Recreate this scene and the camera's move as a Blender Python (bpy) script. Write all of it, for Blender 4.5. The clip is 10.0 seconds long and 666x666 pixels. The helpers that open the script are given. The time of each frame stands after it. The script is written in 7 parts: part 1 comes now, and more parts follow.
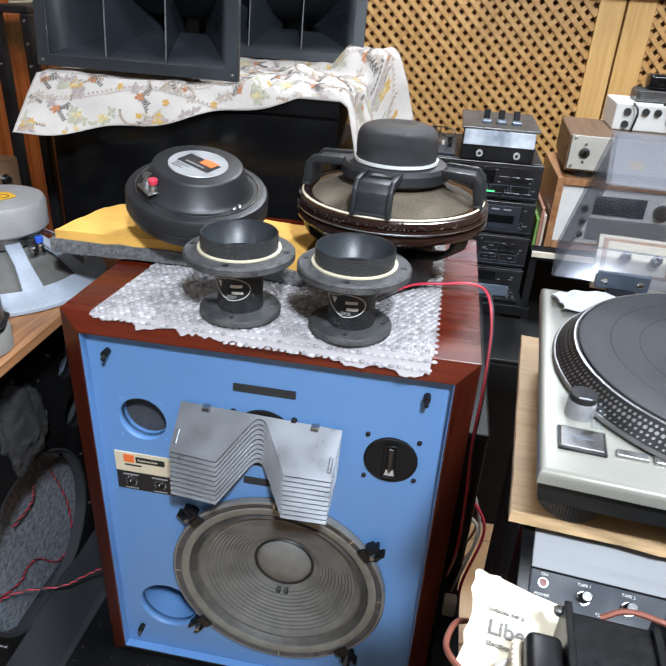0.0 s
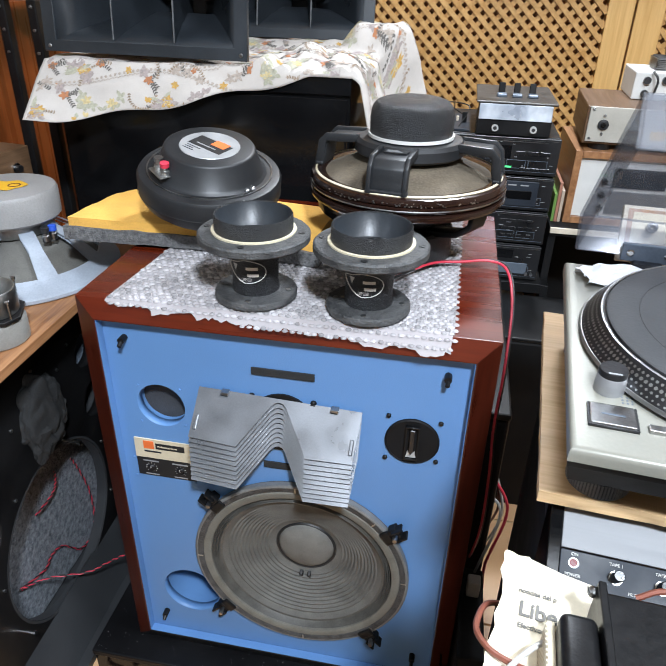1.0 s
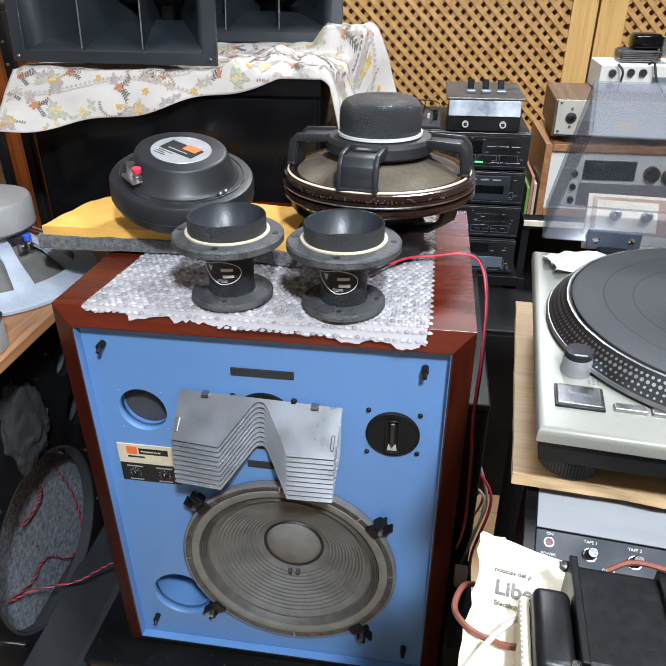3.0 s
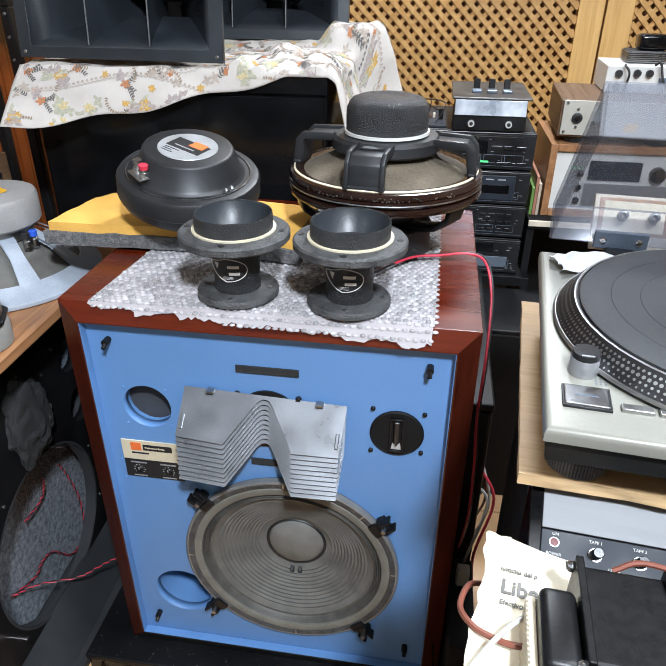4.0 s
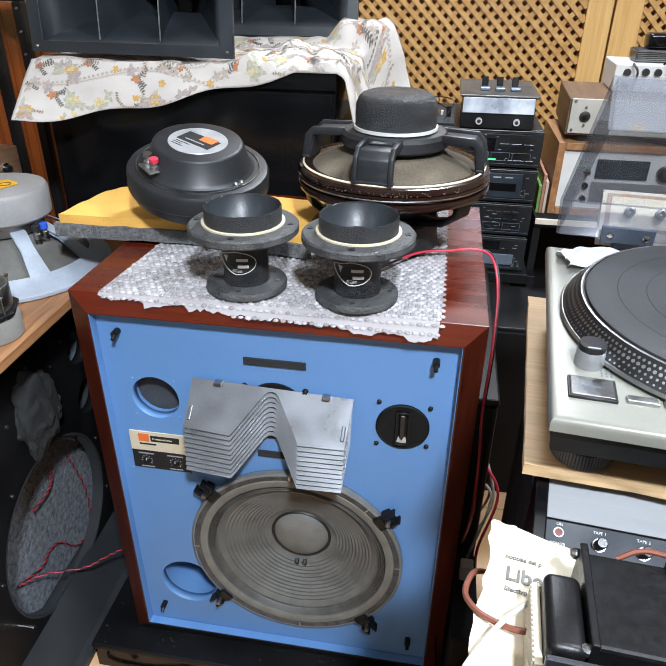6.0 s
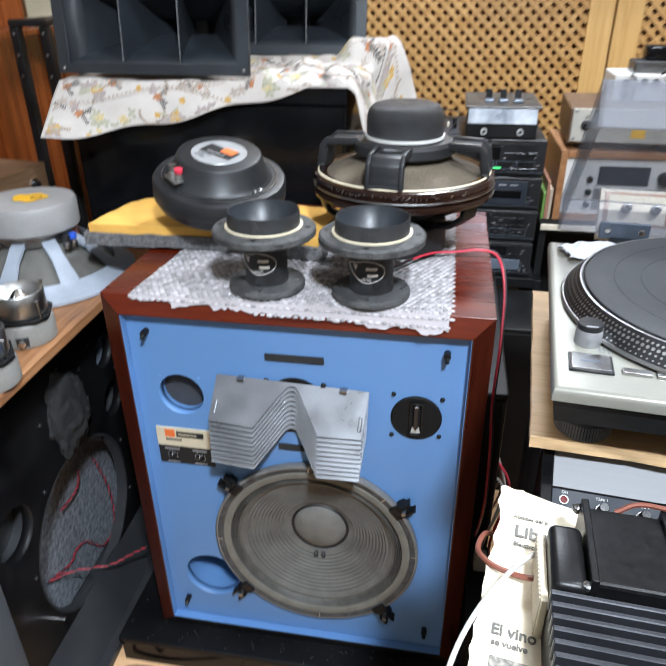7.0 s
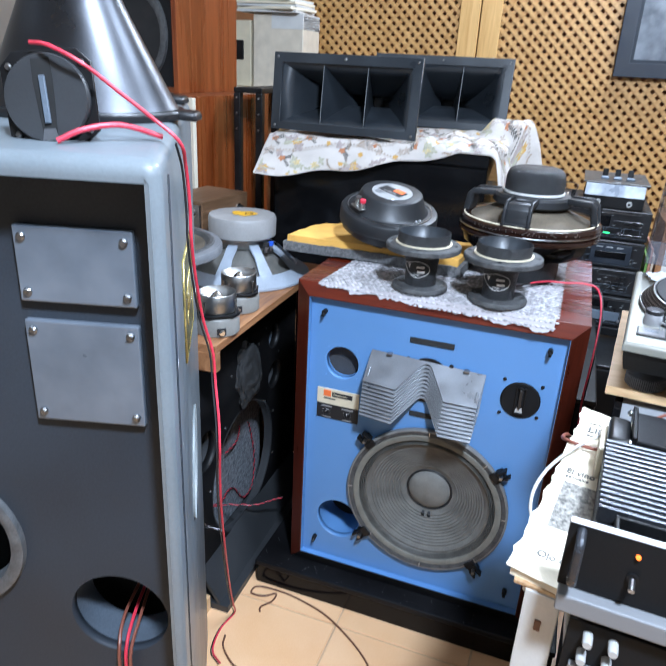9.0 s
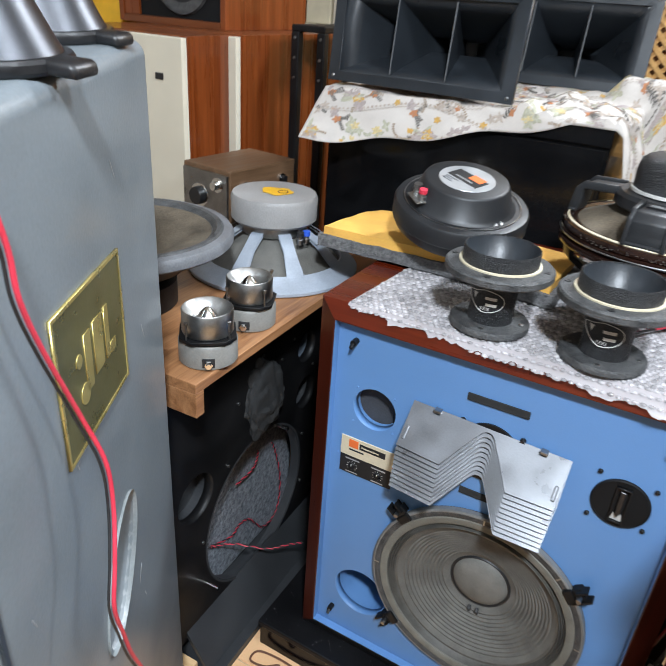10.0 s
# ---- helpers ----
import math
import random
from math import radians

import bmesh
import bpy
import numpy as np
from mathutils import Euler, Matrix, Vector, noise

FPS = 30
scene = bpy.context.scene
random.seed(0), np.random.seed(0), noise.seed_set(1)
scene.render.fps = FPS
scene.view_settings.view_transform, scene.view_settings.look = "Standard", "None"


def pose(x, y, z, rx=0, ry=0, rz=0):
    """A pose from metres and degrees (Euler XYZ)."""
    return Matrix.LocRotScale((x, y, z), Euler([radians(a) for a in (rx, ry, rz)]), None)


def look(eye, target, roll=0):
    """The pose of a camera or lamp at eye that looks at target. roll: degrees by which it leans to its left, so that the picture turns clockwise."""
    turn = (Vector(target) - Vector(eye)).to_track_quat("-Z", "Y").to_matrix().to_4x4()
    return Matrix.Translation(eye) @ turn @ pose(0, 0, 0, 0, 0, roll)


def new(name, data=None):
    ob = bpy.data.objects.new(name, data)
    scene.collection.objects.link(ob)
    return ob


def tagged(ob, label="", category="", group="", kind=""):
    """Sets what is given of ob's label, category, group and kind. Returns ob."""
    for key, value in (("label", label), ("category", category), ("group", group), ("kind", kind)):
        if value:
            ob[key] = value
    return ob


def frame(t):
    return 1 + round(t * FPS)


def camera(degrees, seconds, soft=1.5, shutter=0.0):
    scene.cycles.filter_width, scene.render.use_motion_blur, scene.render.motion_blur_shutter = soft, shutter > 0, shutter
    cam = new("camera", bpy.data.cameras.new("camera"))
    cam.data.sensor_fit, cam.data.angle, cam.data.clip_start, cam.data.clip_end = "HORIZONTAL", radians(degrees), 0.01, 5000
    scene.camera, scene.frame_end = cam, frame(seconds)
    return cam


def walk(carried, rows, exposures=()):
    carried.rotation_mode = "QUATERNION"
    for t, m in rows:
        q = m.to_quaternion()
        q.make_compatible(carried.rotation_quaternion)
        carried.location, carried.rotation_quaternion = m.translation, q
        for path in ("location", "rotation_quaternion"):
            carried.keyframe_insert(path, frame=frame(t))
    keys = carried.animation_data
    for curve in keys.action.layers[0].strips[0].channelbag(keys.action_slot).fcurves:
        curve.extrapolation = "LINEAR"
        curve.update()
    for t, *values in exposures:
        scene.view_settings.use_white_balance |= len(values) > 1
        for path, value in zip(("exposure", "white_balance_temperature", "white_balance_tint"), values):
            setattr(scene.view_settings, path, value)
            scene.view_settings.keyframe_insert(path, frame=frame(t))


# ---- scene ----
cam = camera(54.3, 10.0, 1.2, 0.5)
PATH = [
    (0, (0.224, -0.797, 1.304), (-0.041, 0.945, 0.359), 3.4),
    (0.5, (0.209, -0.789, 1.296), (-0.102, 0.92, 0.304), 2.6),
    (1, (0.218, -0.787, 1.293), (-0.086, 0.924, 0.304), 1.4),
    (1.5, (0.232, -0.786, 1.293), (-0.048, 0.929, 0.301), 0.6),
    (2, (0.23, -0.789, 1.293), (-0.049, 0.924, 0.299), 0.9),
    (2.5, (0.234, -0.795, 1.291), (-0.026, 0.929, 0.311), -0.3),
    (4, (0.227, -0.8, 1.291), (-0.038, 0.92, 0.306), 0.3),
    (4.5, (0.226, -0.8, 1.289), (-0.04, 0.919, 0.303), 0.3),
    (5, (0.224, -0.802, 1.29), (-0.042, 0.916, 0.301), 0.0),
    (6.5, (0.226, -0.833, 1.287), (-0.06, 0.882, 0.299), 1.0),
    (6.9, (0.228, -0.869, 1.29), (-0.107, 0.846, 0.316), -0.4),
    (7, (0.225, -0.879, 1.288), (-0.086, 0.857, 0.345), -0.6),
    (7.2, (0.214, -0.914, 1.305), (-0.081, 0.861, 0.432), -1.3),
    (7.5, (0.188, -0.986, 1.294), (-0.01, 0.811, 0.437), 0.0),
    (7.7, (0.179, -1.036, 1.279), (0.009, 0.764, 0.423), -0.8),
    (8, (0.16, -1.093, 1.294), (-0.182, 0.71, 0.498), -0.5),
    (8.5, (0.158, -1.193, 1.316), (-0.359, 0.591, 0.574), 1.6),
    (8.7, (0.187, -1.247, 1.316), (-0.367, 0.532, 0.589), 1.9),
    (9, (0.228, -1.296, 1.306), (-0.383, 0.449, 0.542), 3.0),
    (9.3, (0.25, -1.207, 1.287), (-0.407, 0.495, 0.468), 1.9),
    (9.5, (0.233, -1.086, 1.278), (-0.494, 0.591, 0.466), 3.6),
    (9.7, (0.204, -0.963, 1.296), (-0.596, 0.651, 0.427), 3.6),
    (9.9, (0.18, -0.885, 1.296), (-0.647, 0.697, 0.394), 3.9),
    (10, (0.168, -0.861, 1.295), (-0.668, 0.706, 0.375), 4.2),
]
walk(cam, [(t, look(eye, target, roll)) for t, eye, target, roll in PATH], [(0.0, 0.12, 6560, 7), (2.0, 0.12, 6620, 7), (6.5, 0.14, 6620, 7), (8.0, 0.12, 6480, 7), (8.5, 0.1, 6300, 7), (8.8, 0.27, 5650, 7), (9.1, 0.23, 5950, 6), (9.3, 0.05, 6400, 6), (9.6, 0.05, 6600, 6), (10.0, 0.08, 6650, 6)])

# ---- world and light ----
world = bpy.data.worlds.new("world")
scene.world = world
world.use_nodes = True
world.node_tree.nodes["Background"].inputs[0].default_value = (0.75, 0.85, 1.0, 1)
world.node_tree.nodes["Background"].inputs[1].default_value = 0.05


def area_lamp(name, loc, target, size, watts, col):
    data = bpy.data.lights.new(name, "AREA")
    data.shape, data.size, data.energy, data.color = "DISK", size, watts, col
    ob = new(name, data)
    ob.matrix_world = look(loc, target)
    return ob


area_lamp("unseen_lamp", (0.62, -1.45, 2.52), (0.2, -0.2, 0.6), 0.22, 76, (0.90, 0.99, 1.14))
# the next two are added fill lights out of view, right and left
area_lamp("unseen_lamp", (1.05, -0.30, 2.52), (0.5, -0.2, 0.8), 0.45, 26, (0.90, 0.99, 1.14))
area_lamp("unseen_lamp", (-1.45, -1.4, 2.52), (-0.5, -0.4, 0.8), 0.6, 6, (0.86, 0.99, 1.17))
area_lamp("unseen_lamp", (0.42, 1.58, 2.52), (0.25, 0.4, 0.86), 0.35, 40, (0.92, 0.99, 1.12))


# ---- materials ----
def mat(name, col, rough=0.5, metal=0.0, var=0.12, scale=25.0, bump=0.05, col2=None, coat=0.0, fine=300.0, rvar=0.1, stretch=(1, 1, 1), spec=0.5, bdist=0.002, crough=0.12):
    m = bpy.data.materials.new(name)
    m.use_nodes = True
    nt = m.node_tree
    b = nt.nodes["Principled BSDF"]
    b.inputs["Metallic"].default_value = metal
    b.inputs["Coat Weight"].default_value = coat
    b.inputs["Coat Roughness"].default_value = crough
    b.inputs["Specular IOR Level"].default_value = spec
    tc = nt.nodes.new("ShaderNodeTexCoord")
    mp = nt.nodes.new("ShaderNodeMapping")
    mp.inputs["Scale"].default_value = stretch
    nt.links.new(tc.outputs["Object"], mp.inputs["Vector"])
    n1 = nt.nodes.new("ShaderNodeTexNoise")
    n1.inputs["Scale"].default_value, n1.inputs["Detail"].default_value = scale, 6
    n2 = nt.nodes.new("ShaderNodeTexNoise")
    n2.inputs["Scale"].default_value, n2.inputs["Detail"].default_value = fine, 3
    for n in (n1, n2):
        nt.links.new(mp.outputs["Vector"], n.inputs["Vector"])
    mix = nt.nodes.new("ShaderNodeMath")
    mix.operation = "MULTIPLY_ADD"
    mix.inputs[1].default_value = 0.35
    nt.links.new(n2.outputs["Fac"], mix.inputs[0])
    sc = nt.nodes.new("ShaderNodeMath")
    sc.operation = "MULTIPLY"
    sc.inputs[1].default_value = 0.65
    nt.links.new(n1.outputs["Fac"], sc.inputs[0])
    nt.links.new(sc.outputs[0], mix.inputs[2])
    ramp = nt.nodes.new("ShaderNodeValToRGB")
    c2 = col2 or tuple(min(1, c * (1 + var)) for c in col)
    c1 = tuple(c * (1 - var) for c in col) if col2 is None else col
    ramp.color_ramp.elements[0].position, ramp.color_ramp.elements[1].position = 0.35, 0.65
    ramp.color_ramp.elements[0].color, ramp.color_ramp.elements[1].color = (*c1, 1), (*c2, 1)
    nt.links.new(mix.outputs[0], ramp.inputs["Fac"])
    nt.links.new(ramp.outputs["Color"], b.inputs["Base Color"])
    rr = nt.nodes.new("ShaderNodeMapRange")
    rr.inputs[1].default_value, rr.inputs[2].default_value = 0.3, 0.7
    rr.inputs[3].default_value, rr.inputs[4].default_value = max(0.02, rough - rvar), min(1, rough + rvar)
    nt.links.new(n1.outputs["Fac"], rr.inputs[0])
    nt.links.new(rr.outputs[0], b.inputs["Roughness"])
    if bump:
        bp = nt.nodes.new("ShaderNodeBump")
        bp.inputs["Strength"].default_value, bp.inputs["Distance"].default_value = bump, bdist
        nt.links.new(n2.outputs["Fac"], bp.inputs["Height"])
        nt.links.new(bp.outputs["Normal"], b.inputs["Normal"])
    return m


def wood(name, dark, light, rough=0.4, coat=0.0, grain=(60, 4, 60), bump=0.08, crough=0.12):
    """Straight-grained wood; the grain runs along the axis with the small number."""
    m = mat(name, dark, rough, 0, 0.1, 1.0, 0, light, coat, crough=crough)
    nt = m.node_tree
    mp = [n for n in nt.nodes if n.type == "MAPPING"][0]
    mp.inputs["Scale"].default_value = grain
    n1, n2 = [n for n in nt.nodes if n.type == "TEX_NOISE"]
    n1.inputs["Scale"].default_value, n1.inputs["Distortion"].default_value = 1.0, 0.8
    n2.inputs["Scale"].default_value = 6.0
    bp = nt.nodes.new("ShaderNodeBump")
    bp.inputs["Strength"].default_value, bp.inputs["Distance"].default_value = bump, 0.001
    nt.links.new(n2.outputs["Fac"], bp.inputs["Height"])
    nt.links.new(bp.outputs["Normal"], nt.nodes["Principled BSDF"].inputs["Normal"])
    return m


def clear(name, tint, rough, amount):
    """A thin clear plastic: part of the light goes straight through, the rest is gloss."""
    m = bpy.data.materials.new(name)
    m.use_nodes = True
    nt = m.node_tree
    b = nt.nodes["Principled BSDF"]
    b.inputs["Base Color"].default_value = (*tint, 1)
    b.inputs["Roughness"].default_value = rough
    b.inputs["Specular IOR Level"].default_value = 0.7
    t = nt.nodes.new("ShaderNodeBsdfTransparent")
    t.inputs[0].default_value = (*[0.5 + 0.5 * c for c in tint], 1)
    mx = nt.nodes.new("ShaderNodeMixShader")
    nt.links.new(b.outputs[0], mx.inputs[1])
    nt.links.new(t.outputs[0], mx.inputs[2])
    tc = nt.nodes.new("ShaderNodeTexCoord")
    n = nt.nodes.new("ShaderNodeTexNoise")
    n.inputs["Scale"].default_value, n.inputs["Detail"].default_value = 9.0, 5
    nt.links.new(tc.outputs["Object"], n.inputs["Vector"])
    r = nt.nodes.new("ShaderNodeMapRange")
    r.inputs[3].default_value, r.inputs[4].default_value = amount - 0.08, amount + 0.08
    nt.links.new(n.outputs["Fac"], r.inputs[0])
    nt.links.new(r.outputs[0], mx.inputs[0])
    nt.links.new(mx.outputs[0], nt.nodes["Material Output"].inputs[0])
    return m


def glow(name, col, strength):
    m = bpy.data.materials.new(name)
    m.use_nodes = True
    b = m.node_tree.nodes["Principled BSDF"]
    b.inputs["Base Color"].default_value = (*[c * 0.3 for c in col], 1)
    b.inputs["Emission Color"].default_value = (*col, 1)
    b.inputs["Emission Strength"].default_value = strength
    return m


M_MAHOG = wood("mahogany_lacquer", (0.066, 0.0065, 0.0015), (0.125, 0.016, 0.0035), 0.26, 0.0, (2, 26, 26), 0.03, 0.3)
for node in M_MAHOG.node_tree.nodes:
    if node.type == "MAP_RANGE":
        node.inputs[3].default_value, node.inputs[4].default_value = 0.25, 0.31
# same wood at half the top board's brightness: the sides' shade is in the colour
M_MAHOG_SHADED = wood("mahogany_lacquer_shaded_upright", (0.032, 0.005, 0.002), (0.064, 0.010, 0.004), 0.34, 0.15, (40, 40, 3), 0.03)
M_BLUE = mat("blue_paint", (0.116, 0.254, 0.512), 0.5, 0, 0.06, 4, 0.15, fine=500, rvar=0.06)
M_BLACK = mat("black_satin", (0.006, 0.006, 0.0065), 0.45, 0, 0.4, 12, 0.1, spec=0.3)
M_BLACKG = mat("black_gloss", (0.0045, 0.0045, 0.005), 0.12, 0, 0.4, 6, 0.02, rvar=0.06, spec=0.22)
M_BLACKPL = mat("black_plastic", (0.010, 0.010, 0.011), 0.34, 0, 0.3, 20, 0.15)
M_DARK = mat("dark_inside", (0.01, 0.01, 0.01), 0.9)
M_CRINKLE = mat("black_crinkle_paint", (0.016, 0.017, 0.019), 0.42, 0, 0.35, 60, 1.0, fine=620, bdist=0.0036)
M_DUSTY = mat("dusty_black_paint", (0.026, 0.027, 0.029), 0.58, 0, 0.6, 60, 0.8, (0.085, 0.086, 0.086), fine=320, bdist=0.003)
M_DRIVER = mat("satin_black_cast_metal", (0.017, 0.018, 0.020), 0.47, 0.2, 0.25, 14, 0.10, fine=420)
M_CONE = mat("grey_paper_cone", (0.122, 0.118, 0.107), 0.75, 0, 0.25, 30, 0.35, fine=500)
M_CAP = mat("grey_dust_cap", (0.16, 0.155, 0.14), 0.72, 0, 0.25, 25, 0.3, fine=500)
M_GASKET = mat("olive_gasket", (0.155, 0.148, 0.125), 0.8, 0, 0.2, 40, 0.3)
M_SURR = mat("dark_doped_surround", (0.085, 0.081, 0.072), 0.55, 0, 0.3, 40, 0.3)
M_ALU = mat("cast_aluminium", (0.42, 0.42, 0.41), 0.38, 1.0, 0.15, 40, 0.1)
M_CHROME = mat("bright_metal", (0.75, 0.75, 0.74), 0.14, 1.0, 0.08, 30, 0.02)
M_STEEL = mat("dull_steel", (0.3, 0.3, 0.3), 0.35, 1.0, 0.2, 30, 0.1)
M_LENS = mat("grey_painted_aluminium", (0.165, 0.172, 0.185), 0.34, 0.55, 0.14, 14, 0.03, fine=450)
M_CREAM = mat("cream_paint", (0.62, 0.55, 0.40), 0.6, 0, 0.08)
M_WHITE = mat("white_paint", (0.60, 0.595, 0.57), 0.5, 0, 0.06)
M_ORANGE = mat("orange_print", (0.75, 0.16, 0.04), 0.5, 0, 0.06)
M_INK = mat("black_print", (0.015, 0.015, 0.016), 0.5, 0, 0.1)
M_SILVER = mat("silver_print", (0.45, 0.46, 0.47), 0.4, 0.5, 0.1)
M_FOAM_Y = mat("yellow_foam", (0.76, 0.42, 0.09), 0.95, 0, 0.10, 20, 0.4, fine=320, bdist=0.003)
M_FOAM_G = mat("grey_foam", (0.075, 0.075, 0.078), 0.95, 0, 0.7, 120, 1.0, (0.2, 0.2, 0.2), fine=300, bdist=0.004)
M_BASKET = mat("grey_blue_hammer_paint", (0.34, 0.38, 0.44), 0.42, 0.1, 0.12, 25, 0.25)
M_MAGNET = mat("grey_magnet_paint", (0.285, 0.28, 0.275), 0.5, 0, 0.12, 18, 0.3)
M_RIMBLK = mat("brown_black_gloss", (0.016, 0.007, 0.005), 0.16, 0, 0.4, 10, 0.03, rvar=0.06)
M_PAPER_CONE = mat("brown_paper_cone", (0.040, 0.031, 0.021), 0.85, 0, 0.3, 16, 0.5, (0.135, 0.108, 0.075))
M_WALNUT = wood("walnut_veneer", (0.20, 0.085, 0.035), (0.40, 0.20, 0.09), 0.42, 0.1, (60, 3.5, 60))
M_TEAK = wood("teak_veneer_upright", (0.105, 0.020, 0.004), (0.215, 0.050, 0.010), 0.30, 0.35, (28, 28, 1.2))
M_TEAK_TOP = wood("teak_veneer_top", (0.11, 0.028, 0.008), (0.19, 0.055, 0.017), 0.33, 0.3, (3, 40, 40))
M_WALBOX = wood("dusty_walnut", (0.085, 0.045, 0.022), (0.17, 0.095, 0.05), 0.5, 0, (60, 3, 60))
M_PINE = wood("varnished_pine", (0.55, 0.31, 0.10), (0.72, 0.45, 0.17), 0.4, 0.2, (40, 40, 2))
M_LATTICE = wood("lattice_pine", (0.44, 0.23, 0.07), (0.65, 0.385, 0.14), 0.42, 0.15, (30, 30, 30))
M_LATBACK = mat("brown_backing_board", (0.27, 0.115, 0.042), 0.7, 0, 0.2)
M_TOWER = mat("grey_textured_paint", (0.158, 0.180, 0.195), 0.38, 0, 0.10, 9, 0.10, fine=240, coat=0.10, rvar=0.08)
M_BOARD = wood("raw_pine_board", (0.58, 0.36, 0.17), (0.78, 0.55, 0.31), 0.6, 0, (3, 45, 45))
M_CHAMP = mat("champagne_paint", (0.255, 0.25, 0.215), 0.45, 0.2, 0.06, 8, 0.05)
M_RUBBER = mat("rubber_mat", (0.045, 0.046, 0.048), 0.62, 0, 0.15, 15, 0.15)
M_TTBASE = mat("black_rubber_base", (0.010, 0.010, 0.011), 0.68, 0, 0.2)
M_PANEL = mat("blue_black_panel", (0.020, 0.025, 0.034), 0.5, 0, 0.15, spec=0.3)
M_MATTBLK = mat("matt_black_board", (0.0055, 0.0055, 0.006), 0.7, 0, 0.3, 12, 0.1, spec=0.25)
M_SCUFF = mat("scuffed_black_enamel", (0.005, 0.005, 0.0055), 0.36, 0.0, 0.3, 160, 0.08, (0.0085, 0.0085, 0.009), fine=420, rvar=0.04, spec=0.25)
M_GRILLE = mat("cream_grille_cloth", (0.60, 0.55, 0.44), 0.85, 0, 0.05, 8, 0.4, fine=700)
M_RIMGREY = mat("grey_rubber_edge", (0.13, 0.135, 0.145), 0.5, 0, 0.3, 20, 0.15)
M_TISSUE = mat("white_tissue", (0.82, 0.82, 0.83), 0.9, 0, 0.03, 20, 0.2)
M_MAGNET_D = mat("olive_grey_paint", (0.19, 0.185, 0.17), 0.45, 0, 0.2, 18, 0.2)
M_FIN = mat("black_anodised_metal", (0.055, 0.058, 0.066), 0.32, 0.6, 0.2, 10, 0.03)
M_RIM = mat("grey_cast_rim", (0.17, 0.17, 0.165), 0.42, 0.1, 0.2, 30, 0.1)
M_LIP = mat("bright_grey_lip", (0.48, 0.48, 0.47), 0.3, 0.1, 0.1)
M_STRIP = mat("dark_grey_lacquer", (0.030, 0.032, 0.035), 0.45, 0, 0.15, 8, 0.05)
M_DUSTTOP = mat("dusty_grey_lid", (0.014, 0.012, 0.010), 0.45, 0, 0.3, 18, 0.1, (0.062, 0.052, 0.042))
M_PLINTH = mat("dusty_black_lacquer", (0.006, 0.006, 0.007), 0.5, 0, 0.4, 9, 0.03, spec=0.2)
M_GRIP = mat("pale_grip_plastic", (0.24, 0.265, 0.27), 0.45, 0, 0.2, 20, 0.1)
M_MESH = mat("dark_grey_mesh", (0.045, 0.048, 0.055), 0.85, 0, 0.2, 60, 0.4)
M_KEY = mat("black_key", (0.012, 0.012, 0.013), 0.25, 0, 0.2)
M_BRUSHED = mat("brushed_aluminium", (0.36, 0.365, 0.38), 0.40, 0.6, 0.05, 5, 0.03, stretch=(1, 60, 60))
M_RSTRIP = mat("satin_silver_strip", (0.225, 0.23, 0.24), 0.55, 0.2, 0.06, 5, 0.03, stretch=(1, 60, 60))
M_PAPER = mat("old_paper", (0.76, 0.685, 0.535), 0.85, 0, 0.08, 8, 0.2)
M_BROWNPG = mat("browned_paper", (0.30, 0.15, 0.06), 0.85, 0, 0.2, 40, 0.3, (0.62, 0.45, 0.26))
M_TILE = mat("terracotta_tile", (0.71, 0.41, 0.205), 0.35, 0, 0.1, 5, 0.06, (0.79, 0.51, 0.29))
M_GROUT = mat("grout", (0.52, 0.36, 0.22), 0.9)
M_WALL = mat("beige_wall", (0.34, 0.30, 0.25), 0.85, 0, 0.05, 3, 0.2)
M_CEIL = mat("white_ceiling", (0.62, 0.61, 0.58), 0.9, 0, 0.03, 3, 0.1)
M_RED = mat("red_cable", (0.58, 0.035, 0.065), 0.4, 0, 0.1)
M_BROWNCAB = mat("brown_cable", (0.13, 0.055, 0.03), 0.5)
M_GREYCAB = mat("grey_cable", (0.45, 0.44, 0.42), 0.5)
M_COPPER = mat("clear_copper_cable", (0.20, 0.065, 0.042), 0.4, 0.0)
M_FELT = mat("grey_felt", (0.085, 0.098, 0.12), 0.95, 0, 0.5, 85, 1.0, (0.30, 0.325, 0.36), fine=210, bdist=0.006)
M_CLOTHBLK = mat("black_cloth", (0.020, 0.021, 0.022), 0.95, 0, 0.3, 40, 0.6)
M_YELLOW = mat("yellow_plastic", (0.75, 0.42, 0.03), 0.45)
M_BEIGE = mat("beige_plastic", (0.62, 0.55, 0.44), 0.5)
M_GOLD = mat("gold_foil", (0.62, 0.50, 0.18), 0.3, 0.7, 0.08)
M_OLIVE = mat("olive_plate", (0.16, 0.145, 0.06), 0.32, 0.5, 0.1)
M_PLATE = mat("grey_steel_plate", (0.135, 0.165, 0.205), 0.38, 0.3, 0.2, 10, 0.1)
# the noise between the two tones paints cloudy reflections on the cover plates
M_COVER = mat("brushed_plate_painted_reflection", (0.12, 0.145, 0.18), 0.34, 0.35, 0.3, 7, 0.03, (0.24, 0.275, 0.325), rvar=0.12, fine=16)
M_TBAFFLE = mat("grey_baffle_paint", (0.036, 0.043, 0.054), 0.55, 0, 0.18, 5, 0.06, spec=0.2)
# blurred reflections of the mixer's front, painted as pale and dark noise
M_CLOUDY = mat("silver_plate_painted_reflection", (0.22, 0.26, 0.33), 0.3, 0.5, 0.3, 14, 0.0, (0.66, 0.70, 0.74), fine=24)
M_GREYBOX = mat("grey_meter_panel", (0.42, 0.40, 0.35), 0.5, 0.1, 0.08)
M_HORNMETAL = mat("dark_polished_metal", (0.060, 0.062, 0.068), 0.34, 0.92, 0.1, 8, 0.02)
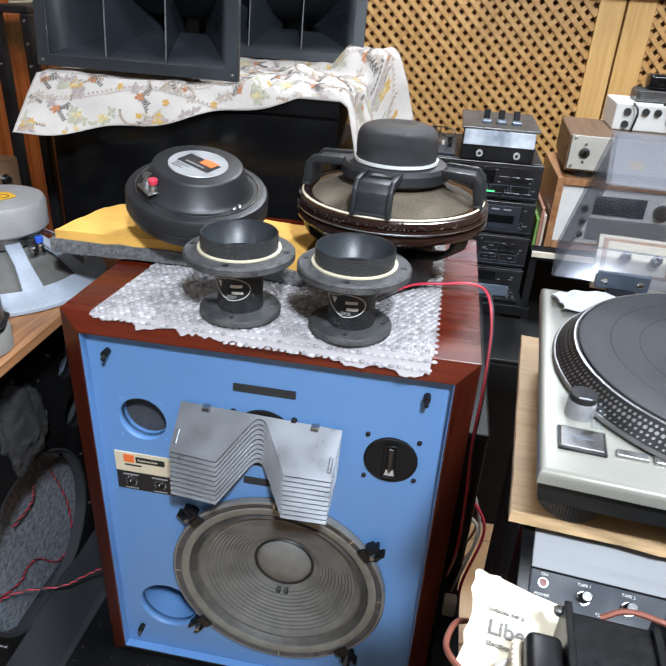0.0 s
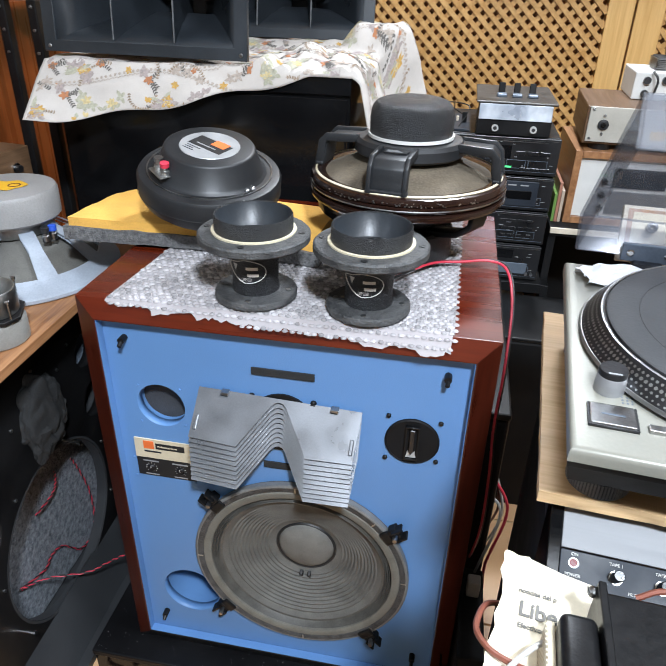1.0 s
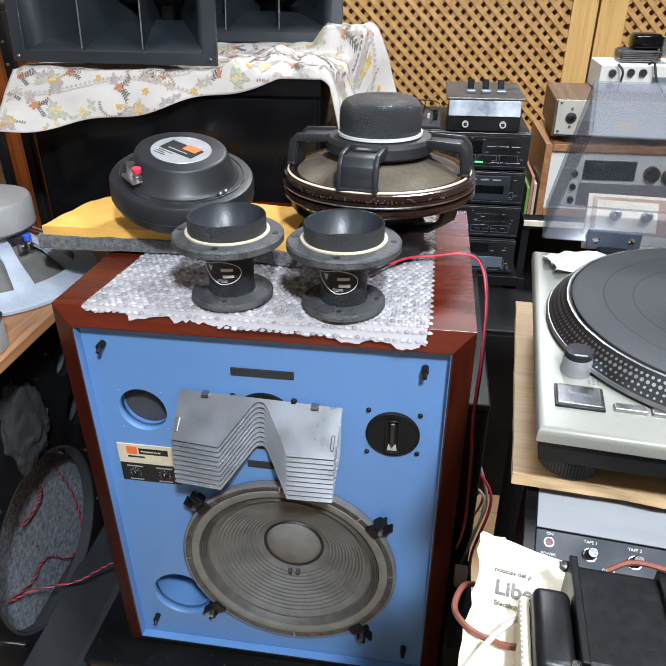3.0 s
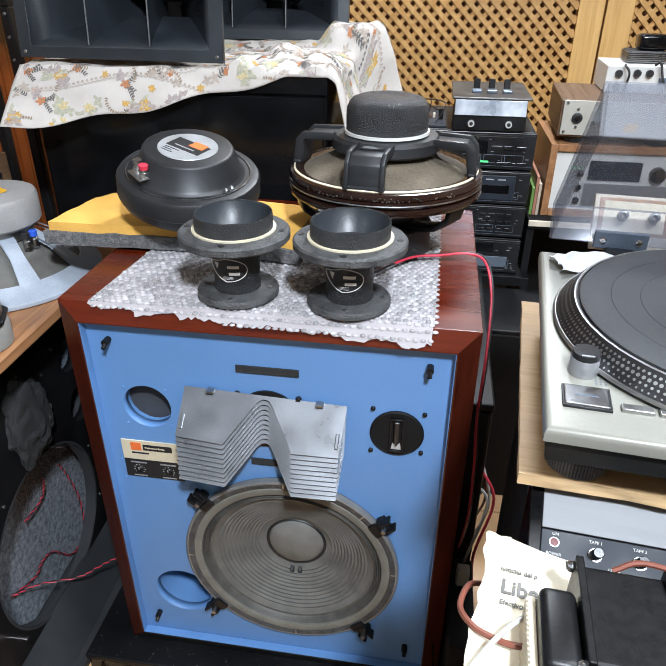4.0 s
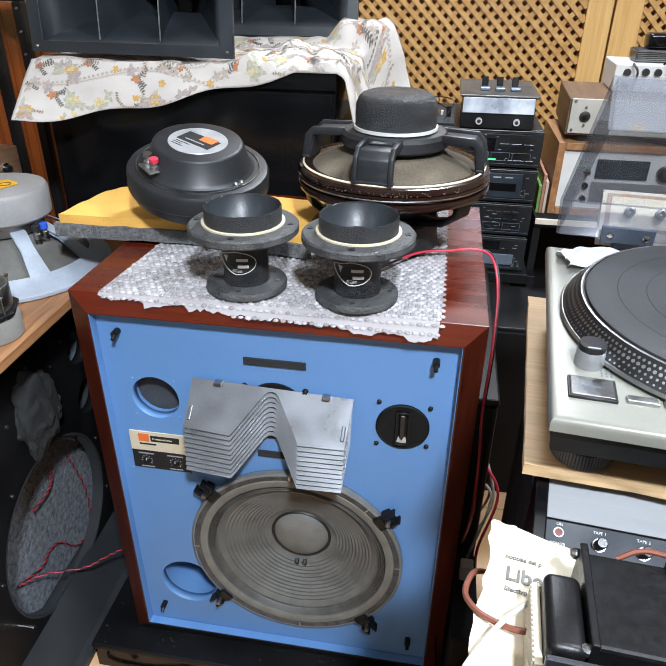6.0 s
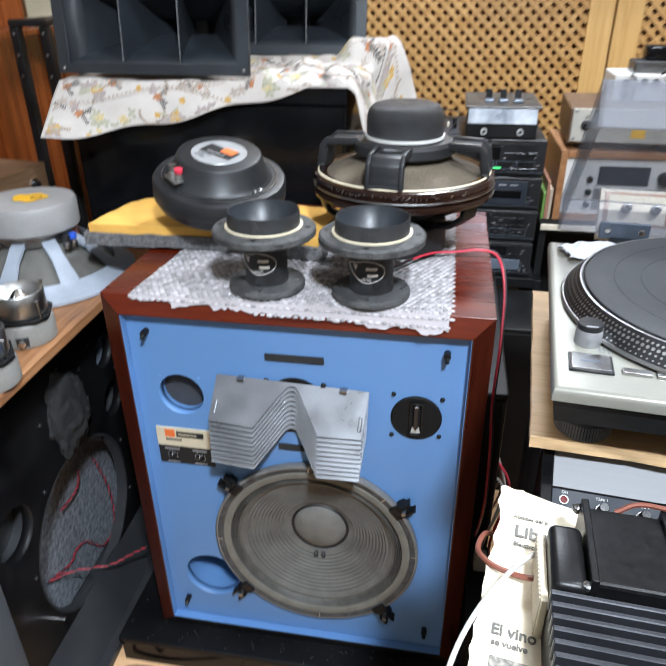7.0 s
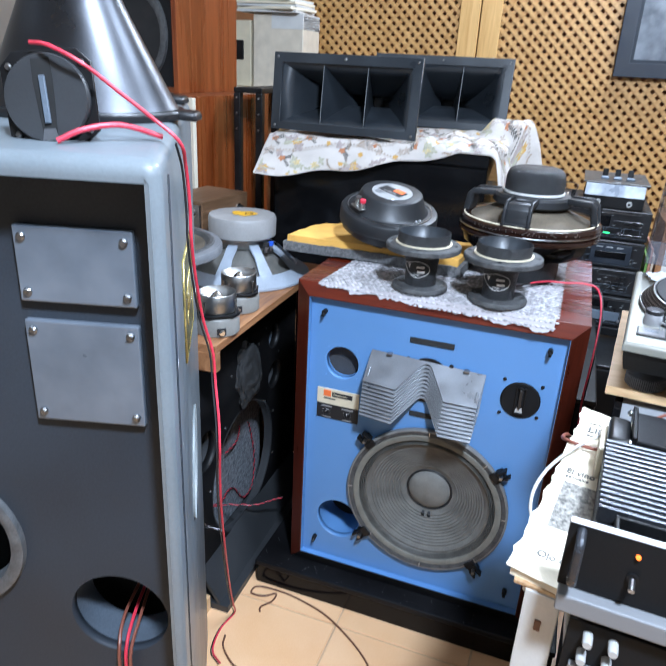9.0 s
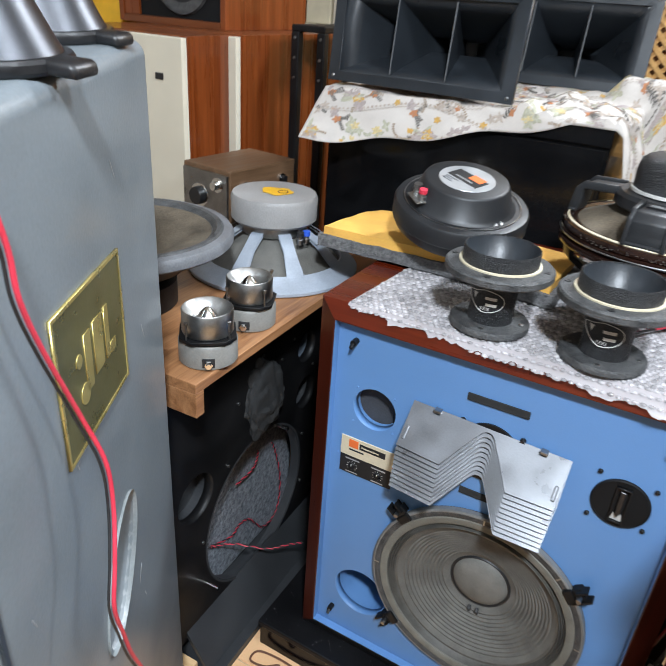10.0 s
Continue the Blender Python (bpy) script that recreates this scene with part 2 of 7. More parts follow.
M_HORN = mat("black_horn_plastic", (0.020, 0.024, 0.029), 0.36, 0, 0.3, 8, 0.12)
M_WORN = mat("worn_grey_edge", (0.10, 0.105, 0.11), 0.5, 0, 0.4, 40, 0.1)
M_LED_G = glow("green_led", (0.1, 1.0, 0.3), 1.2)
M_LED_O = glow("orange_lamp", (1.0, 0.19, 0.02), 2.6)
M_LEDRED = mat("dark_red_lens", (0.13, 0.003, 0.004), 0.3, spec=0.2)
M_LID = clear("smoked_clear_lid", (0.46, 0.475, 0.52), 0.10, 0.84)
M_BUBBLE = clear("hazy_film", (0.68, 0.655, 0.67), 0.14, 0.47)
M_DOME = clear("bubble_dome", (0.5, 0.485, 0.49), 0.13, 0.40)
nt = M_DOME.node_tree
rnd_isl = nt.nodes.new("ShaderNodeNewGeometry")
ramp = nt.nodes.new("ShaderNodeValToRGB")
ramp.color_ramp.elements[0].color, ramp.color_ramp.elements[1].color = (0.34, 0.33, 0.335, 1), (0.74, 0.715, 0.73, 1)
nt.links.new(rnd_isl.outputs["Random Per Island"], ramp.inputs[0])
nt.links.new(ramp.outputs["Color"], nt.nodes["Principled BSDF"].inputs["Base Color"])
M_GLASS = clear("valve_glass", (0.8, 0.82, 0.85), 0.06, 0.7)


# ---- building helpers ----
def part(name, bm, material, parent=None, label="", smooth=False):
    me = bpy.data.meshes.new(name)
    if smooth:
        for f in bm.faces:
            f.smooth = True
    bm.to_mesh(me)
    bm.free()
    me.materials.append(material)
    if smooth:
        me.set_sharp_from_angle(angle=radians(38))
    ob = new(name, me)
    if parent is not None:
        ob.parent = parent
    return tagged(ob, label)


def thing(name, loc=(0, 0, 0), rz=0, label="", category="", group="", kind="", rx=0, ry=0):
    ob = new(name)
    ob.empty_display_size = 0.05
    ob.matrix_basis = pose(*loc, rx, ry, rz)
    return tagged(ob, label, category, group, kind)


def box(x0, x1, y0, y1, z0, z1, bev=0.0, seg=2, bm=None):
    out = bmesh.new()
    bmesh.ops.create_cube(out, size=1)
    bmesh.ops.scale(out, vec=(x1 - x0, y1 - y0, z1 - z0), verts=out.verts)
    bmesh.ops.translate(out, vec=((x0 + x1) / 2, (y0 + y1) / 2, (z0 + z1) / 2), verts=out.verts)
    if bev:
        bmesh.ops.bevel(out, geom=out.edges[:], offset=bev, segments=seg, affect="EDGES", profile=0.5)
    return join(bm, out)


def join(bm, other):
    if bm is None:
        return other
    me = bpy.data.meshes.new("tmp")
    other.to_mesh(me)
    other.free()
    bm.from_mesh(me)
    bpy.data.meshes.remove(me)
    return bm


def moved(bm, m):
    bmesh.ops.transform(bm, matrix=m, verts=bm.verts)
    return bm


def lathe(profile, seg=48, m=None, a0=0.0, a1=360.0):
    """Turns a profile of (radius, height) round z."""
    bm = bmesh.new()
    full = abs(a1 - a0) >= 360
    n = seg if full else seg + 1
    rings = []
    for r, z in profile:
        if r < 1e-6:
            rings.append([bm.verts.new((0, 0, z))])
        else:
            rings.append([bm.verts.new((r * math.cos(radians(a0 + (a1 - a0) * k / seg)), r * math.sin(radians(a0 + (a1 - a0) * k / seg)), z)) for k in range(n)])
    for a, b in zip(rings, rings[1:]):
        for k in range(seg):
            j = (k + 1) % n
            if len(a) == 1 and len(b) == 1:
                continue
            if len(a) == 1:
                bm.faces.new((a[0], b[k], b[j]))
            elif len(b) == 1:
                bm.faces.new((a[k], a[j], b[0]))
            else:
                bm.faces.new((a[k], a[j], b[j], b[k]))
    bmesh.ops.recalc_face_normals(bm, faces=bm.faces)
    return moved(bm, m) if m is not None else bm


def rod(p, q, r, seg=12, r2=None):
    p, q = Vector(p), Vector(q)
    d = q - p
    m = Matrix.Translation(p) @ d.to_track_quat("Z", "Y").to_matrix().to_4x4()
    r2 = r if r2 is None else r2
    return lathe([(0, 0), (r, 0), (r2, d.length), (0, d.length)], seg, m)


def smooth_path(pts, n=8):
    pts = [Vector(p) for p in pts]
    ext = [2 * pts[0] - pts[1]] + pts + [2 * pts[-1] - pts[-2]]
    out = []
    for i in range(1, len(ext) - 2):
        a, b, c, d = ext[i - 1 : i + 3]
        for k in range(n):
            t = k / n
            out.append(0.5 * (2 * b + (c - a) * t + (2 * a - 5 * b + 4 * c - d) * t * t + (3 * b - a - 3 * c + d) * t**3))
    out.append(pts[-1])
    return out


def tube(pts, r, seg=8, n=8, twist=None):
    """A cable along a smooth line. twist: (offset, turns) winds it round that line."""
    path = smooth_path(pts, n)
    if twist:
        off, turns, ph = twist
        q = []
        for i, p in enumerate(path):
            d = (path[min(i + 1, len(path) - 1)] - path[max(i - 1, 0)]).normalized()
            s = d.orthogonal().normalized()
            a = 2 * math.pi * turns * i / len(path) + ph
            q.append(p + off * (math.cos(a) * s + math.sin(a) * d.cross(s)))
        path = q
    bm = bmesh.new()
    rings = []
    for i, p in enumerate(path):
        d = (path[min(i + 1, len(path) - 1)] - path[max(i - 1, 0)]).normalized()
        s = d.cross(Vector((0.13, 0.31, 0.94))).normalized()
        u = d.cross(s)
        rings.append([bm.verts.new(p + r * (math.cos(2 * math.pi * k / seg) * s + math.sin(2 * math.pi * k / seg) * u)) for k in range(seg)])
    for a, b in zip(rings, rings[1:]):
        for k in range(seg):
            bm.faces.new((a[k], a[(k + 1) % seg], b[(k + 1) % seg], b[k]))
    bm.faces.new(rings[0][::-1])
    bm.faces.new(rings[-1])
    bmesh.ops.recalc_face_normals(bm, faces=bm.faces)
    return bm


def ring2d(cx, cy, r, n=40):
    return [(cx + r * math.cos(2 * math.pi * k / n), cy + r * math.sin(2 * math.pi * k / n)) for k in range(n)]


def sheet(outer, holes=(), thick=0.01, m=None, bevel=0.0):
    """A flat plate in x, y with holes, thick along z, its middle at z = 0."""
    cu = bpy.data.curves.new("tmp", "CURVE")
    cu.dimensions, cu.fill_mode, cu.extrude, cu.bevel_depth, cu.bevel_resolution = "2D", "BOTH", thick / 2 - bevel, bevel, 2
    for loop in (outer, *holes):
        sp = cu.splines.new("POLY")
        sp.points.add(len(loop) - 1)
        sp.use_cyclic_u = True
        for pt, (x, y) in zip(sp.points, loop):
            pt.co = (x, y, 0, 1)
    ob = bpy.data.objects.new("tmp", cu)
    me = bpy.data.meshes.new_from_object(ob)
    bm = bmesh.new()
    bm.from_mesh(me)
    bpy.data.objects.remove(ob)
    bpy.data.curves.remove(cu)
    bpy.data.meshes.remove(me)
    bmesh.ops.remove_doubles(bm, verts=bm.verts, dist=1e-6)
    return moved(bm, m) if m is not None else bm


def letters(text, size, m, thick=0.0004, bold=0.0):
    """Lettering in x, y, its left foot at the origin of m."""
    cu = bpy.data.curves.new("tmp", "FONT")
    cu.body, cu.size, cu.extrude, cu.offset = text, size, thick, bold
    ob = bpy.data.objects.new("tmp", cu)
    me = bpy.data.meshes.new_from_object(ob)
    bm = bmesh.new()
    bm.from_mesh(me)
    bpy.data.objects.remove(ob)
    bpy.data.curves.remove(cu)
    bpy.data.meshes.remove(me)
    return moved(bm, m)


def prism(poly, z0, z1, bev=0.0, seg=3):
    bm = bmesh.new()
    f = bm.faces.new([bm.verts.new((x, y, z0)) for x, y in poly])
    r = bmesh.ops.extrude_face_region(bm, geom=[f])
    bmesh.ops.translate(bm, vec=(0, 0, z1 - z0), verts=[v for v in r["geom"] if isinstance(v, bmesh.types.BMVert)])
    bmesh.ops.recalc_face_normals(bm, faces=bm.faces)
    if bev:
        bmesh.ops.bevel(bm, geom=bm.edges[:], offset=bev, segments=seg, affect="EDGES", profile=0.5)
    return bm


FRONT = Matrix.Rotation(radians(90), 4, "X")  # x, y of a plate become x, z; its z faces -y


def screw(parent, at, r=0.005, way=(0, -1, 0), material=None, h=0.004, name="screw"):
    w = Vector(way)
    m = Matrix.Translation(at) @ w.to_track_quat("Z", "Y").to_matrix().to_4x4()
    bm = lathe([(0, h), (r * 0.6, h), (r, h * 0.5), (r, 0), (0, 0)], 12, m)
    join(bm, moved(box(-r * 0.8, r * 0.8, -r * 0.12, r * 0.12, h - 0.0005, h + 0.0006), m))
    return part(name, bm, material or M_STEEL, parent)

# ---- the room ----
def slab(name, b, material, bev=0.0, label="", category="", kind="structure"):
    ob = part(name, box(*b, bev), material)
    return tagged(ob, label, category, "", kind)


WALL_Y = 1.87
slab("wall_north", (-2.3, 2.5, WALL_Y + 0.02, WALL_Y + 0.14, 0, 2.7), M_LATBACK, 0, "brown backing board behind the pine lattice", "wall")
slab("wall_west", (-2.42, -2.3, -2.8, WALL_Y + 0.14, 0, 2.7), M_WALL, 0, "plain beige plastered side wall", "wall")
slab("wall_east", (2.5, 2.62, -2.8, WALL_Y + 0.14, 0, 2.7), M_WALL, 0, "plain beige plastered side wall", "wall")
slab("wall_south", (-2.42, 2.62, -2.92, -2.8, 0, 2.7), M_WALL, 0, "plain beige plastered wall", "wall")
slab("ceiling", (-2.42, 2.62, -2.92, WALL_Y + 0.14, 2.7, 2.8), M_CEIL, 0, "plain white painted ceiling", "ceiling")
floor = slab("floor", (-2.42, 2.62, -2.92, WALL_Y + 0.14, -0.1, -0.004), M_GROUT, 0, "orange terracotta tiled floor with thin grout lines", "floor")

# pine posts and diagonal lattice on the rear wall
for i, (a, b) in enumerate(((-1.22, -1.13), (-0.362, -0.275), (-0.270, -0.182), (0.685, 0.772), (0.779, 0.872), (1.62, 1.71), (1.716, 1.80))):
    slab("trim", (a, b, WALL_Y - 0.03, WALL_Y + 0.018, 0.0, 2.7), M_PINE, 0.003, "smooth varnished pine post between lattice panels", "post")


def lattice(x0, x1, z0, z1, label):
    pan = thing("lattice_panel", (x0, WALL_Y - 0.012, z0), 0, label, "lattice", "lattice panels on the rear wall", "structure")
    w, h, step, half, th = x1 - x0, z1 - z0, 0.0455, 0.0082, 0.007
    for s, y in ((1, 0.0), (-1, -th)):
        n = int((w + h) / step) + 2
        for k in range(n):
            c = k * step - (h if s > 0 else 0)
            if s > 0:
                ends = sorted((max(0, c), min(w, c + h)))
                pts = [(u, u - c) for u in (max(0, c), min(w, c + h))]
            else:
                pts = [(u, c - u) for u in (max(0, c - h), min(w, c))]
            (ax, az), (bx, bz) = pts
            if bx - ax < 0.02:
                continue
            d = Vector((bx - ax, 0, bz - az))
            L = d.length
            m = Matrix.Translation(((ax + bx) / 2, y, (az + bz) / 2)) @ Matrix.Rotation(-math.atan2(d.z, d.x), 4, "Y")
            part("slat", moved(box(-L / 2, L / 2, -th / 2, th / 2, -half, half), m), M_LATTICE, pan)
    return pan

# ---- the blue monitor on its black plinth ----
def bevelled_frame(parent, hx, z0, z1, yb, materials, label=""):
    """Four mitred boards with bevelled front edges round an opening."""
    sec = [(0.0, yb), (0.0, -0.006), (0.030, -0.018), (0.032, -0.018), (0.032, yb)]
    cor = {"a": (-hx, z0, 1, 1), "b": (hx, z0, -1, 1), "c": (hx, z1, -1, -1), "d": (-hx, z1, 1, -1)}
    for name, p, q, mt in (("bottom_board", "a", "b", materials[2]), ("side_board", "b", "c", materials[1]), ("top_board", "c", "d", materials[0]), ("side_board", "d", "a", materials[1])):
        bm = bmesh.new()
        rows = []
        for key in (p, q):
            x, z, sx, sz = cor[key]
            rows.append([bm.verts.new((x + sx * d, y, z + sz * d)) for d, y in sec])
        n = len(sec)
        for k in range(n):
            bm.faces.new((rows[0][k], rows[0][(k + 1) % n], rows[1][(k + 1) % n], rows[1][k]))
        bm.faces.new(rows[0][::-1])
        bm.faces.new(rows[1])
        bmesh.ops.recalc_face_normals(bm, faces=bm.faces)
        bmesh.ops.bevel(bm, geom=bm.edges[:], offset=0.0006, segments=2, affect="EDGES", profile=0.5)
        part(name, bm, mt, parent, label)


CAB_TOP = 0.857
mon = thing("studio_monitor", (0, 0, 0.075), 0, "blue-fronted studio monitor in a dark red mahogany cabinet, grille removed", "loudspeaker")
Z = -0.075
# the bottom board's black paints in the shade under the mahogany cabinet
bevelled_frame(mon, 0.312, 0.0, CAB_TOP + Z, 0.505, (M_MAHOG, M_MAHOG_SHADED, M_BLACK))
part("back_board", box(-0.28, 0.28, 0.485, 0.503, 0.032, 0.75), M_BLACK, mon)
holes = [ring2d(-0.200, 0.668 + Z, 0.0405), ring2d(0.003, 0.672 + Z, 0.046), ring2d(0.204, 0.6655 + Z, 0.041), ring2d(0.030, 0.3560 + Z, 0.176, 64), ring2d(-0.188, 0.229 + Z, 0.0555)]
baffle = part("baffle", sheet([(-0.2795, 0.033), (0.2795, 0.033), (0.2795, 0.749), (-0.2795, 0.749)], holes, 0.018, Matrix.Translation((0, 0.009, 0)) @ FRONT), M_BLUE, mon, "matt blue painted baffle")
for b in ((-0.2798, -0.2790, 0.0325, 0.7495), (0.2790, 0.2798, 0.0325, 0.7495)):
    part("blue_edge", box(b[0], b[1], -0.0165, -0.0005, b[2], b[3]), M_BLUE, mon)
for b in ((-0.2789, 0.2789, 0.0325, 0.0333), (-0.2789, 0.2789, 0.7487, 0.7495)):
    part("blue_edge", box(b[0], b[1], -0.0165, -0.0005, b[2], b[3]), M_BLUE, mon)
for cx, cz, r in ((-0.200, 0.668, 0.0405), (-0.188, 0.229, 0.0555)):
    dp = 0.026 if cx < -0.19 else 0.10
    ob = part("port_tube", lathe([(r + 0.0003, 0.001), (r + 0.0003, dp), (r + 0.004, dp), (r + 0.004, 0.001), (r + 0.0003, 0.001)], 48, Matrix.Translation((cx, 0, cz + Z)) @ Matrix.Rotation(radians(-90), 4, "X")), M_BLUE, mon, "blue-lined round port", True)
# added dark sheet that stands for the shade inside the port
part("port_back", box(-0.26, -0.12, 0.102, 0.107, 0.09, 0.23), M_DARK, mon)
part("port_cover", box(-0.25, -0.15, 0.0275, 0.0315, 0.545, 0.645), M_MESH, mon, "dark grey cloth behind the port")

# woofer
AX = Matrix.Rotation(radians(90), 4, "X")  # the lathe's +z looks out of the baffle
WM = Matrix.Translation((0.030, 0, 0.3560 + Z)) @ AX
woof = part("woofer", lathe([(0.1775, -0.002), (0.1775, 0.011), (0.181, 0.0135), (0.1895, 0.0135), (0.1925, 0.011), (0.1925, 0.0002), (0.1775, -0.002)], 72, WM), M_DUSTY, mon, "fifteen inch woofer with a grey ribbed cone", True)
part("rim", lathe([(0.1915, 0.0025), (0.1935, 0.0025), (0.1935, 0.0125), (0.1905, 0.0142), (0.1885, 0.0138), (0.1915, 0.0105)], 72, WM), M_RIM, woof, "bare aluminium rim", True)
part("gasket", lathe([(0.1640, 0.004), (0.1640, 0.0115), (0.1665, 0.0132), (0.1770, 0.0132), (0.1790, 0.0110), (0.1790, 0.004)], 72, WM), M_GASKET, woof, "", True)
prof = [(0.166, 0.008)]
for k in range(4):
    r = 0.1645 - k * 0.0042
    prof += [(r, 0.009 - k * 0.0006), (r - 0.0021, 0.0045 - k * 0.0006)]
part("surround", lathe(prof + [(0.146, 0.002)], 72, WM), M_SURR, woof, "", True)
prof = []
for k in range(31):
    r = 0.147 - k * (0.147 - 0.050) / 30
    t = (0.147 - r) / 0.097
    z = 0.002 - 0.048 * (t**0.9)
    rib = 0.0011 * math.cos(k * math.pi) if 2 < k < 25 else 0
    prof.append((r, z + rib))
part("cone", lathe(prof, 72, WM), M_CONE, woof, "ribbed grey paper cone", True)
part("dust_cap", lathe([(0.0535, -0.0465), (0.0525, -0.044)] + [(0.0515 * math.cos(a), -0.044 + 0.017 * math.sin(a)) for a in np.linspace(0.05, math.pi / 2, 9)], 56, WM), M_CAP, woof, "", True)
part("cap_glue", lathe([(0.0570, -0.0425), (0.0553, -0.0400), (0.0522, -0.0415), (0.0510, -0.045)], 56, WM), M_INK, woof, "dark ring of glue", True)
for dx in (-0.007, 0.008):
    part("cone_terminal", moved(box(-0.003, 0.003, -0.012, 0.004, -0.004, 0.006, 0.0015), WM @ Matrix.Translation((dx, -0.062, -0.033)) @ Matrix.Rotation(radians(30), 4, "X")), M_INK, woof)
for a in (2, 47, 92, 137, 182, 227, 272, 317):
    c = Vector((0.185 * math.cos(radians(a)), 0.185 * math.sin(radians(a)), 0.0136))
    part("gasket_notch", moved(box(-0.005, 0.005, -0.0012, 0.0012, -0.0004, 0.0004), WM @ Matrix.Translation(c) @ Matrix.Rotation(radians(a), 4, "Z")), M_ALU, woof)


def clamp(angle):
    m = WM @ Matrix.Rotation(radians(angle), 4, "Z") @ Matrix.Translation((0.1925, 0, 0))
    cl = part("mounting_clamp", moved(box(-0.012, 0.004, -0.014, 0.014, 0.0125, 0.019, 0.003), m), M_BLACK, mon, "black metal mounting clamp")
    part("foot", moved(box(0.003, 0.020, -0.012, 0.012, 0.0, 0.018, 0.003), m), M_BLACK, cl)
    for s in (-1, 1):
        part("ear", moved(box(0.010, 0.030, s * 0.0085 - 0.002, s * 0.0085 + 0.002, 0.006, 0.024, 0.001), m), M_BLACK, cl)
    part("bolt", lathe([(0, 0.030), (0.004, 0.030), (0.0045, 0.026), (0.0045, 0.018), (0, 0.018)], 10, m @ Matrix.Translation((0.012, 0, 0))), M_STEEL, cl)


for a in (139, 37, 223, 312):
    clamp(a)

# slanted plate lens
LM = Matrix.Translation((0.0, -0.004, 0.7135 + Z)) @ Matrix.Rotation(radians(2.2), 4, "Y")
lens = part("acoustic_lens", moved(box(-0.055, 0.055, 0.0, 0.0035, -0.085, -0.003), Matrix.Translation((0, -0.004, 0.70 + Z))), M_BLACK, mon, "grey slanted-plate acoustic lens with zigzag fins")
zig = [(0.127, 0.0), (0.124, -0.079), (0.054, -0.082), (0.012, -0.013), (0.006, -0.007), (0.0, -0.0055), (-0.006, -0.007), (-0.012, -0.013), (-0.052, -0.082), (-0.127, -0.079), (-0.129, 0.0)]
for k in range(10):
    m = LM @ Matrix.Translation((0, 0.0, -0.0095 * k)) @ Matrix.Rotation(radians(42), 4, "X")
    part("fin", sheet(zig, (), 0.0046, m), M_LENS, lens)
for x, z in ((-0.0855, 0.0), (0.086, 0.0)):
    part("clip", moved(box(-0.006, 0.006, -0.009, 0.003, -0.001, 0.004, 0.001), LM @ Matrix.Translation((x, -0.004, 0.001))), M_STEEL, lens)
for x in (-0.127, 0.125):
    part("side_rivet", moved(box(-0.003, 0.003, -0.012, 0.012, -0.0005, 0.004, 0.0015), LM @ Matrix.Rotation(radians(42), 4, "X") @ Matrix.Translation((x - math.copysign(0.006, x), -0.055, 0.0))), M_LENS, lens)
part("felt_strip", box(-0.031, 0.022, -0.003, 0.0, 0.573 + Z, 0.586 + Z, 0.001), M_CLOTHBLK, mon, "black felt strip")
part("throat", lathe([(0.050, 0.0035), (0.050, -0.004), (0.040, -0.004), (0.040, 0.0035), (0.050, 0.0035)], 40, Matrix.Translation((0.003, 0, 0.672 + Z)) @ AX), M_BLACK, mon, "", True)
# added dark cup that stands for the shade down the throat
part("throat_shade", lathe([(0, -0.03), (0.046, -0.03), (0.046, -0.001)], 40, Matrix.Translation((0.003, 0, 0.672 + Z)) @ AX), M_DARK, mon)

# round slot tweeter
TM = Matrix.Translation((0.204, 0, 0.6655 + Z)) @ AX
twt = part("slot_tweeter", lathe([(0.0415, -0.003), (0.0415, 0.003), (0.0395, 0.0045), (0.0385, 0.0035), (0.036, 0.0035), (0.0, 0.0035)], 48, TM), M_MATTBLK, mon, "black round slot tweeter", True)
part("slot_rim", sheet([(-0.0105, -0.031), (0.0105, -0.031), (0.0105, 0.031), (-0.0105, 0.031)], [[(-0.0085, -0.029), (0.0085, -0.029), (0.0085, 0.029), (-0.0085, 0.029)]], 0.006, TM @ Matrix.Translation((0, 0, 0.0065))), M_BLACK, twt)
part("wedge", moved(prism([(-0.004, -0.012), (0.0, -0.021), (0.004, -0.012), (0.004, 0.026), (-0.004, 0.026)], 0.0035, 0.010, 0.001, 1), TM), M_BLACKPL, twt)
part("bright_lip", moved(prism([(-0.008, -0.0285), (0.008, -0.0285), (0.0055, -0.016), (0.0, -0.0225), (-0.0055, -0.016)], 0.0035, 0.0048), TM), M_LIP, twt, "bright metal lip of the slot")
for x, z in ((0.166, 0.708), (0.244, 0.705), (0.165, 0.628), (0.243, 0.632)):
    screw(mon, (x, 0, z + Z), 0.0038, material=M_BLACK, name="socket_screw")

for x, z in ((-0.2455, 0.790), (0.2455, 0.790), (-0.2455, 0.157), (0.2455, 0.158)):
    b = rod((x, 0.0, z + Z), (x, -0.014, z + Z), 0.0055, 10)
    join(b, rod((x, -0.004, z + Z + 0.002), (x, -0.020, z + Z - 0.006), 0.0035, 8))
    part("grille_peg", b, M_BLACK, mon, "black grille fastener")
for x in (-0.046, 0.051):
    screw(mon, (x, 0, 0.712 + Z), 0.005, material=M_BLACK, h=0.007, name="lens_screw")
for x, z in ((-0.235, 0.703), (-0.165, 0.704), (-0.238, 0.632), (-0.162, 0.634), (-0.262, 0.552), (-0.262, 0.512), (-0.155, 0.512)):
    screw(mon, (x, 0, z + Z), 0.0022, material=M_BLUE, h=0.0012, name="plugged_hole")
part("felt_strip", box(-0.0455, 0.0525, -0.003, 0.0, 0.752 + Z, 0.765 + Z, 0.001), M_CLOTHBLK, mon, "black felt strip")

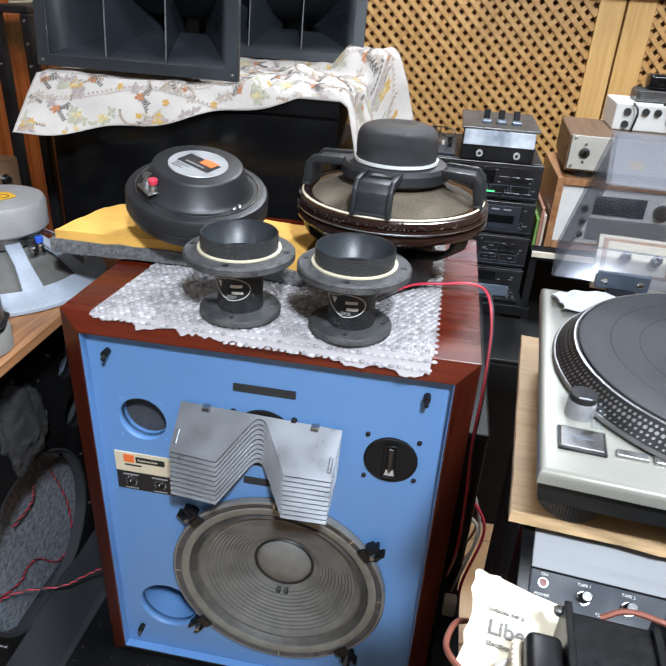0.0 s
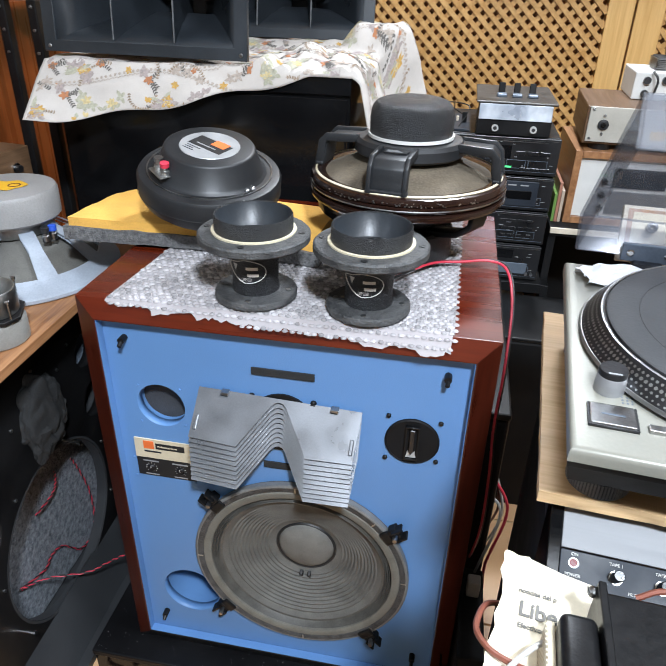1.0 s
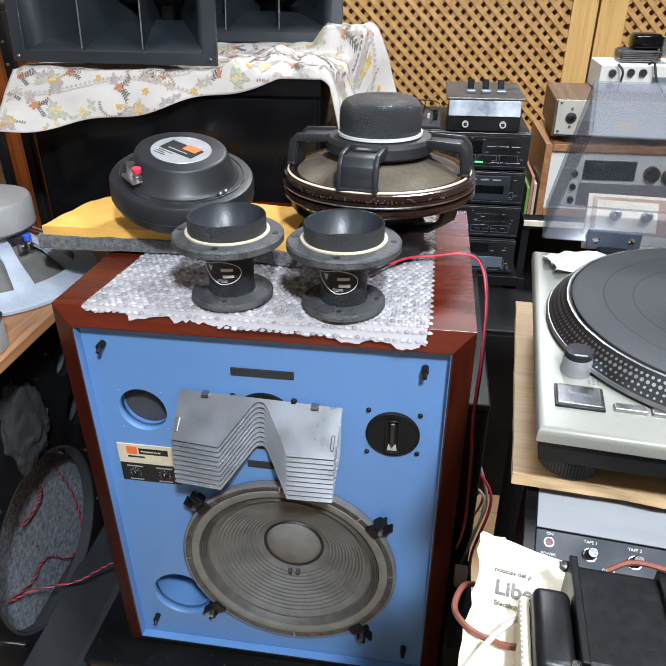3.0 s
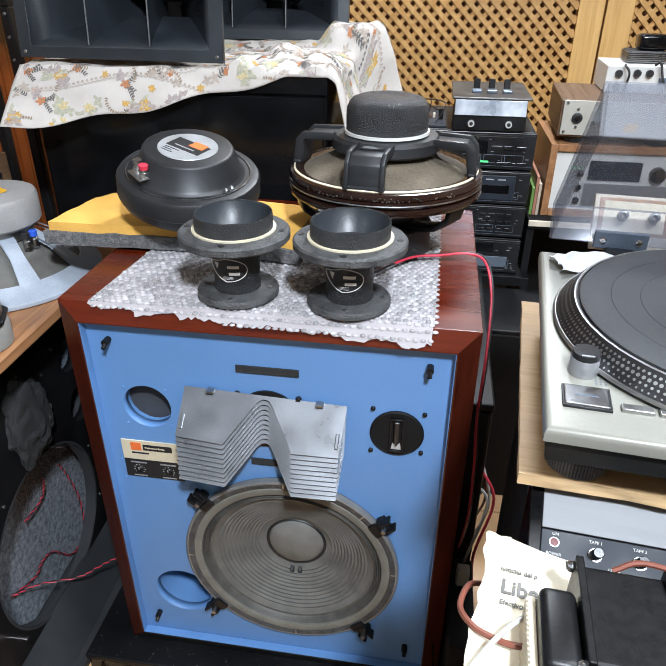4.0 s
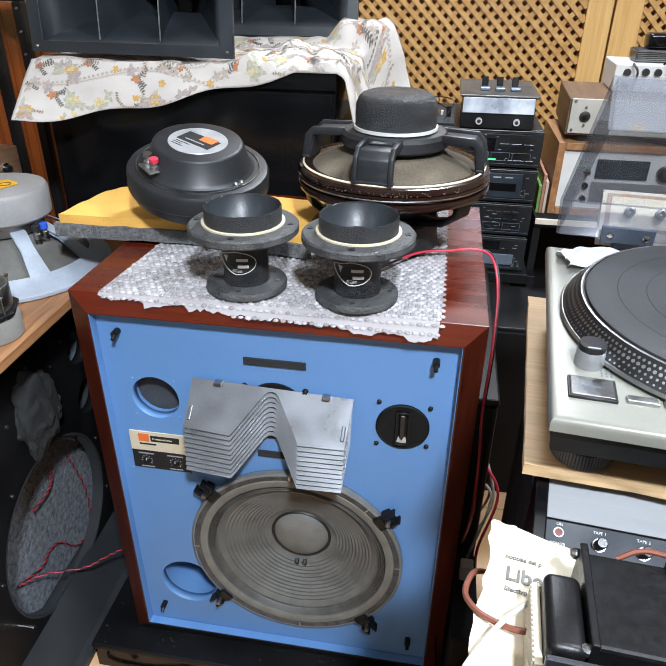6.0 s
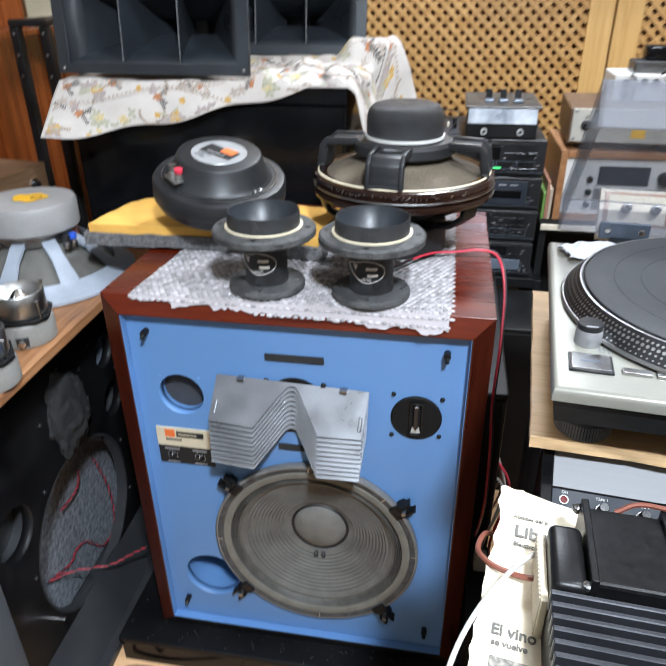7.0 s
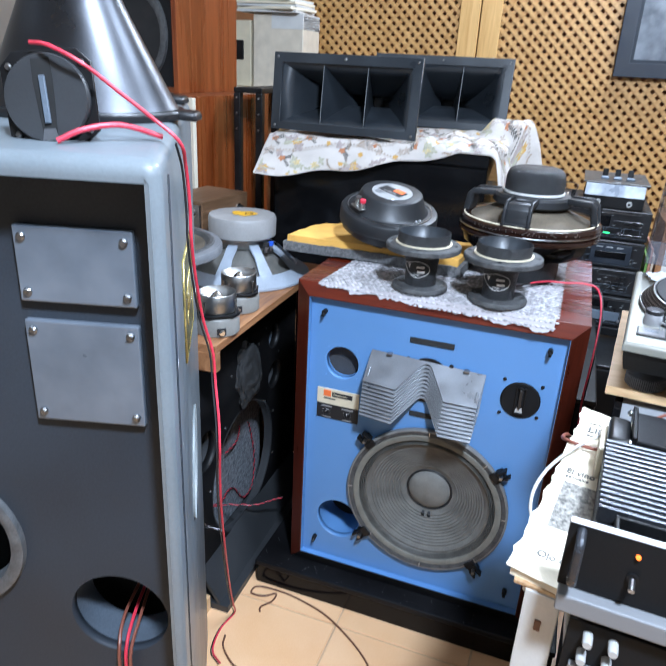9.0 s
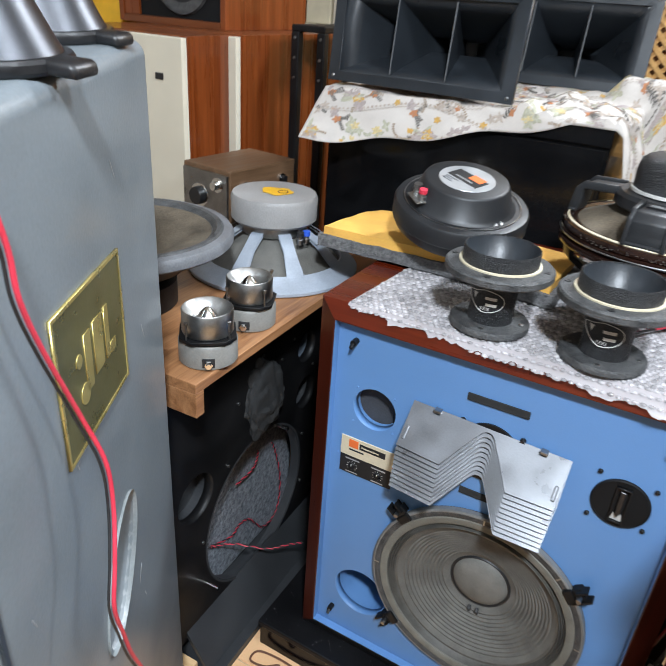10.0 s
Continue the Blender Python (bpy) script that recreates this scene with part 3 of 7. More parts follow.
# control plate
pl = part("control_plate", box(-0.2565, -0.152, -0.0022, 0.0, 0.556 + Z, 0.596 + Z), M_CREAM, mon, "cream and black control plate")
part("black_half", box(-0.2562, -0.152, -0.0022, 0.0, 0.517 + Z, 0.5555 + Z), M_INK, pl)
part("orange_mark", box(-0.2405, -0.222, -0.0028, -0.0021, 0.576 + Z, 0.592 + Z), M_ORANGE, pl)
part("dark_bar", box(-0.219, -0.168, -0.0028, -0.0021, 0.577 + Z, 0.589 + Z), M_INK, pl)
part("lettering", letters("Professional Series", 0.0046, Matrix.Translation((-0.2155, -0.0029, 0.5815 + Z)) @ Matrix.Rotation(radians(90), 4, "X"), 0.0004, 0.0001), M_CREAM, pl)
part("text_bar", box(-0.240, -0.210, -0.0028, -0.0021, 0.569 + Z, 0.572 + Z), M_PANEL, pl)
for cx in (-0.231, -0.179):
    kn = part("level_dial", lathe([(0, 0.0035), (0.006, 0.0035), (0.0075, 0.002), (0.0075, 0), (0, 0)], 20, Matrix.Translation((cx, -0.0022, 0.535 + Z)) @ AX), M_BLACKPL, pl)
    for k in range(9):
        a = radians(-40 + k * 32.5)
        part("tick", moved(box(-0.0003, 0.0003, 0.0085, 0.0105, -0.0002, 0.0003), Matrix.Translation((cx, -0.0023, 0.535 + Z)) @ AX @ Matrix.Rotation(a - radians(90), 4, "Z")), M_WHITE, pl)
    part("pointer", moved(box(-0.0005, 0.0005, 0.001, 0.006, 0.0033, 0.004), Matrix.Translation((cx, -0.0022, 0.535 + Z)) @ AX), M_WHITE, kn)
    part("text_bar", box(cx - 0.014, cx + 0.014, -0.0027, -0.0021, 0.548 + Z, 0.5505 + Z), M_SILVER, pl)
    part("text_bar", box(cx - 0.012, cx + 0.012, -0.0027, -0.0021, 0.5195 + Z, 0.5215 + Z), M_SILVER, pl)

pli = thing("plinth", (-0.03, 0.2, 0), 0, "low glossy black plinth under the blue monitor", "plinth")
part("top_board", box(-0.362, 0.412, -0.262, 0.30, 0.058, 0.0735, 0.003), M_PLINTH, pli)
part("front_board", box(-0.358, 0.408, -0.258, -0.240, 0.0, 0.0578, 0.001), M_BLACKG, pli)
part("side_board", box(-0.358, -0.342, -0.2398, 0.296, 0.0, 0.0578), M_BLACKG, pli)
part("side_board", box(0.392, 0.408, -0.2398, 0.296, 0.0, 0.0578), M_BLACKG, pli)

random.seed(21)
verts, faces = [], []
for k in range(160):
    x, y, s, a = random.uniform(-0.355, 0.405), random.uniform(-0.258, -0.205), random.uniform(0.0003, 0.0010), random.uniform(0, 3)
    if k % 3 == 0:
        x, y = random.choice((random.uniform(-0.355, -0.29), random.uniform(0.35, 0.405))), random.uniform(-0.25, 0.25)
    b0 = len(verts)
    for q in range(4):
        verts.append((x + s * (1 + 0.6 * (q % 2)) * math.cos(a + q * 1.571), y + s * math.sin(a + q * 1.571), 0.0738))
    faces.append(tuple(range(b0, b0 + 4)))
me = bpy.data.meshes.new("dust")
me.from_pydata(verts, [], faces)
me.materials.append(M_SILVER)
ob = new("dust", me)
ob.parent = pli
tagged(ob, "pale specks of dust", "", "", "stuff")

# ---- what lies on the monitor ----
def rnd(a, b):
    return random.uniform(a, b)


def in_poly(x, y, poly):
    c = False
    for (x1, y1), (x2, y2) in zip(poly, poly[1:] + poly[:1]):
        if (y1 > y) != (y2 > y) and x < (x2 - x1) * (y - y1) / (y2 - y1) + x1:
            c = not c
    return c


random.seed(4)
wrap = thing("bubble_wrap", (0, 0, CAB_TOP), 0, "torn sheet of clear bubble wrap on the cabinet top", "packaging")
FRONT_Y = -0.004
edge = [(-0.247, 0.205), (-0.262, FRONT_Y), (0.246, FRONT_Y), (0.249, 0.26), (0.249, 0.478), (-0.02, 0.478), (-0.16, 0.30)]
film = sheet(edge, (), 0.0008, Matrix.Translation((0, 0, 0.0012)))
bmesh.ops.triangulate(film, faces=film.faces)
part("film", film, M_BUBBLE, wrap)


def hang(y):
    """Height of the film past the front edge, where it droops over the bevel."""
    d = max(0.0, FRONT_Y - y)
    return -0.55 * d - 18.0 * d * d


flap = bmesh.new()
rows = []
x = -0.262
while x < 0.247:
    t = (x + 0.262) / 0.51
    reach = 0.009 + 0.014 * t + rnd(-0.0015, 0.0015) + 0.007 * noise.noise((x * 26, 0, 2)) + 0.004 * noise.noise((x * 90, 0, 5))
    rows.append([flap.verts.new((x + rnd(-0.001, 0.001) * (k > 0), FRONT_Y - reach * k / 3, 0.0016 + hang(FRONT_Y - reach * k / 3))) for k in range(4)])
    x += rnd(0.0025, 0.008)
for a, b in zip(rows, rows[1:]):
    for k in range(3):
        flap.faces.new((a[k], b[k], b[k + 1], a[k + 1]))
part("torn_flap", flap, M_BUBBLE, wrap, "torn drooping edge of the film", True)
edge[1:3] = [(-0.262, FRONT_Y - 0.014), (0.250, FRONT_Y - 0.029)]
dome = [(0.0046, 0.0), (0.0042, 0.0022), (0.0026, 0.0036), (0.0, 0.0040)]
verts, faces = [], []
row = 0
yy = -0.030
while yy < 0.475:
    xx = -0.262 + (0.0052 if row % 2 else 0)
    while xx < 0.248:
        if in_poly(xx, yy, edge) and in_poly(xx - 0.002, yy - 0.003, edge):
            base = len(verts)
            s, q = rnd(0.88, 1.04), rnd(0.45, 0.85)
            for r, h in dome[:-1]:
                for k in range(7):
                    verts.append((xx + s * r * math.cos(k * 0.8976) + rnd(-0.0005, 0.0005), yy + s * r * math.sin(k * 0.8976) + rnd(-0.0005, 0.0005), 0.0016 + hang(yy) + h * q * rnd(0.75, 1.1)))
            verts.append((xx + rnd(-0.001, 0.001), yy + rnd(-0.001, 0.001), 0.0016 + hang(yy) + 0.004 * q))
            for ri in range(2):
                for k in range(7):
                    j = (k + 1) % 7
                    faces.append((base + ri * 7 + k, base + ri * 7 + j, base + ri * 7 + 7 + j, base + ri * 7 + 7 + k))
            for k in range(7):
                faces.append((base + 14 + k, base + 14 + (k + 1) % 7, base + 21))
        xx += 0.0104
    yy += 0.0090
    row += 1
me = bpy.data.meshes.new("bubble_layer")
me.from_pydata(verts, [], faces)
me.polygons.foreach_set("use_smooth", [True] * len(me.polygons))
me.materials.append(M_DOME)
ob = new("bubble_layer", me)
ob.parent = wrap
tagged(ob, "rows of small air bubbles", "", "", "stuff")

foam = thing("foam_pad", (0, 0, CAB_TOP), 0, "yellow and grey foam slab under the driver", "foam")


def foam_slab(name, poly, z0, z1, material):
    bm = prism(poly, z0, z1)
    bmesh.ops.subdivide_edges(bm, edges=bm.edges[:], cuts=9, use_grid_fill=True)
    bmesh.ops.triangulate(bm, faces=bm.faces)
    for v in bm.verts:
        n = noise.noise_vector(v.co * 40)
        v.co += Vector((n.x, n.y, n.z)) * 0.0025
    return part(name, bm, material, foam, "", True)


foam_slab("grey_layer", [(-0.437, 0.180), (-0.18, 0.188), (0.022, 0.162), (0.03, 0.35), (-0.36, 0.39), (-0.425, 0.345)], 0.006, 0.029, M_FOAM_G)
foam_slab("yellow_layer", [(-0.427, 0.186), (-0.18, 0.194), (0.012, 0.170), (0.02, 0.345), (-0.355, 0.38), (-0.410, 0.33)], 0.028, 0.045, M_FOAM_Y)

# small round horns, standing on their flanges
def small_horn(at, rz):
    h = thing("tweeter_horn", at, rz, "small black crinkle-painted horn with a round flange", "horn", "small black horns on the monitor")
    part("foot_flange", lathe([(0.0, 0.0), (0.059, 0.0), (0.0605, 0.0015), (0.0605, 0.0085), (0.059, 0.0105), (0.034, 0.0115), (0.0, 0.0115)], 56), M_DUSTY, h, "dusty black foot flange", True)
    part("throat", lathe([(0.0345, 0.011), (0.0335, 0.03), (0.0345, 0.055), (0.038, 0.078), (0.045, 0.094), (0.03, 0.094)], 48), M_CRINKLE, h, "", True)
    part("mounting_flange", lathe([(0.044, 0.088), (0.078, 0.0865), (0.0805, 0.089), (0.0805, 0.0975), (0.078, 0.1), (0.056, 0.1015), (0.044, 0.1005)], 64), M_DUSTY, h, "dusty black mounting flange", True)
    part("seal", lathe([(0.0555, 0.1005), (0.0605, 0.1005), (0.0605, 0.1035), (0.0555, 0.1035)], 64), M_CREAM, h, "cream paper seal", True)
    part("mouth", lathe([(0.0560, 0.101), (0.0560, 0.124), (0.0548, 0.126), (0.0535, 0.125), (0.050, 0.112), (0.040, 0.095), (0.026, 0.078), (0.012, 0.05), (0.0, 0.048)], 64), M_CRINKLE, h, "", True)
    part("bowl", lathe([(0.0532, 0.1235), (0.0496, 0.112), (0.0396, 0.0955), (0.0256, 0.0785), (0.0116, 0.0505), (0.0, 0.0490)], 48, Matrix.Translation((0, 0, 0.0006))), M_HORN, h, "smooth black bowl", True)
    for a in (-80, 10, 100, 190):
        c, s = math.cos(radians(a)), math.sin(radians(a))
        part("flange_hole", lathe([(0, 0.0122), (0.0028, 0.0122), (0.0038, 0.0118), (0.0038, 0.0105)], 14, Matrix.Translation((c * 0.048, s * 0.048, 0))), M_STEEL, h)
        part("flange_hole", lathe([(0, 0.1008), (0.003, 0.1018), (0.0045, 0.1016), (0.0045, 0.099)], 14, Matrix.Translation((c * 0.069, s * 0.069, 0))), M_INK, h)
    # printed label, pointed at one end and curved on the throat
    def on_throat(q, w, r=0.0364):
        return Vector((r * math.sin(q / 0.036), -r * math.cos(q / 0.036), 0.050 + w))

    ring = []
    for k in range(28):
        a = 2 * math.pi * k / 28
        u = math.cos(a)
        ring.append(on_throat(0.031 * u, (0.0175 if u > 0 else 0.0175 * (1 + 0.55 * u)) * math.sin(a) + 0.008 * max(0, -u) ** 2))
    bm = None
    for p, q in zip(ring, ring[1:] + ring[:1]):
        bm = join(bm, rod(p, q, 0.0007, 5))
    lab = part("label", bm, M_WHITE, h, "printed label with a white outline")

    def patch(name, q0, q1, w0, w1):
        bm = bmesh.new()
        vs = [[bm.verts.new(on_throat(q0 + (q1 - q0) * k / 4, w, 0.0367)) for w in (w0, w1)] for k in range(5)]
        for a, b in zip(vs, vs[1:]):
            bm.faces.new((a[0], b[0], b[1], a[1]))
        part(name, bm, M_WHITE, lab)

    patch("label_bar", 0.002, 0.019, 0.003, 0.0075)
    patch("label_bar", 0.004, 0.020, -0.007, -0.0025)
    for k in range(3):
        patch("text_bar", -0.004 - 0.001 * k, 0.010, -0.0100 - 0.0018 * k, -0.0095 - 0.0018 * k)
    bm = bmesh.new()
    bm.faces.new([bm.verts.new(on_throat(q, w, 0.0367)) for q, w in ((-0.020, 0.010), (-0.015, 0.0), (-0.011, 0.010))])
    part("label_mark", bm, M_WHITE, lab)
    return h


ha = small_horn((-0.048, 0.050, CAB_TOP + 0.0055), -8)
hb = small_horn((0.121, 0.043, CAB_TOP + 0.0055), -10)

# compression driver with a silver label, on the foam
drv = thing("compression_driver", (-0.178, 0.248, CAB_TOP + 0.049), 0, "heavy black compression driver with a round silver label", "driver")
drv.matrix_basis = pose(-0.189, 0.250, CAB_TOP + 0.049, 10, 7.0, 0) @ pose(0, 0, 0, 0, 0, -22) @ Matrix.Diagonal((0.935, 0.935, 0.86, 1))
part("snout", lathe([(0, 0.0), (0.058, 0.0), (0.062, 0.004), (0.062, 0.03), (0.085, 0.034)], 56), M_BLACK, drv, "", True)
part("body", lathe([(0.06, 0.022), (0.105, 0.030), (0.120, 0.044), (0.1265, 0.058), (0.1275, 0.064), (0.1275, 0.092), (0.124, 0.098), (0.117, 0.100), (0.10, 0.101)], 72), M_DRIVER, drv, "", True)
part("groove", lathe([(0.1278, 0.0625), (0.1283, 0.0635), (0.1278, 0.0645)], 72), M_INK, drv)
part("rear_cover", lathe([(0.1005, 0.100), (0.0975, 0.103), (0.0930, 0.107), (0.0800, 0.1440), (0.0782, 0.1470), (0.0745, 0.1485), (0.0, 0.1485)], 72), M_DRIVER, drv, "", True)
part("cover_edge", lathe([(0.1085, 0.1005), (0.1105, 0.1005), (0.1105, 0.1025), (0.1085, 0.1025)], 72), M_STEEL, drv)
lab = part("label", lathe([(0.0, 0.1496), (0.052, 0.1496), (0.053, 0.1480)], 56), M_SILVER, drv, "round silver label with orange and black print")
part("black_field", box(-0.035, 0.036, -0.017, 0.019, 0.1496, 0.1502), M_INK, lab)
part("orange_mark", box(0.000, 0.029, 0.002, 0.022, 0.1501, 0.1508), M_ORANGE, lab)
for k, w in enumerate((0.030, 0.018, 0.024)):
    part("text_bar", box(-0.030, -0.030 + w, -0.024 - k * 0.006, -0.0225 - k * 0.006, 0.1496, 0.1502), M_PANEL, lab)
part("text_bar", box(-0.022, 0.020, -0.009, -0.0065, 0.1501, 0.1506), M_SILVER, lab)
for a, mt in ((244, M_STEEL), (258, M_RED)):
    p = Vector((0.092 * math.cos(radians(a)), 0.092 * math.sin(radians(a)), 0.117))
    t = part("terminal", lathe([(0, 0.0), (0.008, 0), (0.008, 0.008), (0.0055, 0.009), (0.0055, 0.014), (0.0075, 0.015), (0.0075, 0.022), (0, 0.022)], 16, Matrix.Translation(p)), M_ALU, drv, "spring terminal", True)
    part("cap", lathe([(0.0078, 0.0150), (0.0078, 0.0230), (0.0, 0.0232)], 16, Matrix.Translation(p)), mt, t)
part("terminal_plate", moved(box(-0.012, 0.012, -0.022, 0.022, 0.0, 0.003, 0.001), Matrix.Translation((0.094 * math.cos(radians(251)), 0.094 * math.sin(radians(251)), 0.1140)) @ Matrix.Rotation(radians(251), 4, "Z")), M_ALU, drv)
for a in (-11, -4, 84):
    screw(drv, (0.104 * math.cos(radians(a)), 0.104 * math.sin(radians(a)), 0.105), 0.0042, (0, 0, 1))

# two large woofers stacked rim to rim
def basket_strip(r0, z0, r1, z1, bend, w, th):
    """A bent bar of constant section, in the plane y = 0."""
    rm = r0 + (r1 - r0) * bend
    line = [(r0, z0), (rm, z0 - 0.002), (rm + (r1 - rm) * 0.55, z0 + (z1 - z0) * 0.22), (r1 - 0.003, z0 + (z1 - z0) * 0.6), (r1, z1)]
    bm = bmesh.new()
    rings = []
    for i, (r, z) in enumerate(line):
        d = (Vector(line[min(len(line) - 1, i + 1)]) - Vector(line[max(0, i - 1)])).normalized()
        rings.append([bm.verts.new((r - d.y * q * th, t * w, z + d.x * q * th)) for q, t in ((-1, -1), (-1, 1), (1, 1), (1, -1))])
    for x, y in zip(rings, rings[1:]):
        for k in range(4):
            bm.faces.new((x[k], x[(k + 1) % 4], y[(k + 1) % 4], y[k]))
    bm.faces.new(rings[0][::-1])
    bm.faces.new(rings[-1])
    bmesh.ops.recalc_face_normals(bm, faces=bm.faces)
    bmesh.ops.bevel(bm, geom=bm.edges[:], offset=0.0015, segments=2, affect="EDGES", profile=0.5)
    return bm


def basket_leg(name, r0, z0, r1, z1, a, w, th, material, parent, bend=0.6):
    """A cast leg from the magnet plate (r0, z0) out and down to the rim (r1, z1)."""
    m = Matrix.Rotation(radians(a), 4, "Z")
    rm = r0 + (r1 - r0) * bend
    line = [(r0, z0), (rm, z0 - 0.002 * np.sign(z0 - z1)), (rm + (r1 - rm) * 0.55, z0 + (z1 - z0) * 0.22), (r1 - 0.004, z0 + (z1 - z0) * 0.6), (r1, z1)]
    bm = bmesh.new()
    rings = []
    for i, (r, z) in enumerate(line):
        p, q = Vector(line[max(0, i - 1)]), Vector(line[min(len(line) - 1, i + 1)])
        d = (q - p).normalized()
        nrm = Vector((-d.y, d.x))
        ww = w * (1 + 0.25 * i / 4)
        rings.append([bm.verts.new((r + nrm.x * s * th, t * ww, z + nrm.y * s * th)) for s, t in ((-1, -1), (-1, 1), (1, 1), (1, -1))])
    for x, y in zip(rings, rings[1:]):
        for k in range(4):
            bm.faces.new((x[k], x[(k + 1) % 4], y[(k + 1) % 4], y[k]))
    bm.faces.new(rings[0][::-1])
    bm.faces.new(rings[-1])
    bmesh.ops.recalc_face_normals(bm, faces=bm.faces)
    bmesh.ops.bevel(bm, geom=bm.edges[:], offset=0.0025, segments=2, affect="EDGES", profile=0.5)
    return part(name, moved(bm, m), material, parent, "", True)


WX, WY = 0.148, 0.275
low = thing("woofer", (WX, WY, CAB_TOP), 0, "large black woofer lying face up under another", "loudspeaker driver", "stacked black woofers")
low.matrix_basis = pose(WX, WY, CAB_TOP + 0.003, 0, 0, 25)
part("magnet", lathe([(0, 0), (0.078, 0.0), (0.082, 0.004), (0.082, 0.05), (0.078, 0.054), (0.05, 0.056)], 56), M_CRINKLE, low, "", True)
part("rim", lathe([(0.122, 0.104), (0.154, 0.105), (0.1590, 0.107), (0.1605, 0.112), (0.1595, 0.1165), (0.1555, 0.1175), (0.130, 0.1175)], 72), M_RIMBLK, low, "glossy black rim", True)
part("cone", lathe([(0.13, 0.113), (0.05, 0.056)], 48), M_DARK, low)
for k in range(6):
    basket_leg("leg", 0.06, 0.055, 0.145, 0.105, 60 * k, 0.016, 0.005, M_BLACK, low, 0.25)

up = thing("woofer", (WX, WY, CAB_TOP + 0.108), 0, "large black woofer lying face down with its magnet up", "loudspeaker driver", "stacked black woofers")
up.matrix_basis = pose(WX, WY, CAB_TOP + 0.1085, 0, 0, -10)
part("rim", lathe([(0.125, 0.0125), (0.1545, 0.0125), (0.1575, 0.0145), (0.1590, 0.0190), (0.1588, 0.0225), (0.1560, 0.0240), (0.1585, 0.0258), (0.1590, 0.0300), (0.1570, 0.0350), (0.1480, 0.0375), (0.140, 0.0375), (0.136, 0.035), (0.125, 0.035)], 80), M_RIMBLK, up, "chipped glossy black rim", True)
part("gasket_line", lathe([(0.1480, 0.0372), (0.1510, 0.0360), (0.1518, 0.0378), (0.1490, 0.0396)], 80), M_CREAM, up, "cream line on the rim", True)
part("rim_line", lathe([(0.1592, 0.0170), (0.1597, 0.0182), (0.1592, 0.0194)], 80), M_STEEL, up)
part("cone", lathe([(0.140, 0.033), (0.120, 0.041), (0.085, 0.056), (0.04, 0.07)], 64), M_PAPER_CONE, up, "brown paper cone seen from behind", True)
part("hub", lathe([(0.055, 0.062), (0.084, 0.066), (0.0890, 0.070), (0.0880, 0.084), (0.082, 0.0895), (0.05, 0.0905)], 64), M_DRIVER, up, "", True)
part("white_ring", lathe([(0.0655, 0.0918), (0.0685, 0.0918), (0.0685, 0.0965), (0.0655, 0.0965)], 64), M_WHITE, up, "white line round the magnet", True)
part("magnet", lathe([(0.0655, 0.0915), (0.0660, 0.118), (0.0652, 0.129), (0.0620, 0.1385), (0.0560, 0.1445), (0.046, 0.1480), (0.022, 0.1495), (0.021, 0.149), (0.0, 0.149)], 64), M_CRINKLE, up, "crinkle-painted magnet cover", True)
for k in range(4):
    a = -88 + 90 * k
    m = Matrix.Rotation(radians(a), 4, "Z")
    lg = basket_leg("leg", 0.078, 0.082, 0.143, 0.036, a, 0.023, 0.005, M_DRIVER, up, 0.80)
    for q in (-0.027, 0.027):
        part("leg_rib", moved(basket_strip(0.080, 0.0855, 0.1455, 0.037, 0.80, 0.0035, 0.0065), m @ Matrix.Translation((0, q, 0))), M_DRIVER, lg, "", True)
    part("foot_pad", moved(box(0.138, 0.150, -0.032, 0.032, 0.0375, 0.0435, 0.002), m), M_DRIVER, lg)
    if k == 0:
        part("plate_mark", moved(box(0.088, 0.104, -0.018, 0.018, 0.0862, 0.0882, 0.0006), m), M_BLACKPL, lg)
        for j in range(3):
            part("text_bar", moved(box(0.091 + j * 0.004, 0.0925 + j * 0.004, -0.014, 0.002 + 0.004 * j, 0.0880, 0.0886), m), M_SILVER, lg)
random.seed(9)
for k in range(60):
    a = radians(-90 + rnd(-34, 62))
    part("paint_chip", moved(box(-0.0005, 0.0003, -rnd(0.0004, 0.0018), rnd(0.0004, 0.0018), -rnd(0.0003, 0.0009), rnd(0.0003, 0.0009)), Matrix.Rotation(a, 4, "Z") @ Matrix.Translation((0.1590, 0, 0.0285 + rnd(-0.003, 0.003)))), M_ALU, up)

# ---- black cabinet with cloth and horns behind the monitor ----
blk = thing("black_cabinet", (-0.32, 0.56, 0), 0, "large glossy black lacquered cabinet under a floral cloth", "cabinet")
part("body", box(-0.325, 0.322, 0.004, 0.44, 0.0, 1.096, 0.004), M_BLACKG, blk)
part("top_rail", box(-0.327, 0.324, -0.004, 0.004, 1.062, 1.098, 0.002), M_BLACKG, blk)
part("front_panel", box(-0.318, 0.315, -0.002, 0.003, 0.02, 1.056, 0.002), M_BLACKG, blk)


M_COTTON = mat("white_cotton", (0.58, 0.54, 0.50), 0.9, 0, 0.04, 11, 0.25, (0.43, 0.395, 0.365), fine=900)


def cloth_height(x, y):
    return 0.004 + 0.005 * noise.noise((x * 9, y * 9, 0)) + 0.004 * noise.noise((x * 24, y * 20, 3))


def cloth_fall(x):
    """How far the cloth hangs over the cabinet's front."""
    return max(0.006, 0.150 - 0.150 * min(1, max(0, (x + 0.655) / 0.62)) ** 0.9 + 0.006 * math.sin(x * 30))


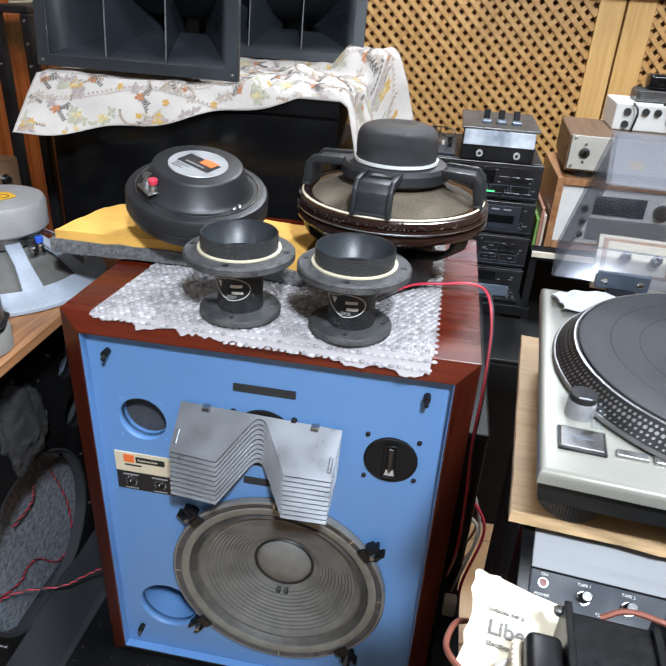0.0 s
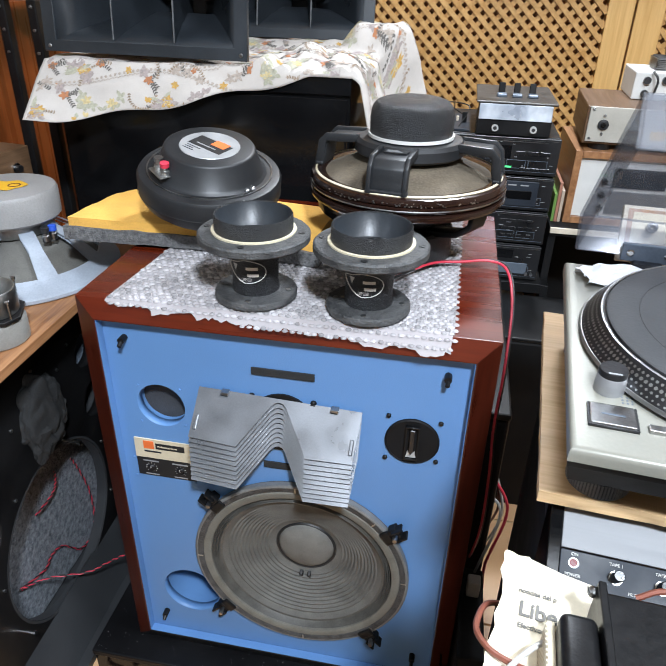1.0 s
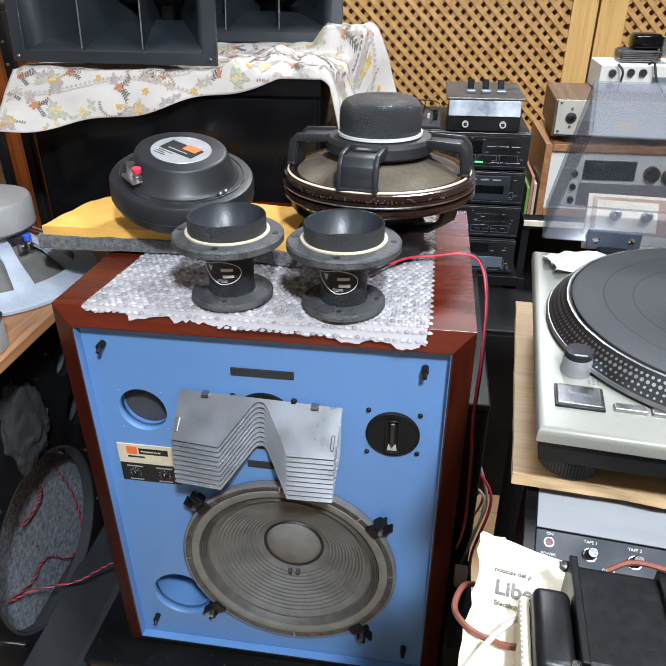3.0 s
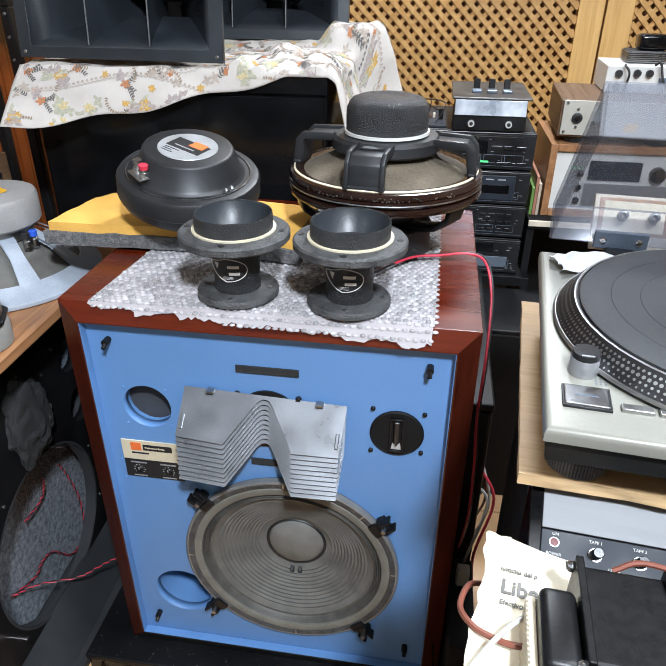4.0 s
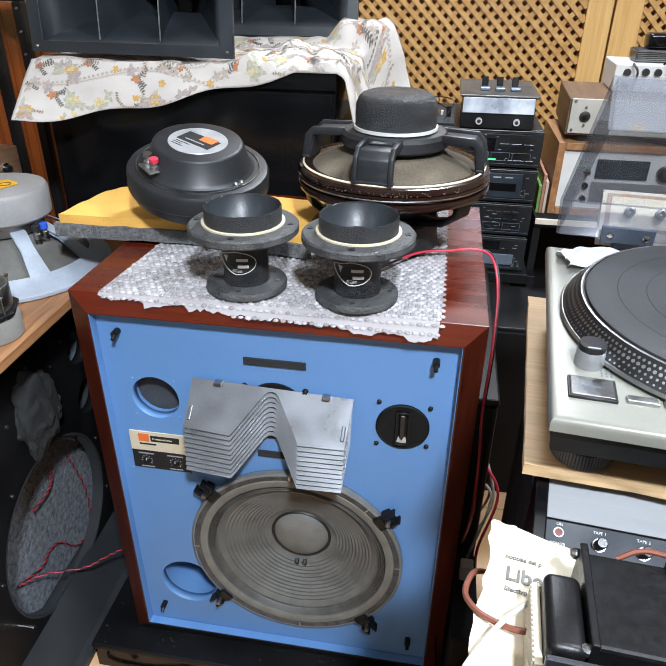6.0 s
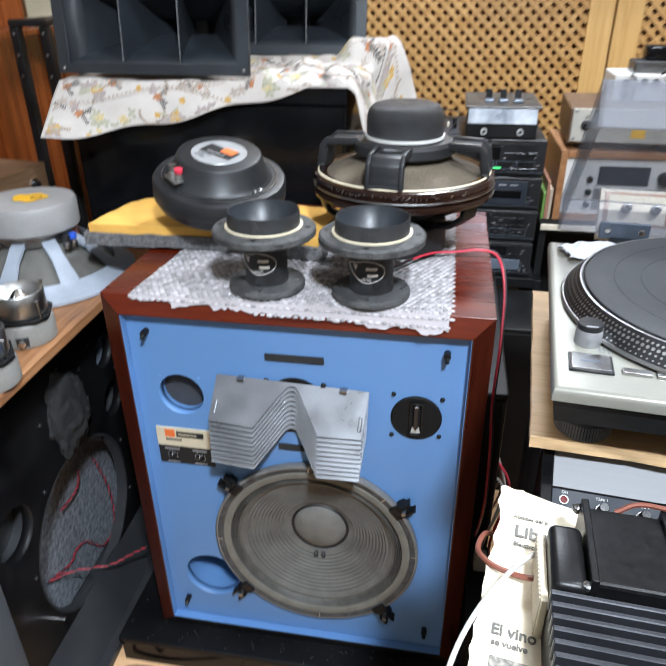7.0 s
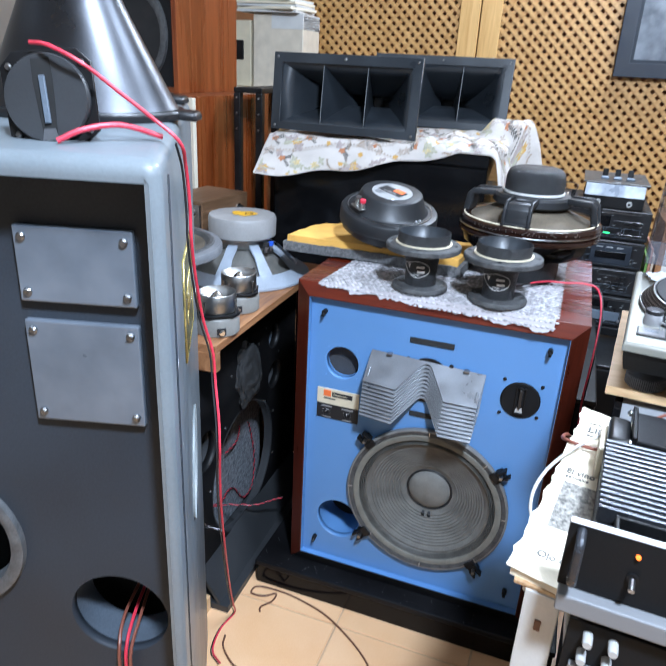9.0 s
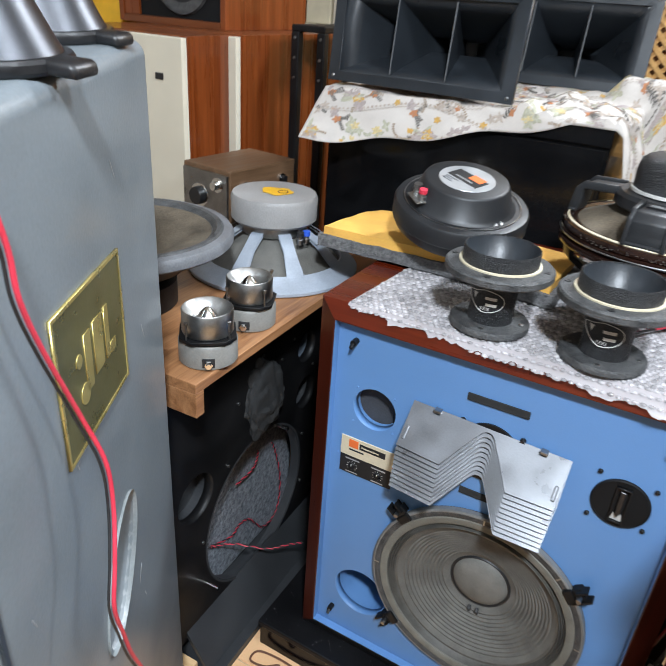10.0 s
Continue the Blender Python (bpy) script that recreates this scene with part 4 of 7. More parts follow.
def cloth():
    """A cotton cloth over the black cabinet, hanging unevenly over its front and its side."""
    bm = bmesh.new()
    nx, ny = 150, 90
    grid = []
    top = 1.099
    for j in range(ny + 1):
        row = []
        for i in range(nx + 1):
            u, v = i / nx, j / ny
            x = -0.655 + u * 0.91
            fall = cloth_fall(x)
            s = v * (0.46 + fall) - fall
            ripple = noise.noise((x * 7, s * 7, 1.0))
            if s < 0:
                fw = 0.72 * max(0, 1 - (x + 0.655) / 0.5)
                y, z = 0.552 + s * fw - 0.008 * min(1, -s * 20) + 0.012 * ripple * min(1, -s * 15), top + s * math.sqrt(1 - fw * fw) + 0.004
            else:
                y, z = 0.552 + s, top + 0.003 + max(0, cloth_height(x, s)) + (0.034 * max(0, noise.noise((x * 13, s * 6, 7))) + 0.02 * abs(noise.noise((x * 25, s * 14, 2)))) * min(1, max(0.15, (x + 0.32) * 7)) * (1 - 0.8 * min(1, max(0, (s - 0.28) / 0.06)))
            hump = min(1, max(0, (s - 0.33) / 0.05)) * min(1, max(0, (x + 0.09) / 0.05))
            bunch = min(1, max(0, (s - 0.33) / 0.05)) * min(1, max(0, (x + 0.54) / 0.06))
            z += 0.017 * bunch * (1 - hump)
            z += 0.060 * hump * hump * (3 - 2 * hump)
            lim = 0.008 + 0.055 * min(1, max(0, (s - 0.33) / 0.08))
            if x > lim:
                d = x - lim
                h = min(d, 0.012)
                z -= d * 0.97
                x = lim + h + 0.03 * (d / 0.18) + 0.014 * math.sin(s * 34 + 0.5) * min(1, d * 12) + 0.10 * max(0, s - 0.2) * min(1, d * 5)
            row.append(bm.verts.new((x, y, z)))
        grid.append(row)
    for j in range(ny):
        for i in range(nx):
            bm.faces.new((grid[j][i], grid[j][i + 1], grid[j + 1][i + 1], grid[j + 1][i]))
    return bm, [[v.co.copy() for v in row] for row in grid]


cloth_mesh, weave = cloth()
cl = part("tablecloth", cloth_mesh, M_COTTON, None, "", True)
tagged(cl, "crumpled white cotton cloth printed with autumn flowers", "cloth")
sol = cl.modifiers.new("thickness", "SOLIDIFY")
sol.thickness = 0.0015


def on_cloth(x, s):
    """The point of the cloth's face at a place of its flat pattern."""
    ny, nx = len(weave) - 1, len(weave[0]) - 1
    f = cloth_fall(x)
    u = min(nx - 0.001, max(0, (x + 0.655) / 0.91 * nx))
    v = min(ny - 0.001, max(0, (s + f) / (0.46 + f) * ny))
    i, j = int(u), int(v)
    a, b, c, d = weave[j][i], weave[j][i + 1], weave[j + 1][i + 1], weave[j + 1][i]
    p = a.lerp(b, u - i).lerp(d.lerp(c, u - i), v - j)
    n = (b - a).cross(d - a)
    return p + n.normalized() * 0.0011


PRINT = {}


def leaf(ink, x, s, ang, ln, w):
    """One printed leaf or petal, pointed at both ends."""
    ca, sa = math.cos(ang), math.sin(ang)
    pts = [(0, 0), (0.3 * ln, -w / 2), (0.7 * ln, -w * 0.42), (ln, 0), (0.7 * ln, w * 0.42), (0.3 * ln, w / 2)]
    poly = [(x + ca * p - sa * q, s + sa * p + ca * q) for p, q in pts]
    if all(-0.65 < p < 0.25 and -cloth_fall(p) < q < 0.455 for p, q in poly):
        PRINT.setdefault(ink, []).append(poly)


def bloom(ink, x, s, n, ln, w):
    a0 = rnd(0, 6)
    for k in range(n):
        leaf(ink, x, s, a0 + k * 6.283 / n + rnd(-0.2, 0.2), ln * rnd(0.75, 1.15), w)


def sprig(ink, x, s, ang, n, step, ln, bend):
    """A curved stem of small leaf pairs."""
    for k in range(n):
        for side in (-1, 1):
            leaf(ink, x, s, ang + side * 0.85, ln * rnd(0.8, 1.1), ln * 0.42)
        leaf(ink, x, s, ang, step, 0.0012)
        x, s, ang = x + step * math.cos(ang), s + step * math.sin(ang), ang + bend


random.seed(21)
for gi in range(18):
    for gj in range(11):
        x, s = -0.632 + gi * 0.052 + rnd(-0.016, 0.016), -0.125 + gj * 0.055 + rnd(-0.014, 0.014)
        kind = (gi * 2 + gj * 3 + (gi * gj) % 3) % 5
        if kind == 0:
            for k in range(6):
                bloom("mauve_grey", x + rnd(-0.025, 0.025), s + rnd(-0.02, 0.02), 5, 0.016, 0.009)
            bloom("ochre", x + 0.01, s, 8, 0.016, 0.008)
            bloom("straw", x + 0.01, s, 7, 0.009, 0.005)
            for k in range(5):
                leaf("grey_green", x, s, rnd(0, 6.28), rnd(0.024, 0.034), 0.009)
        elif kind == 1:
            bloom("rust", x, s, 5, 0.012, 0.007)
            bloom("mauve_grey", x - 0.012, s + 0.014, 5, 0.014, 0.009)
            for k in range(3):
                sprig("dark_ink", x + rnd(-0.006, 0.006), s, rnd(-1.5, 1.2), 6, 0.0052, 0.0068, rnd(-0.12, 0.12))
        elif kind == 2:
            sprig("brown_ink", x - 0.02, s, rnd(0, 6.28), 18, 0.0052, 0.0052, rnd(0.10, 0.2))
            bloom("ochre", x + 0.02, s - 0.01, 6, 0.009, 0.005)
        elif kind == 3:
            sprig("dark_ink", x, s, rnd(0, 6.28), 7, 0.0052, 0.0070, rnd(-0.1, 0.1))
            bloom("rust", x + 0.016, s + 0.01, 5, 0.008, 0.005)
            for k in range(3):
                bloom("taupe", x + rnd(-0.03, 0.03), s + rnd(-0.025, 0.025), 5, 0.013, 0.006)
        else:
            for k in range(4):
                bloom("grey_green", x + rnd(-0.02, 0.02), s + rnd(-0.02, 0.02), 4, 0.015, 0.008)
            bloom("straw", x, s, 7, 0.014, 0.007)
# scalloped lace borders printed across the cloth
for s0, amp, ph in ((-0.030, 0.022, 0.4), (0.03, 0.03, 2.6), (0.10, 0.03, 2.0), (0.20, 0.03, 4.0), (0.28, 0.03, 0.2), (0.36, 0.025, 1.0)):
    x = -0.64
    while x < 0.24:
        s = s0 + amp * math.sin(x * 13 + ph)
        bloom("taupe", x, s, 5, 0.0036, 0.0030)
        leaf("taupe", x, s - 0.007, 0.5, 0.0075, 0.0018)
        leaf("taupe", x + 0.006, s - 0.004, -0.5, 0.0055, 0.0018)
        x += 0.0095
INKS = {"ochre": (0.46, 0.28, 0.08), "straw": (0.50, 0.40, 0.21), "rust": (0.40, 0.17, 0.08), "mauve_grey": (0.33, 0.28, 0.265), "grey_green": (0.36, 0.35, 0.27), "dark_ink": (0.12, 0.11, 0.10), "brown_ink": (0.26, 0.19, 0.13), "taupe": (0.37, 0.315, 0.27)}
for ink, polys in PRINT.items():
    verts, faces = [], []
    for poly in polys:
        faces.append(tuple(range(len(verts), len(verts) + len(poly))))
        verts += [tuple(on_cloth(p, q)) for p, q in poly]
    me = bpy.data.meshes.new("printed_motif")
    me.from_pydata(verts, [], faces)
    me.materials.append(mat(ink + "_print", INKS[ink], 0.9, 0, 0.25, 200, 0.1))
    ob = new("printed_motif", me)
    ob.parent = cl
    tagged(ob, "printed flowers and sprigs of the cloth", "", "", "stuff")


def cell_horn(at, rx, rz, w, h, label):
    """A radial horn: flat frame, floor and roof that flare from a curved slot, two upright vanes."""
    ho = thing("sectoral_horn", at, rz, label, "horn", "black sectoral horns on the cloth", rx=rx)
    fl, deep = 0.026, 0.30
    part("frame", sheet([(-w / 2, 0), (w / 2, 0), (w / 2, h), (-w / 2, h)], [[(-w / 2 + fl, fl * 0.8), (w / 2 - fl, fl * 0.8), (w / 2 - fl, h - fl), (-w / 2 + fl, h - fl)]], 0.012, FRONT, 0.001), M_HORN, ho)
    wx, zl, zh = w / 2 - fl, fl * 0.8, h - fl
    zm, hm = (zl + zh) / 2, (zh - zl) / 2

    def spot(u, v, s):
        """u across, v up (-1 to 1), s from the mouth (0) to the slot (1) and past it."""
        x0 = u * wx
        full = math.hypot(x0, deep)
        rho = full + (0.165 - full) * min(s, 1.0) - 0.10 * max(0.0, s - 1.0)
        k = rho / full
        flare = 1.0 - 0.80 * min(1.0, s) ** 0.85
        return Vector((x0 * k, deep * (1 - k) - 0.004, zm + v * hm * flare))

    bm = bmesh.new()
    us = [k / 12 - 1 for k in range(25)]
    for v in (-1, 1):
        rows = [[bm.verts.new(spot(u, v, s)) for u in us] for s in (0.0, 0.25, 0.5, 0.75, 1.0, 2.0)]
        for a, b in zip(rows, rows[1:]):
            for k in range(24):
                bm.faces.new((a[k], a[k + 1], b[k + 1], b[k]))
    for u in (-1, 1):
        rows = [[bm.verts.new(spot(u, v, s)) for v in (-1, 0, 1)] for s in (0.0, 0.25, 0.5, 0.75, 1.0, 2.0)]
        for a, b in zip(rows, rows[1:]):
            for k in range(2):
                bm.faces.new((a[k], a[k + 1], b[k + 1], b[k]))
    rows = [[bm.verts.new(spot(u, v, 2.0)) for u in us] for v in (-1, 1)]
    for k in range(24):
        bm.faces.new((rows[0][k], rows[0][k + 1], rows[1][k + 1], rows[1][k]))
    bmesh.ops.remove_doubles(bm, verts=bm.verts, dist=1e-5)
    bmesh.ops.recalc_face_normals(bm, faces=bm.faces)
    bell = part("bell", bm, M_HORN, ho, "", True)
    so = bell.modifiers.new("thickness", "SOLIDIFY")
    so.thickness, so.offset = 0.004, 1
    for u in (-0.345, 0.345):
        bm = bmesh.new()
        cols = []
        for s in (0.03, 0.25, 0.5, 0.75, 1.0, 1.6):
            cols.append([bm.verts.new(spot(u, v, s) + Vector((d, 0, 0))) for d in (-0.0014, 0.0014) for v in (-1, 1)])
        for a, b in zip(cols, cols[1:]):
            bm.faces.new((a[0], a[1], b[1], b[0]))
            bm.faces.new((a[2], b[2], b[3], a[3]))
        bm.faces.new((cols[0][0], cols[0][2], cols[0][3], cols[0][1]))
        bmesh.ops.recalc_face_normals(bm, faces=bm.faces)
        vane = part("vane", bm, M_HORN, ho)
        p, q = spot(u, -0.97, 0.03), spot(u, 0.97, 0.03)
        part("worn_edge", rod(p, q, 0.0016, 6), M_WORN, vane, "pale worn front edge")
    for x, z in ((-w / 2 + 0.012, 0.010), (w / 2 - 0.012, 0.010), (-w / 2 + 0.012, h - 0.012), (0, h - 0.012), (w / 2 - 0.012, h - 0.012)):
        screw(ho, (x, -0.006, z), 0.0040, material=M_STEEL, h=0.002)
    part("throat", box(-0.035, 0.035, 0.242, 0.33, h / 2 - 0.03, h / 2 + 0.03, 0.004), M_HORN, ho)
    return ho


cell_horn((-0.437, 0.575, 1.118), -6, -3, 0.455, 0.215, "wide black plastic sectoral horn with three cells")
cell_horn((-0.238, 0.955, 1.127), -12, 2, 0.455, 0.225, "wide black plastic sectoral horn behind its twin")

# picture on the lattice
pic = thing("framed_picture", (0.75, WALL_Y - 0.045, 1.318), 0, "black-framed dark grey picture hung on the lattice", "picture")
part("frame", sheet([(-0.445, 0), (0.50, 0), (0.50, 0.62), (-0.445, 0.62)], [[(-0.395, 0.05), (0.45, 0.05), (0.45, 0.57), (-0.395, 0.57)]], 0.03, FRONT, 0.003), mat("navy_black_paint", (0.010, 0.014, 0.024), 0.5, 0, 0.2, 12, 0.05), pic)
part("print", box(-0.397, 0.452, 0.0, 0.008, 0.048, 0.572), mat("grey_print", (0.05, 0.057, 0.07), 0.25, 0, 0.3, 6, 0, (0.24, 0.26, 0.29), rvar=0.02, fine=14), pic)
part("mount_edge", sheet([(-0.398, 0.047), (0.453, 0.047), (0.453, 0.573), (-0.398, 0.573)], [[(-0.380, 0.065), (0.435, 0.065), (0.435, 0.555), (-0.380, 0.555)]], 0.003, Matrix.Translation((0, -0.003, 0)) @ FRONT), M_PANEL, pic)

# ---- brown speaker cabinets and clutter on the far left ----
def teak_speaker(at, w, d, h, rz, label, grille):
    sp = thing("wooden_speaker", at, rz, label, "loudspeaker", "teak loudspeakers stacked in the corner")
    part("left_side", box(-w / 2, -w / 2 + 0.018, 0, d, 0.0, h, 0.001), M_TEAK, sp)
    part("right_side", box(w / 2 - 0.018, w / 2, 0, d, 0.0, h, 0.001), M_TEAK, sp)
    part("top", box(-w / 2 + 0.0182, w / 2 - 0.0182, 0, d, h - 0.018, h, 0.001), M_TEAK_TOP, sp)
    part("bottom", box(-w / 2 + 0.0182, w / 2 - 0.0182, 0, d, 0.0, 0.018), M_TEAK_TOP, sp)
    part("back", box(-w / 2 + 0.0182, w / 2 - 0.0182, d - 0.015, d - 0.002, 0.0182, h - 0.0182), M_BLACK, sp)
    if grille:
        g = part("grille", box(-w / 2 + 0.001, w / 2 - 0.001, -0.020, -0.0005, 0.0, h - 0.004, 0.002), M_GRILLE if grille == 1 else M_BLACK, sp, "cream cloth grille")
        if grille == 1:
            part("badge", box(w / 2 - 0.085, w / 2 - 0.06, -0.022, -0.0195, h - 0.10, h - 0.085), M_INK, g)
    return sp


teak_speaker((-1.155, 0.402, 0.0), 0.42, 0.40, 1.190, 0, "tall teak loudspeaker with a cream front", 1)
teak_speaker((-1.120, 0.575, 0.0), 0.40, 0.52, 1.192, 0, "tall teak loudspeaker with a cream front", 1)
up_sp = teak_speaker((-1.235, 0.665, 1.1925), 0.39, 0.40, 0.56, 0, "open teak loudspeaker with an oval black driver", 0)
part("stile", box(-0.1765, -0.1205, 0.004, 0.026, 0.0185, 0.541, 0.001), M_TEAK, up_sp)
part("baffle", box(-0.120, 0.1765, 0.012, 0.026, 0.0185, 0.541), M_MATTBLK, up_sp)
part("driver_frame", lathe([(0.105, 0.0), (0.108, 0.008), (0.125, 0.012), (0.135, 0.010), (0.138, 0.0)], 48, Matrix.Translation((0.040, 0.0118, 0.175)) @ Matrix.Rotation(radians(90), 4, "X") @ Matrix.Diagonal((0.84, 1.08, 1, 1))), M_DUSTY, up_sp, "", True)
part("cone", lathe([(0.108, 0.006), (0.095, 0.004), (0.045, -0.002), (0.0, 0.004)], 40, Matrix.Translation((0.040, 0.0100, 0.175)) @ Matrix.Rotation(radians(90), 4, "X") @ Matrix.Diagonal((0.84, 1.08, 1, 1))), M_DARK, up_sp, "", True)

# black rack frame in front of the teak speakers
rack = thing("rack_stand", (-0.82, 0.75, 0), 0, "black metal rack stand with round screws", "stand")
for x in (-0.045, 0.035):
    up_ = part("post", box(x - 0.012, x + 0.012, -0.012, 0.012, 0.0, 1.205, 0.003), M_BLACK, rack)
    part("post", box(x - 0.012, x + 0.012, 0.276, 0.30, 0.0, 1.205, 0.003), M_BLACK, rack)
    for k in range(3):
        screw(up_, (x, -0.012, 1.19 - 0.05 * k), 0.004, material=M_STEEL)
part("cross_bar", box(-0.057, 0.047, -0.012, 0.30, 1.2052, 1.222, 0.003), M_BLACK, rack)
part("foot_bar", box(-0.057, 0.047, -0.03, 0.33, 0.0, 0.02, 0.002), M_BLACK, rack)

# boxes on a far shelf
shelf = thing("wall_shelf", (-1.15, 1.60, 0), 0, "pale wooden shelf unit with boxes in the corner", "shelf")
part("board", box(-0.22, 0.17, -0.12, 0.24, 1.175, 1.195, 0.002), M_BEIGE, shelf)
part("side", box(-0.22, -0.20, -0.12, 0.24, 0.0, 1.1748, 0.002), M_BEIGE, shelf)
part("side", box(0.15, 0.17, -0.12, 0.24, 0.0, 1.1748, 0.002), M_BEIGE, shelf)
cb = thing("storage_box", (-1.08, 1.54, 1.196), 4, "beige cardboard box with a dark hand hole", "box")
part("carton", box(-0.115, 0.115, -0.03, 0.20, 0, 0.30, 0.004), M_BEIGE, cb)
part("tape", box(-0.03, 0.115, -0.0315, 0.199, 0.240, 0.302, 0.001), M_WHITE, cb, "pale paper flap")
cc = thing("switch_box", (-1.262, 1.53, 1.196), 0, "cream metal box with a black socket", "box")
part("case", box(-0.055, 0.055, -0.02, 0.18, 0, 0.27, 0.004), M_CREAM, cc)
part("socket", box(-0.05, 0.02, -0.026, -0.0195, 0.11, 0.19, 0.003), M_BLACK, cc)
pp = thing("paper_stack", (-1.12, 1.56, 1.498), -6, "loose stack of white papers on the carton", "paper")
for k in range(5):
    part("sheet", moved(box(-0.14, 0.14, -0.08, 0.12, 0, 0.010, 0.001), Matrix.Translation((rnd(-0.01, 0.01), rnd(-0.01, 0.01), 0.011 * k)) @ Matrix.Rotation(rnd(-0.1, 0.1), 4, "Z")), M_PAPER if k % 2 else M_WHITE, pp)
yl = thing("yellow_case", (-1.555, 0.72, 0.0), 0, "tall yellow plastic case standing in the corner", "case")
part("shell", box(-0.075, 0.10, -0.02, 0.10, 0, 1.62, 0.012), M_YELLOW, yl)

# small walnut amplifier on the black speaker's far side
wb = thing("walnut_amplifier", (-0.74, 0.31, 0.757), 0, "dusty walnut-cased amplifier with knobs", "amplifier")
wb.matrix_basis = pose(-0.744, 0.298, 0.7575, 0, 0, -7)
part("case", box(-0.155, 0.0, 0.004, 0.23, 0.0, 0.170, 0.003), M_WALBOX, wb)
part("front_panel", box(-0.150, -0.005, -0.003, 0.0038, 0.006, 0.160, 0.001), M_STEEL, wb)
for x, z, r in ((-0.095, 0.10, 0.021), (-0.035, 0.135, 0.010), (-0.035, 0.05, 0.010)):
    part("knob", lathe([(r, 0), (r, 0.012), (r * 0.9, 0.016), (0, 0.016)], 24, Matrix.Translation((x, -0.003, z)) @ Matrix.Rotation(radians(90), 4, "X")), M_BLACKPL if r > 0.02 else M_CHROME, wb, "", True)
    part("knob_ring", lathe([(r + 0.008, 0), (r + 0.007, 0.002), (r, 0.002)], 24, Matrix.Translation((x, -0.003, z)) @ Matrix.Rotation(radians(90), 4, "X")), M_CHROME, wb)
for y in (0.05, 0.18):
    part("side_knob", rod((0.0, y, 0.13), (0.014, y, 0.13), 0.008, 14), M_BLACKPL, wb)
    part("side_collar", rod((0.0, y, 0.13), (0.004, y, 0.13), 0.012, 14), M_CHROME, wb)

# ---- the black-fronted speaker with a walnut top ----
spb = thing("walnut_speaker", (-0.415, -0.222, 0), 1.5, "walnut-topped speaker cabinet with an empty black baffle", "loudspeaker")
TB = 0.757
L, D = 0.66, 0.50  # along the baffle, and back from it
part("top_board", box(-D, 0.012, 0.0, L, TB - 0.018, TB, 0.0012), M_WALNUT, spb, "walnut veneered top board")
part("end_lip", box(-D, 0.012, 0.0, 0.020, TB - 0.062, TB - 0.0182, 0.0012), M_WALNUT, spb)
part("rear_board", box(-D, -0.07, L - 0.02, L, 0.02, TB - 0.0182), M_WALNUT, spb)
part("back_board", box(-D, -D + 0.016, 0.021, L - 0.021, 0.02, TB - 0.0182), M_BLACK, spb)
part("bottom_board", box(-D, 0.012, 0.032, L, 0.0, 0.020, 0.0012), M_STRIP, spb)
XB = -0.075
by = Matrix.Translation((XB, 0, 0)) @ Matrix.Rotation(radians(90), 4, "Z") @ Matrix.Rotation(radians(90), 4, "X")  # x, y of a plate become y, z; it faces +x
bh = [ring2d(0.287, 0.272, 0.180, 72), ring2d(0.080, 0.435, 0.052), ring2d(0.297, 0.560, 0.058), ring2d(0.479, 0.585, 0.038), ring2d(0.483, 0.462, 0.042)]
part("baffle", sheet([(0.012, 0.085), (L - 0.02, 0.085), (L - 0.02, TB - 0.019), (0.012, TB - 0.019)], bh, 0.022, by), M_BLACK, spb, "black painted baffle with empty driver holes")
part("end_wall", box(-D + 0.017, XB - 0.012, 0.001, 0.016, 0.021, TB - 0.063), M_BLACK, spb)
part("base_strip", moved(box(-0.004, 0.004, 0.034, L - 0.02, 0.0, 0.105), Matrix.Translation((XB + 0.062, 0, 0.0205)) @ Matrix.Rotation(radians(-32), 4, "Y")), M_STRIP, spb, "dark grey sloping base strip")
fel = part("lining", box(XB - 0.10, XB - 0.065, 0.02, 0.56, 0.022, 0.56, 0.012, 3), M_FELT, spb, "grey felt lining inside the cabinet")
part("hole_edge", lathe([(0.1795, -0.0122), (0.1795, 0.0100), (0.1815, 0.0122), (0.186, 0.0118)], 72, by @ Matrix.Translation((0.287, 0.272, 0))), M_STRIP, spb, "bare grey edge of the hole", True)
for y, z in ((0.350, 0.447), (0.096, 0.199)):
    bo = part("bolt", rod((XB + 0.010, y, z), (XB + 0.042, y, z), 0.0028, 10), M_CHROME, spb, "bright mounting bolt")
    part("head", rod((XB + 0.042, y, z), (XB + 0.046, y, z), 0.0045, 10), M_CHROME, bo)
for y, z in ((0.095, 0.31), (0.18, 0.445), (0.475, 0.345), (0.475, 0.20), (0.215, 0.575), (0.375, 0.60), (0.30, 0.645), (0.42, 0.63), (0.51, 0.525)):
    part("socket", rod((XB + 0.0105, y, z), (XB + 0.0135, y, z), 0.0035, 10), M_STEEL, spb)
for y, z, r in ((0.479, 0.585, 0.038), (0.483, 0.462, 0.042), (0.080, 0.435, 0.052)):
    part("port_back", lathe([(r + 0.001, 0.008), (r + 0.001, -0.03), (0, -0.032)], 40, by @ Matrix.Translation((y, z, 0))), M_STRIP if r > 0.041 else M_PLATE, spb)
part("foot", box(-0.075, -0.035, 0.004, 0.030, -0.0005, 0.045, 0.002), M_BOARD, spb, "small raw wood foot")


